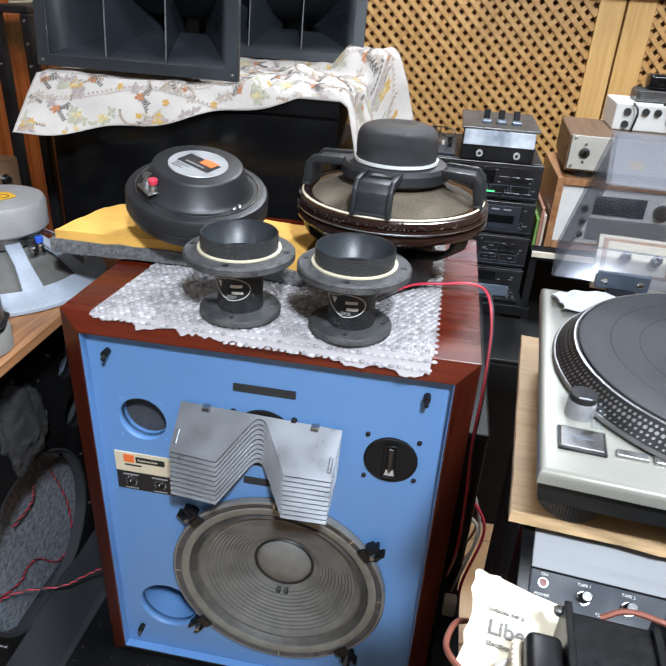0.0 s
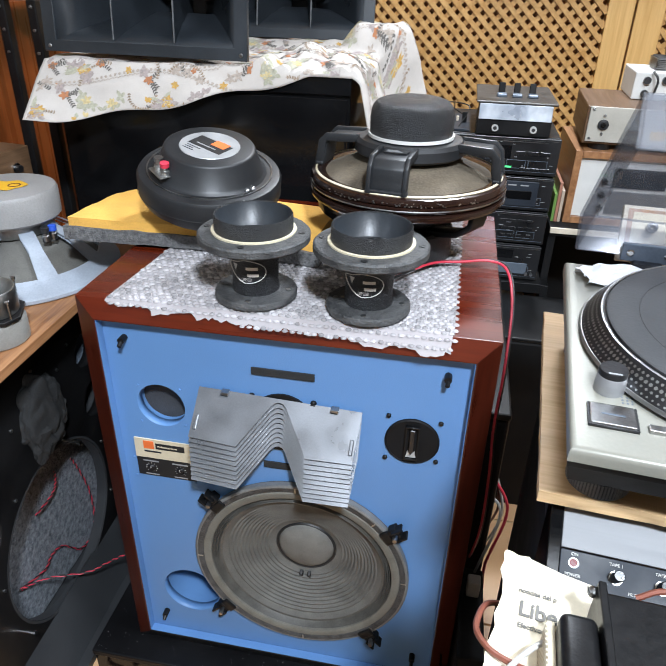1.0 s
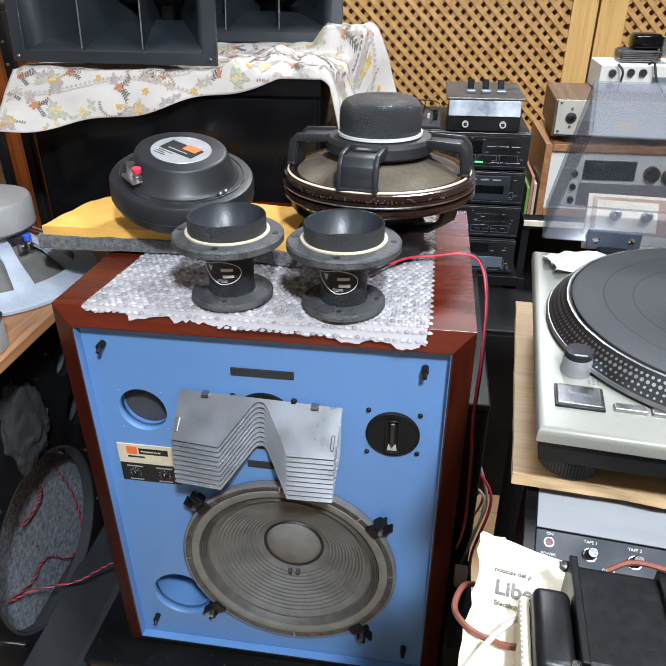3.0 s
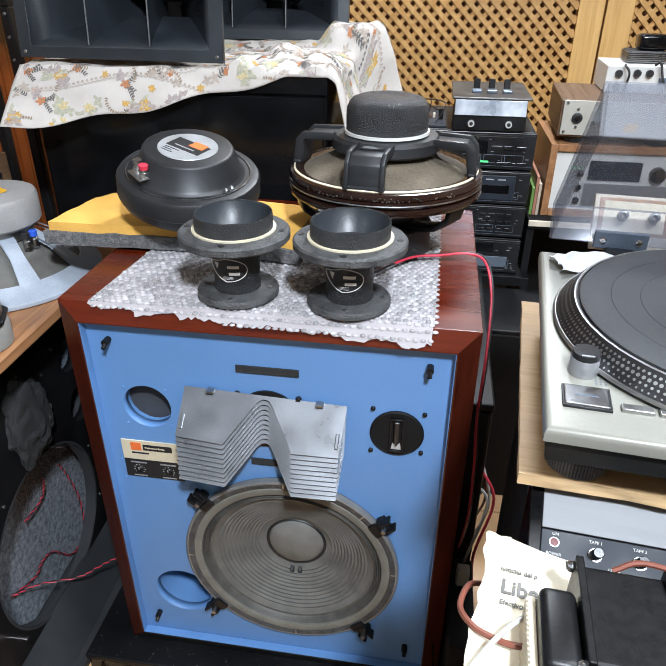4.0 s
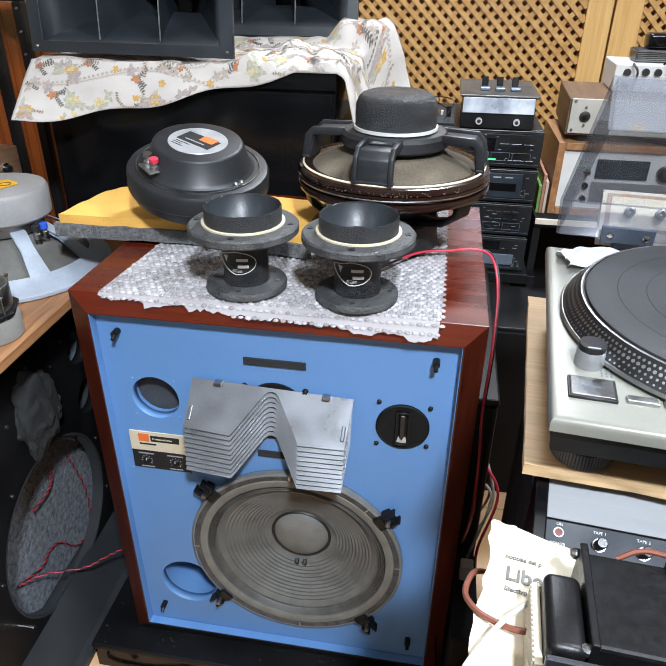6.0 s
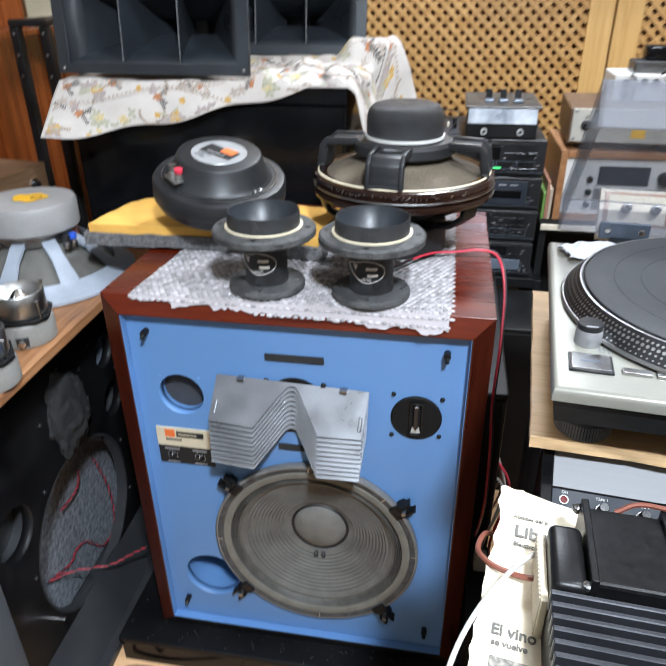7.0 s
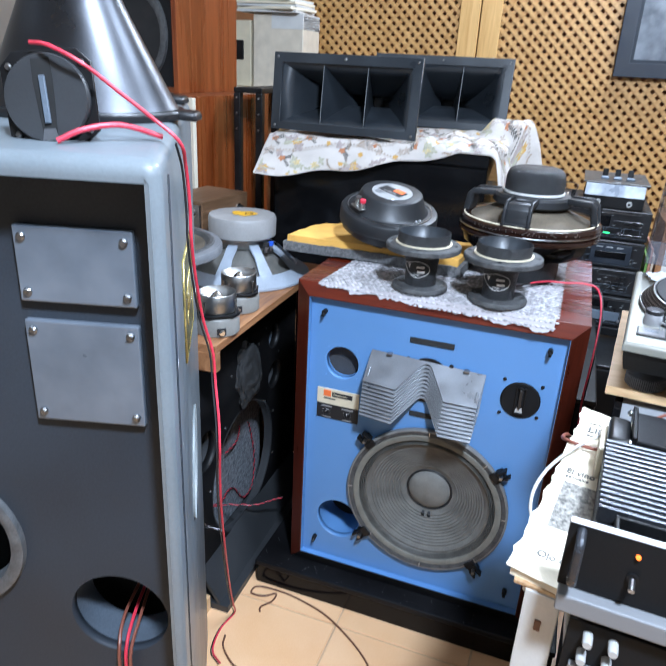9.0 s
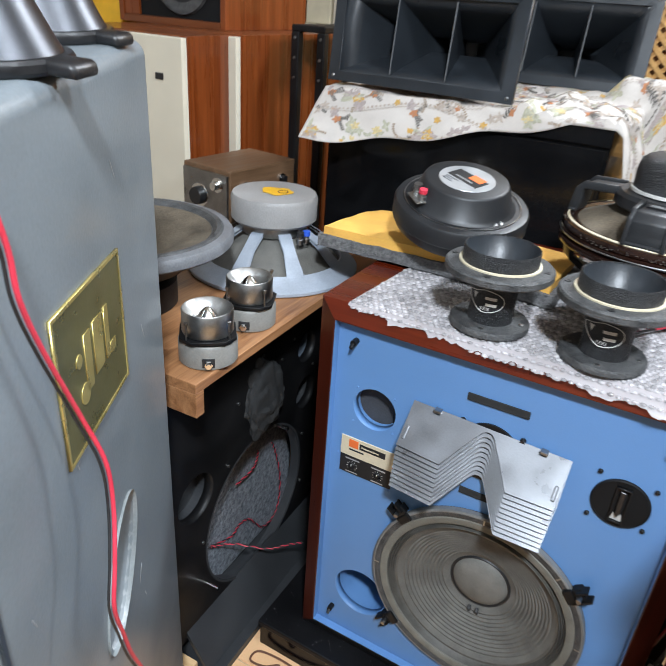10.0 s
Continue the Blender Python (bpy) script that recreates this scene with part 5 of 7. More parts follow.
def rag():
    bm = bmesh.new()
    bmesh.ops.create_icosphere(bm, subdivisions=5, radius=1.0)
    for v in bm.verts:
        c = v.co.copy()
        n = noise.noise(c * 1.5) * 0.20 + abs(noise.noise(c * 2.4 + Vector((3, 1, 2)))) * 0.22
        v.co = Vector((c.x * 0.030, c.y * 0.060, c.z * (0.076 if c.z > 0 else 0.098))) * (0.95 + n)
        if c.z < -0.2:
            v.co.y += 0.010 * noise.noise(c * 4)
            v.co.x += 0.014 * abs(noise.noise(c * 3.5))
    return bm


rg = part("rag", rag(), M_CLOTHBLK, None, "", True)
rg.matrix_basis = spb.matrix_basis @ pose(XB + 0.012, 0.297, 0.562, 0, 0, 0)
tagged(rg, "black cloth rag stuffed in a driver hole", "cloth")


def pair_wire(name, pts, base, label, r=0.0022, turns=10):
    w = thing(name, (0, 0, 0), 0, label, "cable")
    w.matrix_basis = base
    part("red_core", tube(pts, r, 6, 14, (r * 0.95, turns, 0)), M_RED, w)
    part("black_core", tube(pts, r, 6, 14, (r * 0.95, turns, math.pi)), M_INK, w)
    return w


xi = XB - 0.060
pair_wire("speaker_wire", [(xi, 0.455, 0.30), (xi, 0.474, 0.25), (xi, 0.496, 0.165), (xi, 0.494, 0.085), (xi, 0.466, 0.045), (xi, 0.415, 0.053), (xi, 0.357, 0.125), (xi, 0.315, 0.140), (xi, 0.283, 0.130), (xi, 0.207, 0.162), (xi + 0.004, 0.215, 0.158), (xi + 0.03, 0.250, 0.150), (-0.03, 0.281, 0.149), (0.0, 0.316, 0.147), (0.030, 0.338, 0.153)], spb.matrix_basis, "twisted red and black speaker wire from the empty hole", 0.0014, 34)
pair_wire("speaker_wire", [(xi + 0.01, 0.378, 0.330), (xi + 0.01, 0.372, 0.305), (xi + 0.01, 0.350, 0.288), (xi + 0.012, 0.288, 0.291)], spb.matrix_basis, "short twisted red speaker wire in the hole", 0.0014, 8)

# grey woofer with its magnet up
gw = thing("grey_woofer", (-0.595, 0.262, TB), 30, "grey-blue framed woofer lying face down with a big magnet", "loudspeaker driver")
part("rim", lathe([(0.150, 0.0), (0.182, 0.0), (0.186, 0.003), (0.186, 0.009), (0.180, 0.014), (0.166, 0.019), (0.150, 0.032), (0.146, 0.029), (0.150, 0.018), (0.150, 0.0)], 72), M_BASKET, gw, "", True)
part("cone", lathe([(0.152, 0.012), (0.10, 0.055), (0.05, 0.085)], 56), M_CONE, gw, "", True)
part("hub", lathe([(0.05, 0.075), (0.068, 0.082), (0.072, 0.088), (0.072, 0.104), (0.06, 0.108)], 56), M_ALU, gw, "", True)
part("magnet", lathe([(0.05, 0.106), (0.087, 0.107), (0.0915, 0.112), (0.0920, 0.156), (0.0885, 0.163), (0.0, 0.1645)], 72), M_MAGNET, gw, "grey painted magnet with a worn yellow label", True)
for k in range(8):
    a0 = 45 * k - 68
    lg = lathe([(0.152, 0.0305), (0.146, 0.036), (0.110, 0.070), (0.080, 0.090), (0.070, 0.0945), (0.070, 0.0895), (0.078, 0.085), (0.107, 0.065), (0.143, 0.031), (0.150, 0.0265), (0.152, 0.0305)], 8, None, a0 - 7.5, a0 + 7.5)
    for v in lg.verts:
        r_ = math.hypot(v.co.x, v.co.y)
        t_ = max(0.0, (0.146 - r_) / 0.076)
        a_ = math.atan2(v.co.y, v.co.x) - radians(a0)
        a_ = (a_ + math.pi) % (2 * math.pi) - math.pi
        a_ *= 1.0 - 0.25 * math.sin(math.pi * min(1, t_ + 0.1)) + 0.45 * t_ * t_
        v.co.x, v.co.y = r_ * math.cos(a_ + radians(a0)), r_ * math.sin(a_ + radians(a0))
    part("leg", lg, M_BASKET, gw, "", True)
lb = part("yellow_label", sheet([(0.034 * math.cos(a) * (1 + 0.12 * math.sin(3 * a)), 0.028 * math.sin(a) * (1 + 0.15 * math.cos(5 * a))) for a in np.linspace(0, 2 * math.pi, 36, endpoint=False)], (), 0.0006, Matrix.Translation((0.005, 0.0, 0.1652)) @ Matrix.Rotation(radians(-20), 4, "Z")), M_YELLOW, gw, "worn yellow label")
part("label_ring", lathe([(0.009, 0.1656), (0.0115, 0.1656), (0.0115, 0.1661), (0.009, 0.1661), (0.009, 0.1656)], 24, Matrix.Translation((0.018, -0.004, 0))), M_BROWNCAB, gw)
for a, mt in ((-52, M_INK), (-42, mat("blue_plastic", (0.03, 0.10, 0.55), 0.4))):
    p = (0.098 * math.cos(radians(a)), 0.098 * math.sin(radians(a)), 0.078)
    t = part("terminal", lathe([(0, 0), (0.007, 0), (0.007, 0.010), (0.005, 0.012), (0.005, 0.018), (0, 0.018)], 14, Matrix.Translation(p)), M_STEEL, gw)
    part("cap", lathe([(0.0075, 0.016), (0.0075, 0.026), (0, 0.027)], 14, Matrix.Translation(p)), mt, t)

# large driver lying face up
bc = thing("cone_driver", (-0.665, -0.03, TB), 0, "large driver lying face up, brown cone and grey rubber edge", "loudspeaker driver")
bc.matrix_basis = pose(-0.690, -0.065, TB + 0.0005, 0, 0, 0)
part("magnet", lathe([(0, 0), (0.080, 0), (0.084, 0.004), (0.084, 0.05), (0.075, 0.056), (0.05, 0.06)], 48), M_BLACK, bc, "", True)
part("basket", lathe([(0.06, 0.058), (0.10, 0.075), (0.15, 0.118), (0.176, 0.128)], 64), M_BLACK, bc, "", True)
part("rim", lathe([(0.165, 0.128), (0.186, 0.126), (0.190, 0.130), (0.190, 0.142), (0.186, 0.148), (0.172, 0.150), (0.168, 0.146)], 80), M_RIMGREY, bc, "", True)
part("surround", lathe([(0.176, 0.147), (0.168, 0.153), (0.160, 0.152), (0.152, 0.143), (0.148, 0.143)], 72), M_DUSTY, bc, "", True)
part("cone", lathe([(0.150, 0.144), (0.10, 0.128), (0.05, 0.105), (0.0, 0.108)], 64), M_PAPER_CONE, bc, "dusty brown cone", True)


def bullet(at, rz):
    b = thing("bullet_tweeter", at, rz, "polished bullet tweeter on a grey round magnet", "tweeter", "bullet tweeters on the walnut top")
    part("magnet", lathe([(0, 0), (0.046, 0), (0.048, 0.002), (0.048, 0.036), (0.045, 0.040), (0.0, 0.040)], 48), M_MAGNET_D, b, "", True)
    part("strap", sheet([(-0.044, -0.026), (-0.026, -0.044), (0.026, -0.044), (0.044, -0.026), (0.044, 0.026), (0.026, 0.044), (-0.026, 0.044), (-0.044, 0.026)], (), 0.006, Matrix.Translation((0, 0, 0.046)), 0.001), M_BLACK, b, "black clamp plate")
    part("horn_ring", lathe([(0.038, 0.0495), (0.0400, 0.0495), (0.0415, 0.052), (0.0415, 0.088), (0.0400, 0.090), (0.0375, 0.089), (0.030, 0.079), (0.020, 0.070), (0.0135, 0.066), (0.0, 0.066)], 56), M_ALU, b, "polished aluminium horn ring", True)
    part("bullet", lathe([(0.0215, 0.067), (0.0190, 0.072), (0.0130, 0.080), (0.0060, 0.0872), (0.0020, 0.0900), (0.0, 0.0905)], 32), M_CHROME, b, "chrome bullet", True)
    for a in (45, 135, 225, 315):
        c, s = 0.047 * math.cos(radians(a)), 0.047 * math.sin(radians(a))
        sc_ = part("screw", rod((c, s, 0.040), (c, s, 0.075 + 0.012 * (a == 45)), 0.0018, 8), M_STEEL, b)
        part("head", rod((c, s, 0.075 + 0.012 * (a == 45)), (c, s, 0.079 + 0.012 * (a == 45)), 0.0034, 8), M_STEEL, sc_)
    t = part("binding_post", rod((0.0, -0.047, 0.014), (0.0, -0.060, 0.014), 0.0045, 12), M_CHROME, b, "bright binding post")
    part("nut", rod((0.0, -0.052, 0.014), (0.0, -0.056, 0.014), 0.0065, 6), M_CHROME, t)
    part("recess", box(-0.010, 0.010, -0.0488, -0.040, 0.006, 0.022, 0.001), M_INK, b)
    return b


bullet((-0.444, -0.141, TB), 40)
bullet((-0.468, 0.003, TB), 25)

# ---- the grey tower speaker ----
A = Vector((-0.150, -0.748))
F, N = Vector((-0.96, -0.28)), Vector((-0.28, 0.96))
tw = thing("grey_speaker_tower", (A.x, A.y, 0), 0, "tall grey textured speaker tower with a black baffle", "loudspeaker")
TM_ = Matrix(((-F.x, N.x, 0, 0), (-F.y, N.y, 0, 0), (0, 0, 1, 0), (0, 0, 0, 1)))
# local: x to the right along the front (0 at the front right edge), y back, z up
tw.matrix_basis = Matrix.Translation((A.x, A.y, 0)) @ TM_
W, DP, IN, HT = 0.43, 0.54, 0.121, 1.212
bm = bmesh.new()
ring_o = [(0, 0), (-IN, DP), (-W + IN, DP), (-W, 0)]
vb = [bm.verts.new((x, y, 0)) for x, y in ring_o]
RISE = 0.050  # the top climbs towards the back
vt = [bm.verts.new((x, y, HT + RISE * y)) for x, y in ring_o]
bm.faces.new(vt)
bm.faces.new(vb[::-1])
for k in (0, 1, 2):
    bm.faces.new((vb[k], vb[k + 1], vt[k + 1], vt[k]))
# front with a recessed opening
ix0, ix1, iz0, iz1 = -W + 0.013, -0.013, 0.03, HT - 0.024
fi = [bm.verts.new(p) for p in ((ix1, 0, iz0), (ix0, 0, iz0), (ix0, 0, iz1), (ix1, 0, iz1))]
fo = [vb[0], vb[3], vt[3], vt[0]]
for k in range(4):
    bm.faces.new((fo[k], fi[k], fi[(k + 1) % 4], fo[(k + 1) % 4]))
fr = [bm.verts.new((v.co.x, 0.062, v.co.z)) for v in fi]
for k in range(4):
    bm.faces.new((fi[k], fr[k], fr[(k + 1) % 4], fi[(k + 1) % 4]))
bmesh.ops.recalc_face_normals(bm, faces=bm.faces)
edges = [e for e in bm.edges if (e.verts[0] in vb + vt and e.verts[1] in vb + vt)]
bmesh.ops.bevel(bm, geom=edges, offset=0.018, segments=6, affect="EDGES", profile=0.5)
body = part("body", bm, M_TOWER, tw, "grey textured shell with rounded edges", True)
ph = ring2d(-0.110, 0.566, 0.070, 48)
part("baffle", sheet([(ix0, iz0), (ix1, iz0), (ix1, iz1), (ix0, iz1)], [ph, ring2d(-0.345, 0.68, 0.10, 48)], 0.016, Matrix.Translation((0, 0.058, 0)) @ FRONT), M_TBAFFLE, tw, "dark grey baffle")
# added dark sheet in place of the shade inside the tower
part("port_back", box(ix0 + 0.05, ix1 - 0.05, 0.170, 0.175, 0.4, 0.95), M_DARK, tw)
part("port_tube", lathe([(0.0702, -0.006), (0.0702, -0.06), (0.076, -0.06), (0.076, -0.006)], 48, Matrix.Translation((-0.110, 0.058, 0.566)) @ AX), M_PLATE, tw, "grey port tube", True)
part("woofer_ring", lathe([(0.090, -0.02), (0.094, 0.006), (0.104, 0.010), (0.112, 0.008), (0.1135, -0.008)], 56, Matrix.Translation((-0.345, 0.049, 0.68)) @ AX), M_WORN, tw, "worn grey driver ring", True)
for z0, z1 in ((0.886, 1.017), (1.040, 1.128)):
    p = part("cover_plate", box(-0.184, -0.049, 0.040, 0.0495, z0, z1, 0.002), M_COVER, tw, "grey steel cover plate")
    for x in (-0.174, -0.059):
        for z in (z0 + 0.012, z1 - 0.012):
            screw(p, (x, 0.040, z), 0.0050, material=M_STEEL, h=0.004)
# nameplate on the side: gold-edged olive panel with plain shapes
sd = Vector((-IN, DP)).normalized()
sn = Vector((sd.y, -sd.x))
SM = Matrix(((sd.x, 0, sn.x, 0), (sd.y, 0, sn.y, 0), (0, 1, 0, 0), (0, 0, 0, 1)))
SM = Matrix.Translation((sn.x * 0.0012, sn.y * 0.0012, 0)) @ SM
npl = part("nameplate", sheet([(0.210, 0.897), (0.382, 0.897), (0.382, 1.047), (0.210, 1.047)], (), 0.002, SM), M_OLIVE, tw, "olive nameplate with a gold edge")
part("gold_edge", sheet([(0.209, 0.896), (0.383, 0.896), (0.383, 1.048), (0.209, 1.048)], [[(0.2125, 0.8995), (0.3795, 0.8995), (0.3795, 1.0445), (0.2125, 1.0445)]], 0.003, SM @ Matrix.Translation((0, 0, 0.0005))), M_GOLD, npl)
for x0, x1, z0, z1 in ((0.268, 0.284, 0.945, 1.004), (0.292, 0.316, 0.950, 1.006), (0.323, 0.334, 0.950, 1.007), (0.334, 0.350, 0.950, 0.962)):
    part("gold_mark", sheet([(x0, z0), (x1, z0), (x1 + 0.002, z1), (x0 + 0.002, z1)], (), 0.001, SM @ Matrix.Translation((0, 0, 0.0015))), M_GOLD, npl)
for x, z, r in ((0.262, 0.947, 0.011), (0.255, 0.985, 0.007)):
    part("gold_mark", sheet(ring2d(x, z, r, 20), (), 0.001, SM @ Matrix.Translation((0, 0, 0.0015))), M_GOLD, npl)
random.seed(77)
for k in range(16):
    u, w, ln, an = rnd(0.05, 0.46), rnd(0.25, 1.15), rnd(0.003, 0.014), rnd(60, 120)
    part("scratch", sheet([(-ln, -0.0004), (ln, -0.0006), (ln * 0.9, 0.0005), (-ln * 0.8, 0.0003)], (), 0.0004, SM @ Matrix.Translation((u, w, -0.0010)) @ Matrix.Rotation(radians(an), 4, "Z")), M_SILVER, tw)
# recessed grip
cut = bpy.data.objects.new("tmp", bpy.data.meshes.new("tmp"))
cb_ = bmesh.new()
bmesh.ops.create_uvsphere(cb_, u_segments=32, v_segments=20, radius=1.0)
moved(cb_, SM @ Matrix.Translation((0.303, 0.667, 0.004)) @ Matrix.Rotation(radians(-34), 4, "Z") @ Matrix.Diagonal((0.044, 0.098, 0.036, 1)))
cb_.to_mesh(cut.data)
cb_.free()
scene.collection.objects.link(cut)
tmpb = bpy.data.objects.new("tmp", body.data)
scene.collection.objects.link(tmpb)
bo_ = tmpb.modifiers.new("cut", "BOOLEAN")
bo_.operation, bo_.object, bo_.solver = "DIFFERENCE", cut, "EXACT"
bpy.context.view_layer.update()
dug = bpy.data.meshes.new_from_object(tmpb.evaluated_get(bpy.context.evaluated_depsgraph_get()))
bpy.data.objects.remove(tmpb)
bpy.data.objects.remove(cut)
body.data = dug
part("grip_cup", lathe([(1.0, 0.0), (0.99, -0.18), (0.93, -0.40), (0.80, -0.62), (0.55, -0.83), (0.25, -0.95), (0.0, -0.97)], 40, SM @ Matrix.Translation((0.303, 0.667, 0.002)) @ Matrix.Rotation(radians(-34), 4, "Z") @ Matrix.Diagonal((0.0432, 0.0968, 0.034, 1))), M_GRIP, tw, "pale recessed grip", True)


def on_tower(x, y):
    """A level point on the tower's sloping top, and the slope there."""
    back = (Vector((x, y)) - A).dot(N)
    return Matrix.Translation((x, y, HT + RISE * back + 0.0005)) @ TM_ @ Matrix.Rotation(math.atan(RISE), 4, "X")


def cone_horn(at, a, b, h, label):
    """An oval metal horn standing on its mouth, with lugs on its black flange."""
    c = thing("cone_horn", (0, 0, 0), 0, label, "horn", "conical metal horns on the grey tower")
    c.matrix_basis = on_tower(*at)
    oval = Matrix.Diagonal((a, b, 1, 1))
    fl = part("flange", lathe([(0.0, 0.0), (1.05, 0.0), (1.07, 0.003), (1.07, 0.009), (1.05, 0.012), (0, 0.012)], 64, oval), M_BLACKPL, c, "black flange", True)
    part("cone", lathe([(1.0, 0.0122), (0.955, 0.022), (0.90, 0.036), (0.74, 0.078), (0.58, 0.120), (0.44, 0.158), (0.33, 0.195), (0.27, 0.23), (0.25, h), (0, h)], 72, oval), M_HORNMETAL, c, "polished metal cone", True)
    for sx in (-1, 1):
        lug = box(-0.024, 0.014, -0.018, 0.018, 0.0, 0.012, 0.005, 3)
        for v in lug.verts:
            v.co.z -= 5.0 * max(0.0, v.co.x) ** 2 * 4
        part("lug", moved(lug, Matrix.Translation((sx * (a + 0.016), 0, 0.0005)) @ Matrix.Diagonal((sx, 1, 1, 1))), M_BLACKPL, fl, "", True)
    return c


cone_horn((-0.422, -0.530), 0.133, 0.085, 0.30, "tall oval metal horn standing on its black flange")
cone_horn((-0.535, -0.371), 0.127, 0.082, 0.30, "tall oval metal horn standing on its black flange")

# slot tweeter leaning on the tower top
st = thing("slot_tweeter", (-0.345, -0.71, HT), 0, "black round slot tweeter standing on the grey tower", "tweeter")
st.matrix_basis = pose(-0.311, -0.712, HT + 0.0455, -8, -6, 20) @ Matrix.Scale(0.86, 4)
part("face", lathe([(0.0, -0.045), (0.040, -0.045), (0.043, -0.004), (0.052, -0.003), (0.0525, 0.0), (0.0525, 0.006), (0.051, 0.009), (0.0, 0.009)], 56, AX), M_STRIP, st, "", True)
part("mounting_flange", sheet([(-0.056, -0.040), (-0.040, -0.0525), (0.040, -0.0525), (0.056, -0.040), (0.056, 0.040), (0.040, 0.056), (-0.040, 0.056), (-0.056, 0.040)], (), 0.005, AX @ Matrix.Translation((0, 0, -0.006)), 0.001), M_BLACK, st)
for sx, sz in ((-1, 1), (1, 1), (1, -1), (-1, -1)):
    screw(st, (sx * 0.0455, 0.0035, sz * 0.040), 0.004)
# no recess is cut: a dark plate on the face gives the slot's shade
part("slot", moved(prism([(-0.0085, -0.047), (0.0085, -0.047), (0.0125, 0.02), (0.0115, 0.046), (-0.0115, 0.046), (-0.0125, 0.02)], 0.0088, 0.0098), AX), M_DARK, st, "flat dark plate painted as the slot's shade")
part("slot_wedge", moved(prism([(-0.0038, -0.030), (0.0038, -0.030), (0.0038, 0.026), (-0.0038, 0.026)], 0.0095, 0.014, 0.001, 1), AX), M_PLATE, st)
part("bright_lip", moved(prism([(-0.0105, -0.050), (0.0105, -0.050), (0.0070, -0.036), (-0.0070, -0.036)], 0.0096, 0.0108), AX), M_LENS, st)

rc = thing("red_speaker_cable", (0, 0, 0), 0, "red and black speaker cable hanging over the grey tower", "cable")
SDW, SNW = Vector((-0.483, 0.876, 0)), Vector((0.876, 0.483, 0))
line = [(-0.325, -0.715, HT + 0.100), (-0.295, -0.722, HT + 0.098), (-0.262, -0.712, HT + 0.082), (-0.235, -0.690, HT + 0.055), (-0.212, -0.668, HT + 0.030)]
for s_, off, z in ((0.098, 0.012, HT + 0.006), (0.122, 0.016, 1.188), (0.136, 0.018, 1.14), (0.140, 0.018, 1.10), (0.158, 0.020, 1.050), (0.188, 0.027, 0.974), (0.199, 0.039, 0.917), (0.196, 0.042, 0.866), (0.174, 0.046, 0.821), (0.159, 0.047, 0.782), (0.174, 0.046, 0.728), (0.20, 0.046, 0.65), (0.27, 0.050, 0.50), (0.41, 0.056, 0.28), (0.54, 0.062, 0.10), (0.60, 0.064, 0.012), (0.56, 0.03, 0.005), (0.50, 0.012, 0.004), (0.46, 0.03, 0.004)):
    line.append(tuple(Vector((A.x, A.y, z)) + SDW * s_ + SNW * off))
part("red_core", tube(line, 0.0021, 8, 10), M_RED, rc)
part("black_core", tube([(x - 0.003, y - 0.0035, z - 0.001) for x, y, z in line[5:]], 0.0014, 8, 10), M_INK, rc)
rc2 = thing("red_speaker_cable", (0, 0, 0), 0, "red speaker cable from the slot tweeter", "cable")
part("core", tube([(-0.285, -0.735, HT + 0.006), (-0.265, -0.715, HT + 0.018), (-0.24, -0.685, HT + 0.022), (-0.210, -0.655, HT + 0.010)], 0.0030, 8, 10), M_RED, rc2)
pw = thing("port_wire", (0, 0, 0), 0, "red and copper wires hanging out of the tower's port", "cable")
pw.matrix_basis = tw.matrix_basis
for dx, mt in ((0.0, M_RED), (-0.010, M_COPPER), (0.007, M_COPPER)):
    part("core", tube([(-0.105 + dx, 0.15, 0.54), (-0.104 + dx * 1.4, 0.08, 0.530), (-0.102 + dx, 0.040, 0.505), (-0.100 + dx, 0.034, 0.45), (-0.098 + dx * 1.5, 0.034, 0.36), (-0.098 + dx, 0.036, 0.20)], 0.0026, 7, 8), mt, pw)

# ---- turntable group on the right ----
YAW, TIP = -5.5, 2.2
GR = pose(0.334, -0.357, 0.965, TIP, 0, YAW)  # front left corner of the turntable's top


def placed(name, label, category, dz=0.0, group=""):
    t = thing(name, (0, 0, 0), 0, label, category, group)
    t.matrix_basis = GR @ pose(0, 0, dz)
    return t


tt = placed("turntable", "direct-drive turntable with a champagne deck and dotted platter", "turntable")
bm = prism([(0, 0), (0.453, 0), (0.453, 0.358), (0, 0.358)], -0.014, 0.0)
bmesh.ops.bevel(bm, geom=[e for e in bm.edges if abs(e.verts[0].co.z) < 1e-5 and abs(e.verts[1].co.z) < 1e-5], offset=0.006, segments=3, affect="EDGES", profile=0.5)
part("deck", bm, M_CHAMP, tt, "champagne painted metal deck", True)
bm = bmesh.new()
sec = [(0.003, -0.0142, 0.004), (0.003, -0.024, 0.006), (0.008, -0.052, 0.022)]
rings = []
for dx, z, dy in sec:
    rings.append([bm.verts.new(p) for p in ((dx, dy, z), (0.453 - dx, dy, z), (0.453 - dx, 0.356, z), (dx, 0.356, z))])
for a, b in zip(rings, rings[1:]):
    for k in range(4):
        bm.faces.new((a[k], a[(k + 1) % 4], b[(k + 1) % 4], b[k]))
bm.faces.new(rings[-1])
bm.faces.new(rings[0][::-1])
bmesh.ops.recalc_face_normals(bm, faces=bm.faces)
part("base", bm, M_TTBASE, tt, "black rubber base")
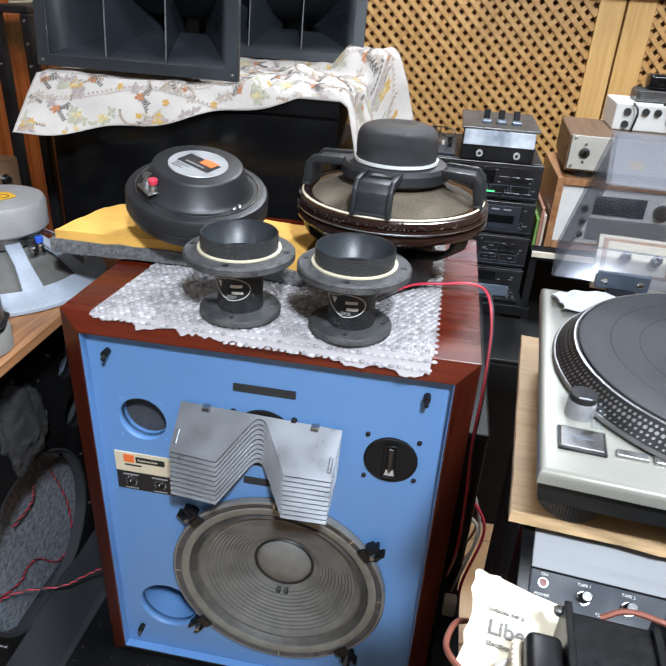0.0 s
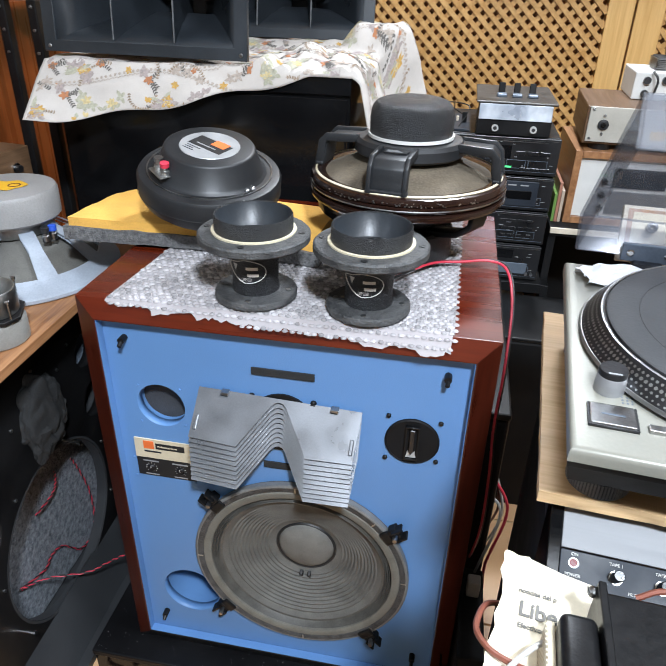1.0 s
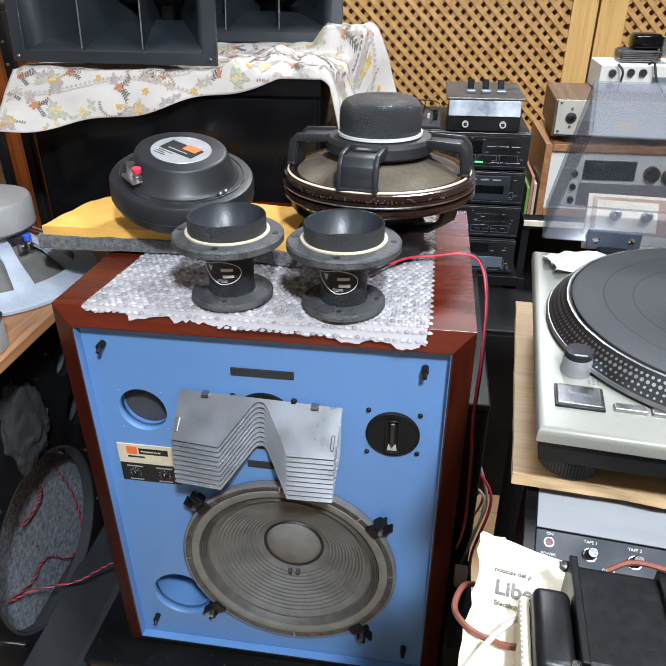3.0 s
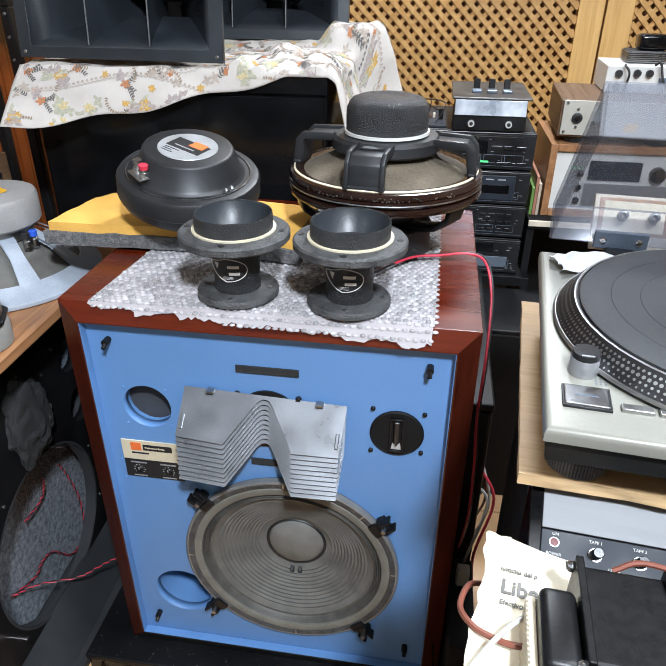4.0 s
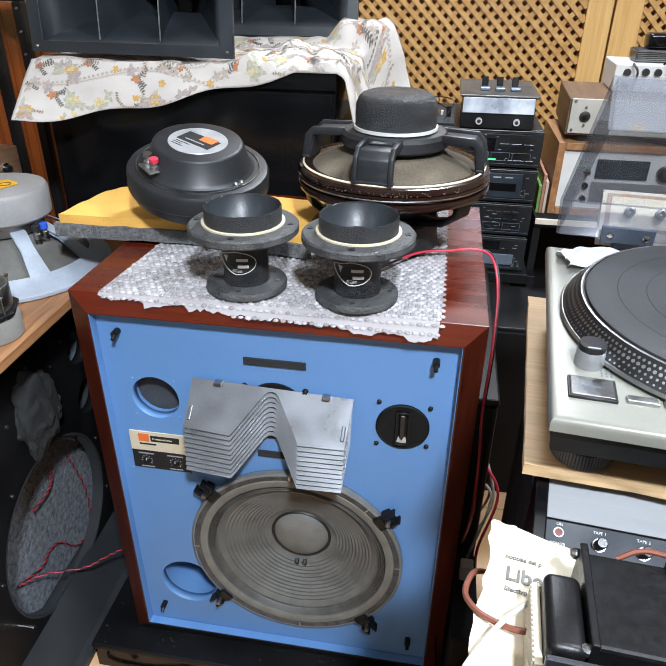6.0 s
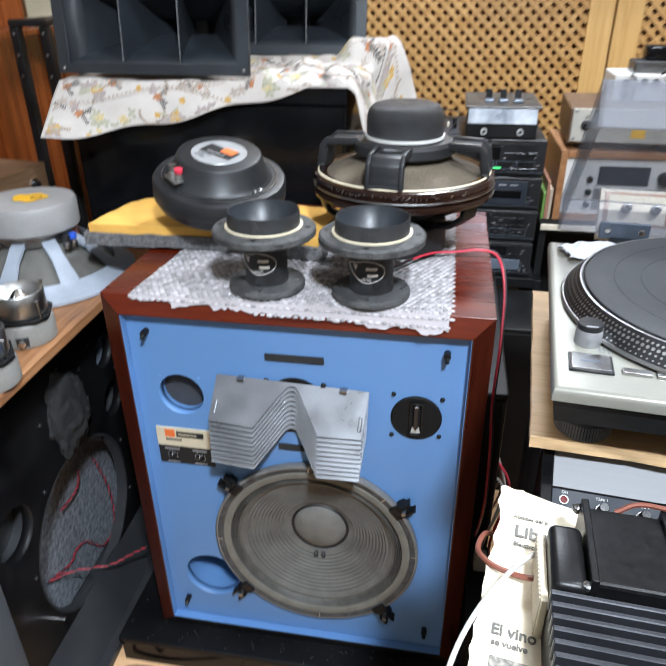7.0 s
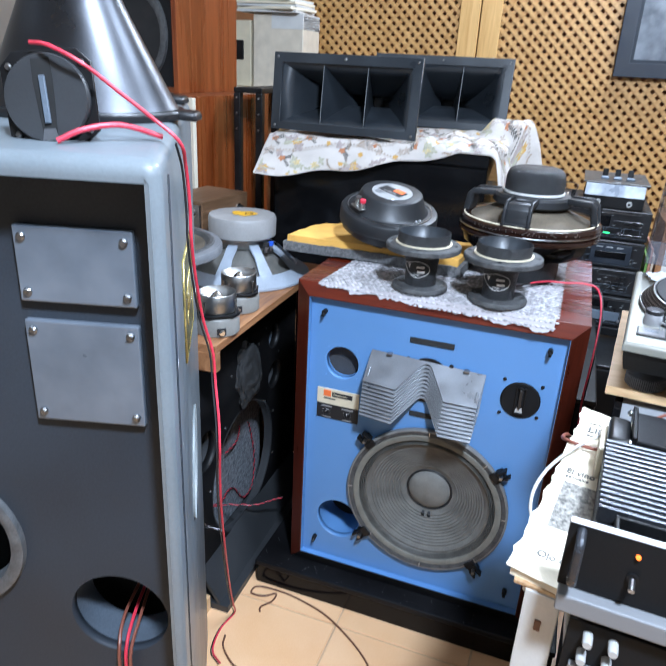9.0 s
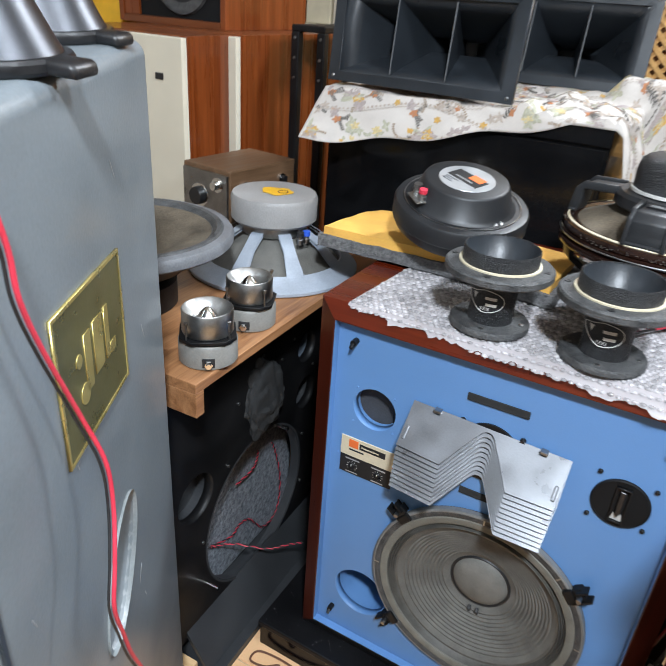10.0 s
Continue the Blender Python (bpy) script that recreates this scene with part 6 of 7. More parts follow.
for x, y in ((0.044, 0.078), (0.405, 0.078), (0.044, 0.30), (0.405, 0.30)):
    ft = lathe([(0, -0.0965), (0.026, -0.0965), (0.0285, -0.094), (0.0285, -0.076), (0.026, -0.072), (0.018, -0.056), (0.018, -0.0515), (0, -0.0515)], 40, Matrix.Translation((x, y, 0)))
    f = part("foot", ft, M_FIN, tt, "knurled black foot", True)
    for k in range(60):
        a = 2 * math.pi * k / 60
        c, s = math.cos(a), math.sin(a)
        part("knurl", moved(box(0.0284, 0.0292, -0.0009, 0.0009, -0.0935, -0.0765), Matrix.Translation((x, y, 0)) @ Matrix.Rotation(a, 4, "Z")), M_RIMGREY, f) if (x < 0.1 and y < 0.1) else None
PX, PY = 0.181, 0.190
plat = part("platter", lathe([(0.0, 0.004), (0.168, 0.004), (0.168, 0.007), (0.1545, 0.0235), (0.1530, 0.0250), (0.1510, 0.0250), (0.1500, 0.0235), (0.0, 0.0235)], 120, Matrix.Translation((PX, PY, 0))), M_BLACKPL, tt, "platter with a band of strobe dots", True)
part("bright_edge", lathe([(0.1500, 0.0251), (0.1515, 0.0254), (0.1530, 0.0251)], 120, Matrix.Translation((PX, PY, 0))), M_ALU, plat)
part("rim_edge", lathe([(0.1682, 0.0040), (0.1705, 0.0040), (0.1690, 0.0072), (0.1680, 0.0072)], 120, Matrix.Translation((PX, PY, 0))), M_ALU, plat)
mat_ = part("slipmat", lathe([(0.1480, 0.0236), (0.1480, 0.0265), (0.1465, 0.0275), (0.118, 0.0275), (0.1175, 0.0270), (0.117, 0.0275), (0.090, 0.0275), (0.0895, 0.0270), (0.089, 0.0275), (0.055, 0.0272), (0.0548, 0.0262), (0.0, 0.0262)], 120, Matrix.Translation((PX, PY, 0))), M_RUBBER, tt, "grey rubber platter mat", True)
part("spindle", rod((PX, PY, 0.026), (PX, PY, 0.041), 0.0036, 14), M_CHROME, tt)
# dots round the platter's sloping edge
verts, faces = [], []
for row_, (n_dot, rr_, rad) in enumerate(((183, 0.1660, 0.0011), (186, 0.1653, 0.0014), (189, 0.1646, 0.0019), (193, 0.1639, 0.0015))):
    z = 0.0095 + row_ * 0.0040
    for k in range(n_dot):
        a = 2 * math.pi * k / n_dot
        if not 100 < math.degrees(a) % 360 < 330:
            continue
        r = 0.168 - (z - 0.007) * 0.818 + 0.0004
        cx, cy = PX + r * math.cos(a), PY + r * math.sin(a)
        tx, ty = -math.sin(a), math.cos(a)
        b0 = len(verts)
        for q in range(6):
            u, v = rad * math.cos(q * 1.0472), rad * math.sin(q * 1.0472)
            ru = r - v * 0.633
            verts.append((PX + ru * math.cos(a) + tx * u, PY + ru * math.sin(a) + ty * u, z + v * 0.774))
        faces.append(tuple(range(b0, b0 + 6)))
me = bpy.data.meshes.new("strobe_dots")
me.from_pydata(verts, [], faces)
me.materials.append(M_ALU)
ob = new("strobe_dots", me)
ob.parent = plat
tagged(ob, "rows of bright strobe dots", "", "", "stuff")
KX, KY = 0.034, 0.090
kn = part("power_knob", lathe([(0.0130, 0.0), (0.0132, 0.002), (0.0126, 0.017), (0.0122, 0.0175)], 40, Matrix.Translation((KX, KY, 0))), M_BRUSHED, tt, "chrome power knob with a black cap", True)
part("cap", lathe([(0.0124, 0.0173), (0.0126, 0.0215), (0.0118, 0.0230), (0.0, 0.0230)], 40, Matrix.Translation((KX, KY, 0))), M_BLACKPL, kn, "", True)
part("text_bar", box(KX - 0.005, KX + 0.006, KY - 0.010, KY - 0.008, 0.0230, 0.0233), M_SILVER, kn)
bt = part("start_button", box(0.016, 0.053, 0.034, 0.062, 0.0, 0.004, 0.0012), M_STEEL, tt, "brushed start and stop button")
part("surround", sheet([(0.0145, 0.0325), (0.0545, 0.0325), (0.0545, 0.0635), (0.0145, 0.0635)], [[(0.0157, 0.0337), (0.0533, 0.0337), (0.0533, 0.0623), (0.0157, 0.0623)]], 0.003, Matrix.Translation((0, 0, 0.0012))), M_INK, bt)
part("text_bar", box(0.025, 0.044, 0.047, 0.0490, 0.0038, 0.0043), M_PLATE, bt)
for x in (0.062, 0.092):
    part("speed_button", box(x, x + 0.026, 0.036, 0.045, 0.0, 0.0035, 0.001), M_ALU, tt)
for k in range(9):
    part("print_mark", box(0.044 + 0.004 * (k % 3), 0.0455 + 0.004 * (k % 3), 0.072 + 0.004 * (k // 3), 0.074 + 0.004 * (k // 3), 0.0001, 0.0004), M_PLATE, tt)
for x in (0.062, 0.34):
    hg = part("hinge", box(x + 0.014, x + 0.048, 0.350, 0.372, 0.0, 0.010, 0.002), M_BLACKPL, tt)
    part("bracket", box(x, x + 0.062, 0.362, 0.368, 0.008, 0.030, 0.001), M_PLATE, hg, "grey metal hinge bracket")
    for q in (0.010, 0.052):
        screw(hg, (x + q, 0.362, 0.019), 0.0045, material=M_CHROME, h=0.002)

# the clear lid, raised
lid = placed("dust_cover", "raised clear smoked dust cover of the turntable", "lid")
OPEN = 37
LL, LH = 0.318, 0.045
lid.matrix_basis = GR @ pose(0.012, 0.366, 0.014, 0, 0, 0) @ pose(0, 0, 0, -OPEN, 0, 0)
# local: closed, the lid reaches from y = 0 forward to y = -0.36
for name, b in (("top", (0.0, 0.43, -LL, 0.0, LH - 0.003, LH)), ("front", (0.0, 0.43, -LL - 0.003, -LL - 0.0002, 0.0, LH)), ("side", (-0.0032, -0.0002, -LL - 0.003, 0.0, 0.0, LH)), ("side", (0.4302, 0.4332, -LL - 0.003, 0.0, 0.0, LH)), ("back", (0.0, 0.43, 0.0002, 0.003, 0.0, LH))):
    o = part(name, box(*b, 0.0006, 1), M_LID, lid)

# light board and the tuner under it
bd = placed("wooden_board", "rough pale wooden board under the turntable", "board", -0.097)
bm = box(-0.008, 0.50, 0.050, 0.40, -0.014, -0.0003)
bmesh.ops.subdivide_edges(bm, edges=bm.edges[:], cuts=14, use_grid_fill=True)
for v in bm.verts:
    n = noise.noise(v.co * 60)
    if v.co.x < -0.006:
        v.co.x += n * 0.0016
    if v.co.y < 0.054:
        v.co.y += n * 0.003
part("plank", bm, M_BOARD, bd)

am = placed("tuner_amplifier", "silver-topped receiver with a blue-black control panel", "amplifier", -0.1195)
part("case", box(0.021, 0.48, 0.085, 0.37, -0.125, -0.0005, 0.002), M_BLACK, am)
part("brushed_top", moved(box(0.0, 0.46, -0.021, 0.021, -0.0015, 0.0015, 0.0006), Matrix.Translation((0.02, 0.0485, -0.0132)) @ Matrix.Rotation(radians(28), 4, "X")), M_RSTRIP, am, "brushed aluminium upper strip")
part("top_trim", box(0.02, 0.48, 0.068, 0.085, -0.0045, -0.0005, 0.001), M_RSTRIP, am)
PMX = Matrix.Translation((0.02, 0.0295, -0.0240)) @ Matrix.Rotation(radians(32), 4, "X")  # x along the panel, y up it
panel = part("control_panel", moved(box(0.0, 0.46, -0.098, 0.0, -0.004, 0.0, 0.0008), PMX), M_PANEL, am, "blue-black control panel")
part("cheek", moved(prism([(-0.052, -0.125), (0.080, -0.125), (0.080, -0.001), (0.066, -0.001), (0.029, -0.022), (-0.052, -0.074)], 0, 0.012, 0.001, 1), Matrix.Translation((0.020, 0, 0)) @ Matrix(((0, 0, -1, 0), (1, 0, 0, 0), (0, 1, 0, 0), (0, 0, 0, 1)))), M_BLACKG, am, "black end cheek")
part("power_lamp", lathe([(0.0, 0.0012), (0.0034, 0.0012), (0.0038, 0.0)], 24, PMX @ Matrix.Translation((0.012, -0.0115, 0))), M_LEDRED, panel)
part("lamp_ring", lathe([(0.0037, 0.0), (0.0037, 0.0018), (0.0047, 0.0018), (0.0050, 0.0)], 24, PMX @ Matrix.Translation((0.012, -0.0115, 0))), M_CHROME, panel)
for k in range(6):
    x = 0.049 + 0.039 * k
    s_ = part("switch_knob", lathe([(0.0050, 0.0), (0.0050, 0.015), (0.0042, 0.0165), (0.0, 0.0165)], 24, PMX @ Matrix.Translation((x, -0.0165, 0))), M_KEY, panel, "", True)
    part("knob_ring", lathe([(0.0051, 0.0), (0.0051, 0.0012), (0.0062, 0.0012), (0.0065, 0.0)], 24, PMX @ Matrix.Translation((x, -0.0165, 0))), M_CHROME, panel)
for text, x, y, s in (("ON", 0.0095, -0.0048, 0.0040), ("POWER", 0.005, -0.0235, 0.0040), ("TAPE 1", 0.0430, -0.0065, 0.0040), ("TAPE 2", 0.0820, -0.0065, 0.0040), ("TAPE 3", 0.1210, -0.0065, 0.0040), ("FILTER", 0.060, -0.0290, 0.0040)):
    part("lettering", letters(text, s, PMX @ Matrix.Translation((x, y, 0.0005))), M_WHITE, panel)

# low table that carries everything on the right
tab = thing("work_table", (0.30, -0.76, 0), 0, "pale wooden work table with white metal legs", "table")
part("top", box(0.012, 0.85, 0.0, 0.40, 0.685, 0.7048, 0.002), M_BEIGE, tab)
for x, y in ((0.13, 0.03), (0.80, 0.03), (0.13, 0.36), (0.80, 0.36)):
    part("leg", box(x - 0.016, x + 0.016, y - 0.016, y + 0.016, 0.0, 0.6848, 0.002), M_WHITE, tab)

rk = thing("equipment_rack", (0.372, -0.30, 0), -4, "black equipment rack under the receiver and turntable", "rack")
part("side", box(0.0, 0.018, 0.0, 0.44, 0.0, 0.7048, 0.002), M_MATTBLK, rk)
part("side", box(0.70, 0.718, 0.0, 0.44, 0.0, 0.7048, 0.002), M_BLACK, rk)
part("shelf", box(0.0182, 0.6998, 0.0, 0.44, 0.685, 0.7046, 0.002), M_BLACK, rk)
part("shelf", box(0.0182, 0.6998, 0.0, 0.44, 0.30, 0.32, 0.002), M_BLACK, rk)
part("back_panel", box(0.0182, 0.6998, 0.42, 0.43, 0.3202, 0.6848), M_BLACK, rk)

sf = thing("side_shelf", (0.488, 0.90, 0), 0, "black shelf with a pale front edge under the receiver", "shelf")
part("top", box(0.0, 0.56, 0.012, 0.42, 0.680, 0.7048, 0.002), M_MATTBLK, sf)
part("front_edge", box(0.0, 0.56, 0.004, 0.0118, 0.690, 0.7048, 0.001), M_BEIGE, sf, "pale front edge")
for x in (0.0, 0.54):
    part("side", box(x, x + 0.02, 0.02, 0.41, 0.0, 0.6798, 0.002), M_MATTBLK, sf)
part("back", box(0.0202, 0.5398, 0.39, 0.40, 0.0, 0.6798), M_MATTBLK, sf)

bx = thing("black_case", (0.321, 0.17, 0), 0, "narrow black plastic case standing beside the monitor", "case")
part("shell", box(0.0, 0.047, 0.0, 0.60, 0.0, 0.60, 0.008), M_MATTBLK, bx)
part("lid", box(-0.001, 0.048, -0.001, 0.601, 0.6002, 0.615, 0.004), M_BLACK, bx)
# added box: hides the lit tiles so that the gap stays dark
bb = thing("black_box", (0.378, 0.615, 0), 0, "added matt black box that keeps the gap behind the rack dark", "box")
part("shell", box(0.0, 0.37, 0.0, 0.245, 0.0, 0.515, 0.006), M_MATTBLK, bb)
part("lid", box(-0.001, 0.371, -0.001, 0.246, 0.5152, 0.526, 0.003), M_BLACK, bb)
ad = thing("power_adapter", (0.326, 0.04, 0), 0, "black power supply box with a grey plug, enlarged to darken the gap", "adapter")
# oversized block, added to cover lit floor and darken the gap
part("block", box(-0.008, 0.040, -0.10, 0.10, 0.0, 0.26, 0.006), M_MATTBLK, ad)
part("socket", box(0.006, 0.030, 0.028, 0.050, 0.2602, 0.300, 0.003), M_GREYCAB, ad, "grey plug")

# valve amplifier with a finned transformer, in front of the receiver
va = thing("valve_amplifier", (0.305, -0.735, 0.706), -4, "black valve amplifier with a finned heat sink and transformer", "amplifier")
part("chassis", box(0.0, 0.42, 0.03, 0.33, 0.0985, 0.1125, 0.003), M_BLACK, va)
hs = part("heat_sink", box(0.004, 0.150, 0.060, 0.216, 0.1127, 0.172, 0.002), M_BLACK, va, "black finned heat sink")
for k in range(15):
    y = 0.061 + k * 0.0103
    part("fin", box(0.002, 0.152, y, y + 0.0042, 0.1722, 0.192, 0.0008, 1), M_FIN, hs)
tray = part("valve_tray", box(0.020, 0.170, 0.012, 0.056, 0.1127, 0.150, 0.001), M_BLACK, va, "open tray of small parts")
for b in ((0.020, 0.170, 0.052, 0.056), (0.020, 0.024, 0.012, 0.0518)):
    part("wall", box(b[0], b[1], b[2], b[3], 0.1502, 0.190, 0.001), M_BLACK, tray)
for x, y, r, h in ((0.036, 0.030, 0.006, 0.024), (0.048, 0.038, 0.004, 0.03), (0.075, 0.030, 0.007, 0.020), (0.10, 0.036, 0.005, 0.026)):
    part("fitting", lathe([(r, 0), (r, h * 0.6), (r * 0.7, h * 0.7), (r * 0.7, h), (0, h)], 16, Matrix.Translation((x, y, 0.1502))), M_CHROME, tray, "", True)
part("wire", tube([(0.055, 0.030, 0.16), (0.066, 0.026, 0.178), (0.085, 0.034, 0.172), (0.10, 0.024, 0.165)], 0.0016, 6, 6), M_WHITE, tray, "white wire")
tr = part("transformer", box(0.034, 0.098, 0.222, 0.305, 0.1127, 0.191, 0.003), M_SCUFF, va, "black laminated transformer")
for x in (0.034, 0.096):
    part("end_frame", box(x - 0.003, x + 0.003, 0.219, 0.309, 0.1127, 0.1965, 0.0012), M_SCUFF, tr)
part("bell_cover", box(0.004, 0.0305, 0.216, 0.282, 0.1127, 0.190, 0.0065, 4), M_SCUFF, tr, "pressed bell cover", True)
strip = part("paper_strip", box(-0.002, 0.0038, 0.214, 0.284, 0.1127, 0.172, 0.001), M_CREAM, tr, "ribbed cream paper strip")
for k in range(16):
    y = 0.2165 + 0.0042 * k
    part("rib", box(-0.0032, -0.0018, y, y + 0.0020, 0.114, 0.1722, 0.0004, 1), M_BEIGE, strip)
for y in (0.222, 0.306):
    screw(tr, (0.0305, y, 0.186), 0.0045, (-1, 0, 0.2), M_STEEL, 0.005, "bolt")
part("second_block", box(0.104, 0.17, 0.224, 0.32, 0.1127, 0.188, 0.003), M_SCUFF, va)
part("flying_lead", tube([(0.060, 0.31, 0.185), (0.080, 0.312, 0.196), (0.12, 0.30, 0.202), (0.17, 0.305, 0.20)], 0.0022, 6, 6), M_COPPER, va, "clear copper lead")
fp = part("front_plate", box(-0.022, 0.42, 0.0, 0.008, 0.130, 0.205, 0.0008), M_MATTBLK, va, "black front plate with an orange lamp")
part("edge_strip", box(-0.022, 0.42, -0.0005, 0.0085, 0.2052, 0.2062, 0.0004), M_SILVER, fp, "bare bright top edge")
part("lower_strip", box(-0.020, 0.42, -0.014, 0.008, 0.108, 0.1285, 0.002), M_RSTRIP, fp)
part("pilot_lamp", lathe([(0, 0.0032), (0.0018, 0.0028), (0.0025, 0.0012), (0.0025, 0.0)], 16, Matrix.Translation((0.042, 0.0, 0.188)) @ AX), M_LED_O, fp, "glowing orange pilot lamp", True)
part("switch", rod((0.042, 0.0, 0.163), (0.042, -0.014, 0.158), 0.0030, 10), M_STEEL, fp)
part("switch_collar", rod((0.042, 0.0, 0.163), (0.042, -0.003, 0.163), 0.0055, 12), M_BLACK, fp)
part("handle", tube([(-0.010, 0.0, 0.199), (-0.010, -0.020, 0.197), (-0.010, -0.023, 0.180), (-0.010, -0.021, 0.152), (-0.010, 0.0, 0.150)], 0.0045, 10, 8), M_FIN, fp, "dark metal handle")
for x, y in ((0.19, 0.09), (0.24, 0.09), (0.20, 0.17), (0.26, 0.20), (0.21, 0.27)):
    v_ = part("valve", lathe([(0.013, 0.10), (0.013, 0.112), (0.015, 0.118), (0.0155, 0.16), (0.011, 0.175), (0.004, 0.180), (0.0, 0.185)], 24, Matrix.Translation((x, y, 0))), M_GLASS, va, "small glass valve", True)
    part("plate", lathe([(0.006, 0.118), (0.006, 0.155), (0, 0.156)], 12, Matrix.Translation((x, y, 0))), M_PLATE, v_)
pa = thing("preamplifier", (0.312, -0.742, 0.7052), -4, "black preamplifier with a row of chrome knobs", "amplifier")
part("case", box(0.0, 0.42, 0.012, 0.34, 0.0, 0.0975, 0.002), M_BLACK, pa)
pf = part("front", box(-0.010, 0.424, 0.004, 0.0118, 0.002, 0.0955, 0.001), M_MATTBLK, pa)
for x, z in ((0.010, 0.082), (0.034, 0.082), (0.008, 0.058), (0.032, 0.058), (0.120, 0.080), (0.150, 0.080)):
    part("knob", lathe([(0.0050, 0), (0.0050, 0.013), (0.0042, 0.016), (0, 0.016)], 20, Matrix.Translation((x, 0.004, z)) @ AX), M_LIP, pf, "bright metal knob", True)
for k in range(9):
    x = -0.002 + 0.0165 * k
    part("key", box(x, x + 0.0145, -0.004, 0.0036, 0.028, 0.044, 0.0015), M_BRUSHED, pf, "silver key")
for x, z in ((-0.0005, 0.016), (0.022, 0.012)):
    part("dial", lathe([(0.0085, 0), (0.0085, 0.010), (0.007, 0.012), (0, 0.012)], 24, Matrix.Translation((x + 0.008, 0.004, z)) @ AX), M_BLACKPL, pf, "", True)
# papers and a booklet beside the amplifier
M_PRINT = mat("grey_print_ink", (0.13, 0.125, 0.115), 0.8, 0, 0.3, 60, 0)
bk = thing("booklet", (0, 0, 0), 0, "yellowed booklet with printed cover leaning on the amplifier", "book")
random.seed(5)


def page(poly, z_at, th):
    bm = bmesh.new()
    top = [bm.verts.new((x, y, z_at(x, y) + th)) for x, y in poly]
    bot = [bm.verts.new((x, y, z_at(x, y))) for x, y in poly]
    bm.faces.new(top)
    bm.faces.new(bot[::-1])
    for k in range(len(poly)):
        j = (k + 1) % len(poly)
        bm.faces.new((top[k], bot[k], bot[j], top[j]))
    bmesh.ops.recalc_face_normals(bm, faces=bm.faces)
    bmesh.ops.triangulate(bm, faces=bm.faces)
    return bm


torn = []  # the ragged outer edge of the cover
for k in range(34):
    t = k / 33
    torn.append((0.232 + 0.069 * t + 0.004 * math.sin(t * math.pi) + rnd(-0.0026, 0.0022), -0.694 + 0.322 * t + rnd(-0.002, 0.002)))
slope = lambda x, y: 0.806 + max(0, (y + 0.70)) * 0.155
part("page_block", page([(0.304, -0.374), (0.320, -0.374), (0.330, -0.40), (0.318, -0.716), (0.238, -0.692)], lambda x, y: slope(x, y) - 0.012, 0.012), M_PAPER, bk)
cov = part("cover", page([(0.301, -0.371), (0.305, -0.372), (0.318, -0.379), (0.321, -0.377), (0.345, -0.386), (0.374, -0.394), (0.352, -0.44), (0.318, -0.716), (0.300, -0.712), (0.270, -0.704)] + torn, slope, 0.0012), M_PAPER, bk)
CM = Matrix.Translation((0.0, -0.70, 0.8085)) @ Matrix.Rotation(math.atan(0.155), 4, "X")
for text, x, y, s, rz in (("noticias del p", 0.309, 0.2945, 0.0056, -9), ("Libe", 0.3075, 0.2745, 0.0180, -9), ("Efectivos de", 0.3065, 0.2645, 0.0058, -9), ("El vino", 0.285, 0.180, 0.013, -9), ("se vuelve", 0.285, 0.171, 0.0075, -9), ("Ojo con", 0.262, 0.030, 0.013, -10)):
    part("lettering", letters(text, s, CM @ Matrix.Translation((x, y, 0)) @ Matrix.Rotation(radians(rz), 4, "Z"), 0.0003, 0.022 * s), M_PRINT, cov)
part("photo", sheet([(0.284, 0.162), (0.328, 0.155), (0.316, 0.072), (0.270, 0.078)], (), 0.0006, CM), mat("printed_photo", (0.05, 0.048, 0.045), 0.8, 0, 0.9, 190, 0, (0.40, 0.37, 0.32)), cov, "grey printed photograph")
plk = thing("shelf_plank", (0.238, -0.708, 0.788), -9, "narrow white metal ledge under the booklet on a white upright", "shelf")
part("plank", box(0.014, 0.066, 0.012, 0.22, -0.006, 0.004, 0.002), M_WHITE, plk)
up1 = part("upright", box(0.018, 0.056, 0.006, 0.011, -0.788, 0.004, 0.001), M_WHITE, plk, "white metal upright")
part("rust_spot", box(0.034, 0.041, 0.0045, 0.0062, -0.045, -0.030, 0.001), M_BROWNCAB, up1)
under = part("page_block", box(0.004, 0.062, 0.008, 0.21, 0.0042, 0.0092, 0.001), M_BROWNPG, plk, "browned page edges")

# ---- component stack behind ----
def deck(z, h, label, x0=0.045, w=0.43, y=0.885, d=0.32):
    dk = thing("hifi_component", (x0, y, z), 0, label, "audio component", "black audio components in a stack")
    part("case", box(0.002, w - 0.002, 0.006, d, 0.0, h - 0.001, 0.002), M_BLACK, dk)
    part("front", box(0.0, w, -0.004, 0.0058, 0.002, h - 0.003, 0.0015), M_BLACKPL, dk)
    return dk


SX = 0.042
d1 = deck(0.842, 0.095, "black compact disc player with a green lamp", SX)
part("display", box(0.255, 0.315, -0.0048, -0.0036, 0.040, 0.072), M_BLACKG, d1)
part("green_lamp", box(0.300, 0.320, -0.0052, -0.0036, 0.018, 0.022), M_LED_G, d1)
for k in range(3):
    part("button", box(0.325 + 0.03 * k, 0.350 + 0.03 * k, -0.006, -0.0036, 0.050, 0.060, 0.001), M_KEY, d1)
    part("button", box(0.34 + 0.025 * k, 0.362 + 0.025 * k, -0.006, -0.0036, 0.012, 0.020, 0.001), M_KEY, d1)
part("text_bar", box(0.26, 0.40, -0.0045, -0.0036, 0.081, 0.083), M_STEEL, d1)
d2 = deck(0.752, 0.088, "black cassette deck with a glazed door", SX)
part("door", box(0.275, 0.395, -0.0060, -0.0036, 0.012, 0.076, 0.002), M_PANEL, d2)
part("door_window", box(0.29, 0.38, -0.0068, -0.0058, 0.030, 0.052, 0.001), M_BLACKG, d2)
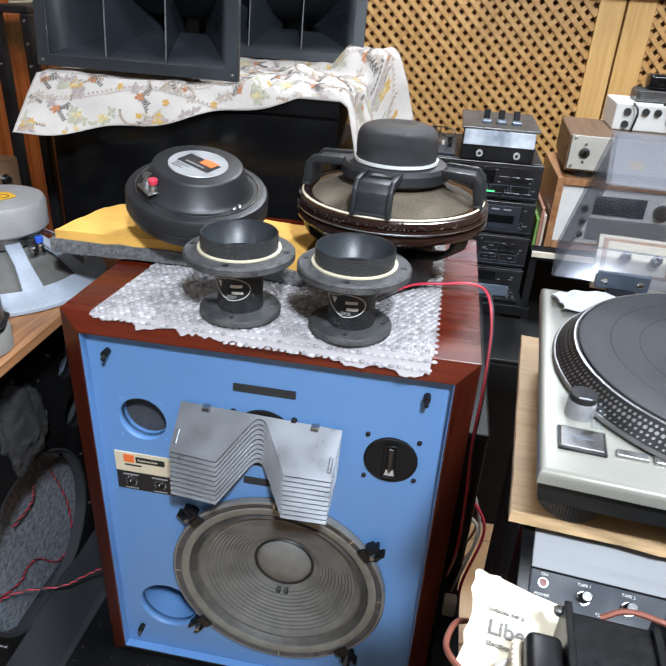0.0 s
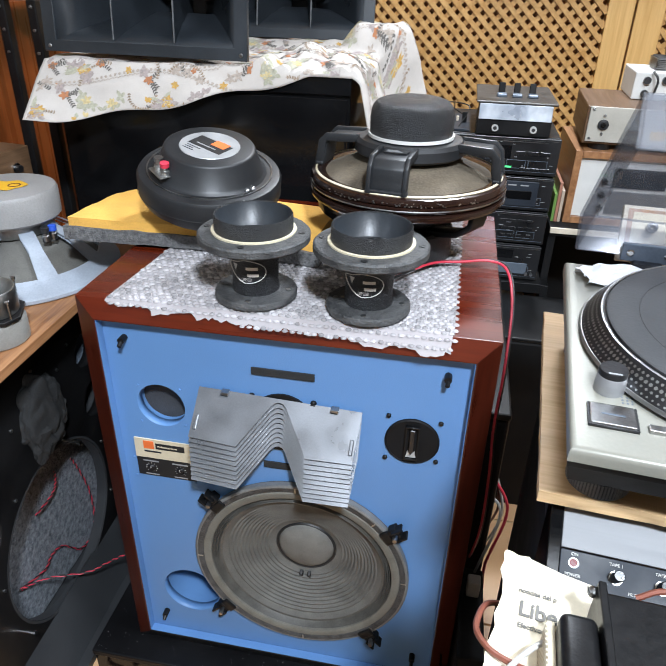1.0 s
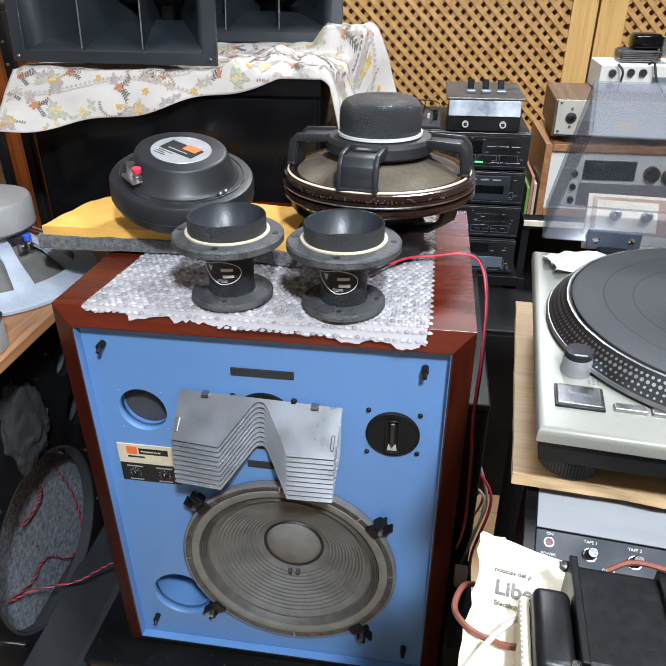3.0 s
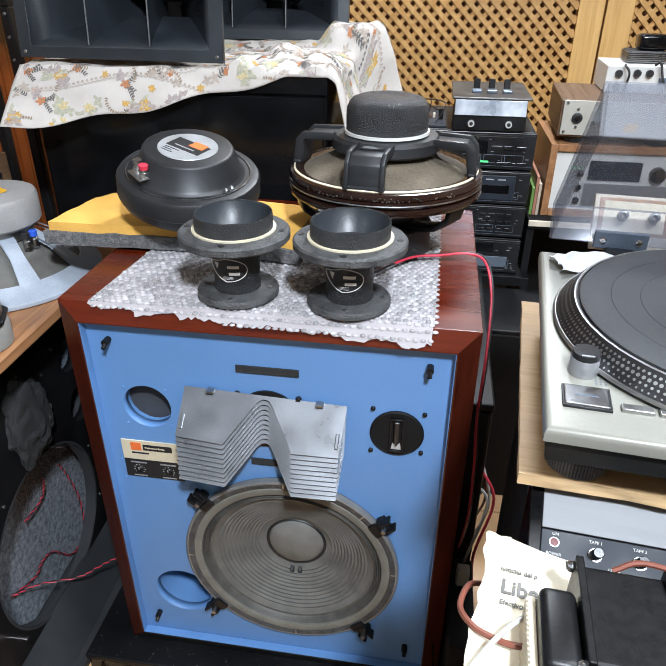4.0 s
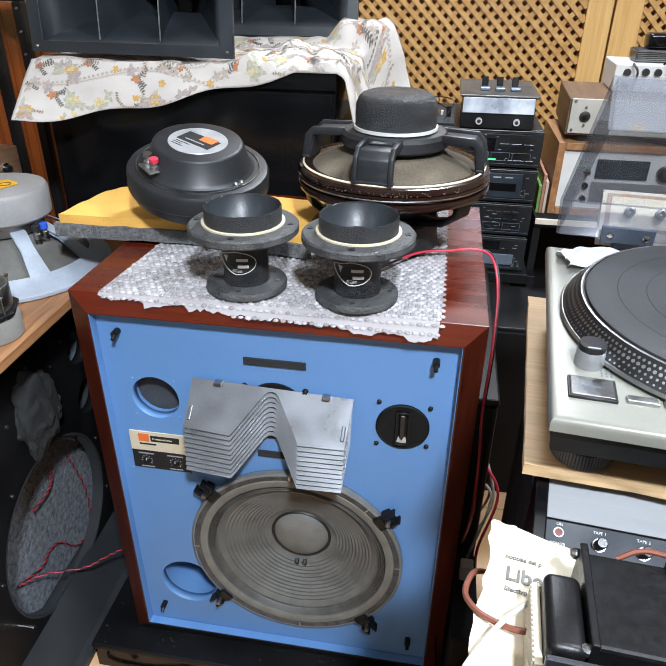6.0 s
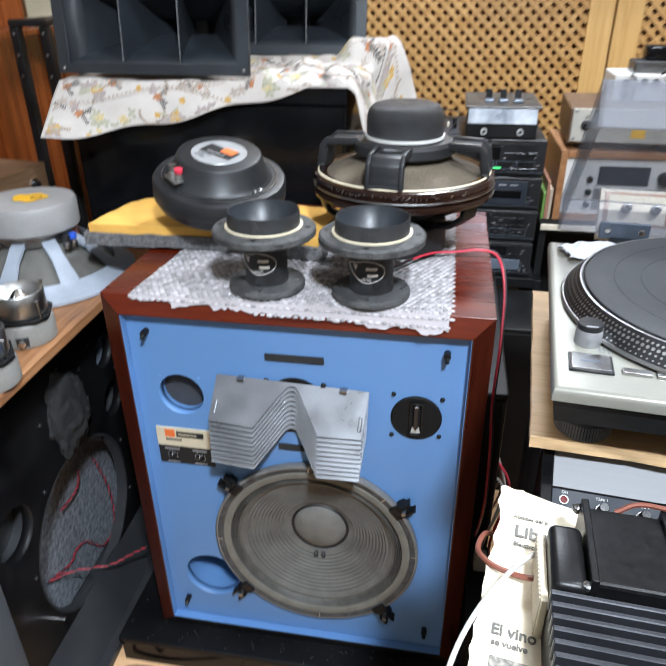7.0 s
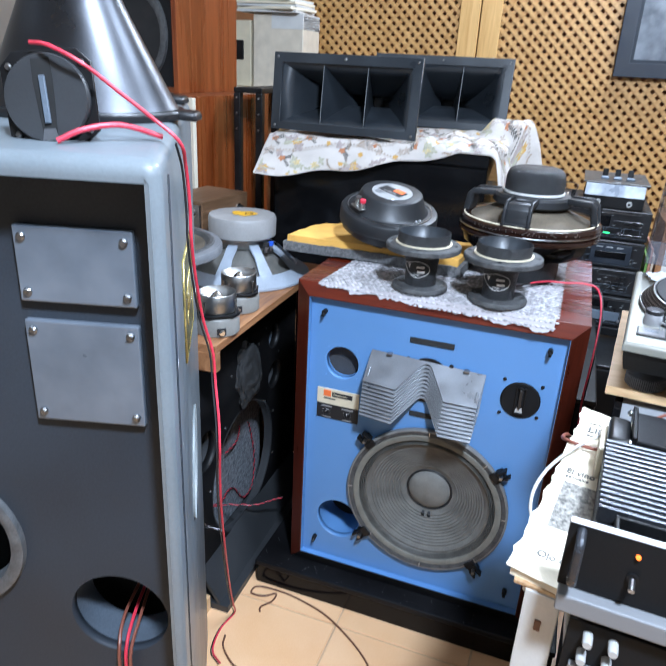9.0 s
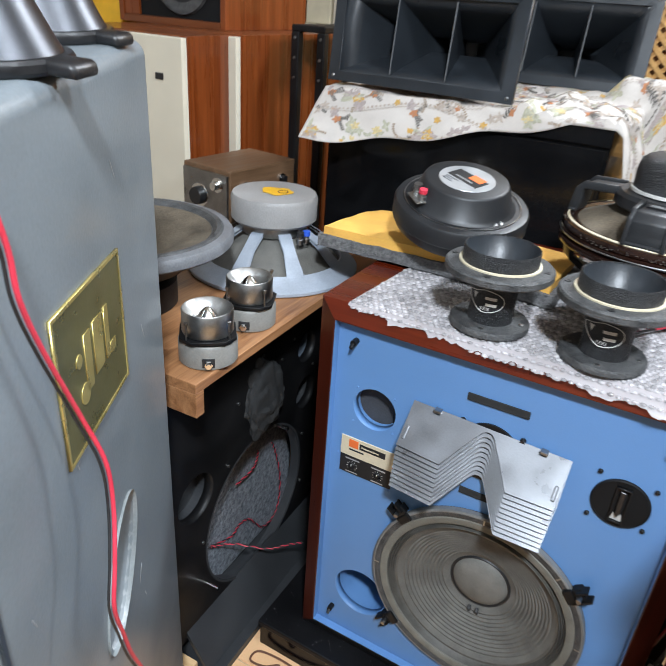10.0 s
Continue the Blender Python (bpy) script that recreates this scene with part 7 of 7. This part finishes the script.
for k in range(3):
    part("text_bar", box(0.29 + 0.03 * k, 0.31 + 0.03 * k, -0.0068, -0.0058, 0.064, 0.067), M_SILVER, d2)
d3 = deck(0.662, 0.087, "black cassette deck with small buttons", SX)
part("display", box(0.240, 0.295, -0.0050, -0.0036, 0.030, 0.055), M_SILVER, d3)
for j in range(3):
    for k in range(4):
        part("button", box(0.315 + 0.022 * k, 0.331 + 0.022 * k, -0.0055, -0.0036, 0.018 + 0.02 * j, 0.026 + 0.02 * j, 0.0008), M_KEY, d3)
d4 = deck(0.560, 0.098, "black tuner with grey sliders", SX)
part("panel", box(0.26, 0.40, -0.0056, -0.0036, 0.018, 0.048, 0.001), M_PLATE, d4)
part("window", box(0.26, 0.36, -0.0050, -0.0036, 0.060, 0.085, 0.001), M_BLACKG, d4)
for k in range(2):
    part("post", rod((0.40 + 0.014 * k, -0.004, 0.02), (0.40 + 0.014 * k, -0.014, 0.02), 0.004, 10), M_STEEL, d4)
sh = thing("component_rack", (SX, 0.885, 0), 0, "black rack with shelves under the components", "rack")
for x in (-0.03, 0.445):
    part("side", box(x, x + 0.02, -0.01, 0.34, 0.0, 0.70 if x < 0 else 0.552, 0.002), M_BLACK, sh)
part("shelf", box(-0.0098, 0.4448, -0.02, 0.34, 0.530, 0.5585, 0.002), M_BLACK, sh)
part("shelf", box(-0.0098, 0.4448, -0.02, 0.34, 0.30, 0.325, 0.002), M_BLACK, sh)
d5 = deck(0.3255, 0.115, "black compact disc player with a bright strip", SX)
part("bright_strip", box(0.28, 0.42, -0.0055, -0.0036, 0.030, 0.046, 0.001), M_WHITE, d5)
part("drawer", box(0.27, 0.43, -0.0050, -0.0036, 0.055, 0.085, 0.001), M_BLACKG, d5)

random.seed(8)
for dk_, hh in ((d1, 0.095), (d2, 0.088), (d3, 0.087), (d4, 0.098)):
    part("seam", box(0.004, 0.426, -0.0046, -0.0038, hh * 0.90, hh * 0.90 + 0.0008), M_STEEL, dk_)
    part("seam", box(0.004, 0.426, -0.0046, -0.0038, hh * 0.10, hh * 0.10 + 0.0008), M_PLATE, dk_)
    for k in range(14):
        x, z, w = rnd(0.25, 0.41), hh * rnd(0.14, 0.86), rnd(0.004, 0.011)
        part("text_bar", box(x, x + w, -0.0047, -0.0039, z, z + 0.0012), M_SILVER, dk_)
    for k in range(3):
        x, z = 0.255 + 0.052 * k, hh * 0.18
        part("key_frame", sheet([(x, z), (x + 0.046, z), (x + 0.046, z + hh * 0.22), (x, z + hh * 0.22)], [[(x + 0.001, z + 0.001), (x + 0.045, z + 0.001), (x + 0.045, z + hh * 0.22 - 0.001), (x + 0.001, z + hh * 0.22 - 0.001)]], 0.001, Matrix.Translation((0, -0.0045, 0)) @ FRONT), M_PLATE, dk_)

mx = thing("small_mixer", (0.265, 0.875, 0.938), 0, "small black unit with a silver front and switches", "mixer")
part("body", box(0.0, 0.175, 0.0, 0.13, 0.0, 0.040, 0.002), M_BLACK, mx)
part("silver_front", moved(box(0.002, 0.173, -0.003, 0.0, 0.0, 0.036, 0.001), Matrix.Translation((0, -0.001, 0.036)) @ Matrix.Rotation(radians(-10), 4, "X")), M_CLOUDY, mx, "silver front plate with cloudy reflections painted in its colour")
part("top", box(-0.006, 0.186, 0.012, 0.27, 0.0705, 0.076, 0.002), M_DUSTTOP, mx, "dusty grey top")
part("neck", box(0.002, 0.173, 0.014, 0.13, 0.0402, 0.0703), M_BLACK, mx)
for x in (0.055, 0.092, 0.130):
    b = part("slider", moved(box(-0.008, 0.008, -0.004, 0.004, 0.0, 0.030, 0.002), pose(x, 0.11, 0.0755, -18, 0, 0)), M_MATTBLK, mx)
    part("collar", box(x - 0.012, x + 0.012, 0.075, 0.100, 0.0762, 0.084, 0.002), M_PLATE, mx)
for x in (0.044, 0.134):
    j = part("jack", rod((x, -0.001, 0.018), (x, -0.010, 0.018), 0.008, 18), M_LIP, mx, "bright jack socket")
    part("hole", rod((x, -0.0098, 0.018), (x, -0.0104, 0.018), 0.0045, 14), M_INK, j)

# open circuit board beside the mixer
pcb = thing("circuit_board", (0.10, 0.90, 0.9375), 0, "open circuit board with wires and metal parts", "electronics")
part("board", box(0.0, 0.15, 0.0, 0.20, 0.0, 0.004), M_PANEL, pcb)
random.seed(14)
for k in range(26):
    x, y, w, d, h = rnd(0.005, 0.13), rnd(0.005, 0.18), rnd(0.004, 0.018), rnd(0.004, 0.014), rnd(0.006, 0.035)
    part("component", box(x, x + w, y, y + d, 0.0042, 0.0042 + h, 0.001, 1), (M_ALU, M_BLACK, M_STEEL, M_BEIGE, M_BROWNCAB)[k % 5], pcb)
for k in range(7):
    x = rnd(0.02, 0.13)
    part("wire", tube([(x, 0.02, 0.006), (x + rnd(-0.03, 0.03), 0.05, 0.05), (x + rnd(-0.04, 0.04), 0.12, 0.045), (x + rnd(-0.03, 0.03), 0.17, 0.006)], 0.0015, 5, 6), (M_INK, M_RED, M_GREYCAB)[k % 3], pcb)

# magazines beside the receiver
mg = thing("magazine_row", (0.490, 0.955, 0.7052), 0, "row of upright magazines with coloured spines", "magazines")
for k, (c_, h_) in enumerate((((0.13, 0.24, 0.06), 0.075), ((0.34, 0.16, 0.11), 0.105), ((0.45, 0.36, 0.28), 0.085))):
    part("magazine", moved(box(0.0, 0.0075, 0.0, 0.20, 0.0, h_, 0.0008), Matrix.Translation((0.001 + 0.0085 * k, 0.0, 0.0))), mat("magazine_cover", c_, 0.4), mg)

# ---- wooden receiver, meter box and white chassis ----
wr = thing("wooden_receiver", (0.522, 0.955, 0.7052), 0, "walnut-cased receiver with a white scale", "receiver")
part("case_side", box(0.0, 0.018, 0.0, 0.30, 0.0, 0.190, 0.001), M_WALNUT, wr)
part("case_side", box(0.482, 0.50, 0.0, 0.30, 0.0, 0.190, 0.001), M_WALNUT, wr)
part("case_top", box(0.0185, 0.4815, 0.0, 0.30, 0.172, 0.190, 0.001), M_WALNUT, wr)
part("case_bottom", box(0.0185, 0.4815, 0.0, 0.30, 0.0, 0.018, 0.001), M_WALNUT, wr)
part("face", box(0.0185, 0.4815, 0.010, 0.020, 0.0185, 0.1715), M_WHITE, wr, "white face plate")
part("scale", box(0.105, 0.235, 0.006, 0.0098, 0.100, 0.150, 0.001), M_PANEL, wr)
for k in range(3):
    part("face_knob", rod((0.085, 0.010, 0.045 + 0.035 * k), (0.085, 0.0, 0.045 + 0.035 * k), 0.008, 16), M_BLACKPL, wr)
for k in range(5):
    part("knob", lathe([(0.020, 0), (0.019, 0.014), (0.0, 0.015)], 24, Matrix.Translation((0.275 + 0.045 * k, 0.010, 0.12 if k % 2 == 0 else 0.115)) @ AX), M_BLACKPL if k < 2 else M_BRUSHED, wr, "", True)
part("brushed_strip", box(0.10, 0.478, 0.0085, 0.0098, 0.03, 0.09), M_BRUSHED, wr)

mb = thing("meter_box", (0.532, 0.968, 0.8955), -3, "brown metal box with a grey socket panel on round feet", "instrument")
part("case", box(0.0, 0.40, 0.004, 0.29, 0.016, 0.106, 0.003), M_WALBOX, mb)
fpn = part("panel", box(0.006, 0.394, -0.002, 0.0038, 0.022, 0.106, 0.001), M_GREYBOX, mb)
part("dial", lathe([(0.013, 0.0), (0.013, 0.004), (0.009, 0.005), (0.0, 0.005)], 24, Matrix.Translation((0.042, -0.002, 0.064)) @ AX), M_INK, fpn)
part("dial_hub", lathe([(0.006, 0.005), (0.006, 0.008), (0.0, 0.008)], 24, Matrix.Translation((0.042, -0.002, 0.064)) @ AX), M_CHROME, fpn)
for x, z in ((0.015, 0.100), (0.015, 0.030), (0.042, 0.086), (0.042, 0.042)):
    screw(fpn, (x, -0.002, z), 0.0035, material=M_STEEL)
part("sticker", box(0.155, 0.190, -0.0025, -0.0019, 0.035, 0.056), M_YELLOW, fpn, "yellow printed sticker")
for x in (0.05, 0.25):
    part("round_foot", rod((x, 0.04, 0.0), (x, 0.04, 0.0158), 0.028, 24), M_BLACKPL, mb)
wc = thing("white_chassis", (0.654, 1.100, 1.002), -2, "white metal amplifier chassis with valves and transformers", "amplifier")
part("case", box(0.0, 0.48, 0.0, 0.17, 0.0, 0.067, 0.003), M_WHITE, wc)
for x, z in ((0.03, 0.048), (0.075, 0.050), (0.105, 0.050), (0.03, 0.016), (0.30, 0.048), (0.36, 0.048)):
    part("socket", rod((x, 0.0, z), (x, -0.010, z), 0.009, 16), M_INK, wc)
for x in (0.13, 0.20, 0.26):
    part("meter", box(x, x + 0.045, -0.004, -0.0005, 0.022, 0.040, 0.001), M_PLATE, wc)
t1 = part("transformer", box(0.055, 0.150, 0.05, 0.13, 0.0675, 0.098, 0.003), M_DRIVER, wc)
for k in range(6):
    part("lamination", box(0.052, 0.153, 0.046, 0.134, 0.070 + 0.0045 * k, 0.0725 + 0.0045 * k), M_STEEL, t1)
part("coil_cover", box(0.080, 0.150, 0.055, 0.125, 0.0982, 0.136, 0.008, 3), M_BLACKG, t1, "shiny black coil cover", True)
part("cooling_block", box(0.20, 0.34, 0.04, 0.15, 0.0675, 0.118, 0.003), M_BLACK, wc)
part("can", rod((0.165, 0.06, 0.0845), (0.165, 0.06, 0.13), 0.016, 20), M_ALU, wc)
part("lead", tube([(0.04, -0.008, 0.07), (0.05, -0.03, 0.05), (0.045, -0.02, -0.005), (0.05, -0.015, -0.02)], 0.003, 6), M_INK, wc)
part("lead", tube([(0.115, 0.0, 0.070), (0.125, -0.012, 0.075), (0.14, -0.02, 0.03), (0.18, -0.02, -0.02)], 0.003, 6), M_INK, wc)

# cassette case and paper on the deck's rear edge
cs = thing("cassette_case", (0, 0, 0), 0, "clear cassette case propped behind the platter", "cassette")
cs.matrix_basis = GR @ pose(0.062, 0.40, -0.010, 60, 0, 0)
part("shell", box(0.0, 0.11, 0.0, 0.07, 0.0, 0.012, 0.001), M_BEIGE, cs)
part("label", box(0.006, 0.104, 0.02, 0.066, 0.0121, 0.0125), M_WALNUT, cs)
part("white_field", box(0.012, 0.085, 0.024, 0.062, 0.0126, 0.0130), M_PAPER, cs)
for x in (0.035, 0.072):
    part("reel", lathe([(0.003, 0.013), (0.0065, 0.013), (0.0065, 0.020), (0.003, 0.021)], 18, Matrix.Translation((x, 0.044, 0))), M_STEEL, cs)
tis = thing("tissue", (0, 0, 0), 0, "crumpled white tissue on the turntable deck", "tissue")
tis.matrix_basis = GR @ pose(0.055, 0.325, 0.001, 0, 0, 20)
bm = bmesh.new()
bmesh.ops.create_grid(bm, x_segments=18, y_segments=12, size=0.5)
for v in bm.verts:
    r = v.co.copy()
    v.co = Vector((r.x * 0.085 * (1 + 0.25 * noise.noise(r * 5)), r.y * 0.048 * (1 + 0.3 * noise.noise(r * 4 + Vector((5, 0, 0)))), 0.002 + 0.016 * abs(noise.noise(r * 3.5 + Vector((0, 7, 0))))))
part("paper", bm, M_TISSUE, tis, "", True)

# ---- loose cables ----
c1 = thing("red_black_cable", (0, 0, 0), 0, "red and black cable leading over the monitor's edge", "cable")
line = [(0.135, 0.115, 0.872), (0.20, 0.20, 0.872), (0.25, 0.225, 0.870), (0.295, 0.24, 0.870), (0.325, 0.225, 0.862), (0.337, 0.18, 0.82), (0.335, 0.12, 0.74), (0.330, 0.085, 0.65), (0.335, 0.07, 0.55), (0.34, 0.10, 0.40), (0.34, 0.2, 0.2), (0.35, 0.3, 0.01)]
part("red_core", tube(line, 0.0022, 8, 10), M_RED, c1)
part("black_core", tube([(x + 0.003, y + 0.004, z) for x, y, z in line], 0.0022, 8, 10), M_INK, c1)
c2 = thing("floor_cable", (0, 0, 0), 0, "thin brown cable looped on the floor tiles", "cable")
part("core", tube([(0.06, -0.34, 0.003), (0.0, -0.235, 0.003), (-0.057, -0.171, 0.003), (-0.16, -0.105, 0.003), (-0.25, -0.078, 0.003), (-0.32, -0.072, 0.004), (-0.375, -0.080, 0.004), (-0.378, -0.108, 0.006), (-0.345, -0.105, 0.005), (-0.318, -0.085, 0.004), (-0.316, -0.112, 0.005), (-0.335, -0.140, 0.004), (-0.330, -0.155, 0.003)], 0.0024, 6, 8), M_BROWNCAB, c2)
c5 = thing("floor_cable", (0, 0, 0), 0, "brown cable trailing past the tower on the tiles", "cable")
part("core", tube([(-0.375, -0.255, 0.003), (-0.362, -0.287, 0.003), (-0.315, -0.322, 0.003), (-0.264, -0.323, 0.003), (-0.205, -0.292, 0.003), (-0.16, -0.31, 0.003), (-0.12, -0.36, 0.003)], 0.0024, 6, 8), M_BROWNCAB, c5)
c3 = thing("copper_cable", (0, 0, 0), 0, "clear-sheathed copper cable over the booklet", "cable")
part("core", tube([(0.345, -0.475, 0.860), (0.318, -0.478, 0.853), (0.296, -0.470, 0.850), (0.283, -0.458, 0.846), (0.277, -0.437, 0.838), (0.285, -0.408, 0.828), (0.300, -0.380, 0.80), (0.318, -0.358, 0.77), (0.330, -0.335, 0.73)], 0.0026, 8, 10), M_COPPER, c3)
c4 = thing("grey_cable", (0, 0, 0), 0, "thick light grey cable over the booklet", "cable")
part("core", tube([(0.345, -0.455, 0.872), (0.315, -0.465, 0.862), (0.285, -0.495, 0.850), (0.262, -0.535, 0.842), (0.250, -0.570, 0.832), (0.249, -0.59, 0.815), (0.258, -0.60, 0.795)], 0.0022, 8, 10), M_GREYCAB, c4)
random.seed(31)
for k in range(6):
    cx = thing("loose_wire", (0, 0, 0), 0, "loose wire hanging beside the monitor", "cable", "loose wires behind the monitor")
    x0, y0 = 0.345 + rnd(0, 0.02), 0.25 + rnd(-0.05, 0.2)
    part("core", tube([(x0, y0, 0.40 + rnd(-0.05, 0.05)), (x0 + rnd(-0.01, 0.06), y0 - 0.05, 0.38), (x0 + rnd(0.0, 0.05), y0 - 0.1, 0.28), (x0 + rnd(-0.01, 0.04), y0 - 0.06, 0.15), (x0 + rnd(0, 0.04), y0 - 0.02, 0.012)], 0.003, 6, 8), (M_GREYCAB, M_RED, M_BROWNCAB, M_INK, M_GREYCAB, M_COPPER)[k], cx)

lattice(-1.13, -0.362, 0.62, 2.5, "diagonal varnished pine lattice panel on brown board")
lattice(-0.182, 0.685, 0.62, 2.5, "diagonal varnished pine lattice panel on brown board")
lattice(0.872, 1.62, 0.62, 2.5, "diagonal varnished pine lattice panel on brown board")

# floor tiles
TS = 0.333
tile_mesh = {}
for i in range(-5, 6):
    for j in range(-8, 6):
        x, y = i * TS + 0.03, j * TS + 0.05
        if not (-1.6 < x < 1.4 and -2.4 < y < 1.2):
            continue
        if "t" not in tile_mesh:
            t = part("tile", box(-TS / 2 + 0.0025, TS / 2 - 0.0025, -TS / 2 + 0.0025, TS / 2 - 0.0025, -0.006, 0.0, 0.0015, 1), M_TILE, floor)
            tile_mesh["t"] = t.data
        else:
            t = new("tile", tile_mesh["t"])
            t.parent = floor
        t.location = (x, y, 0)
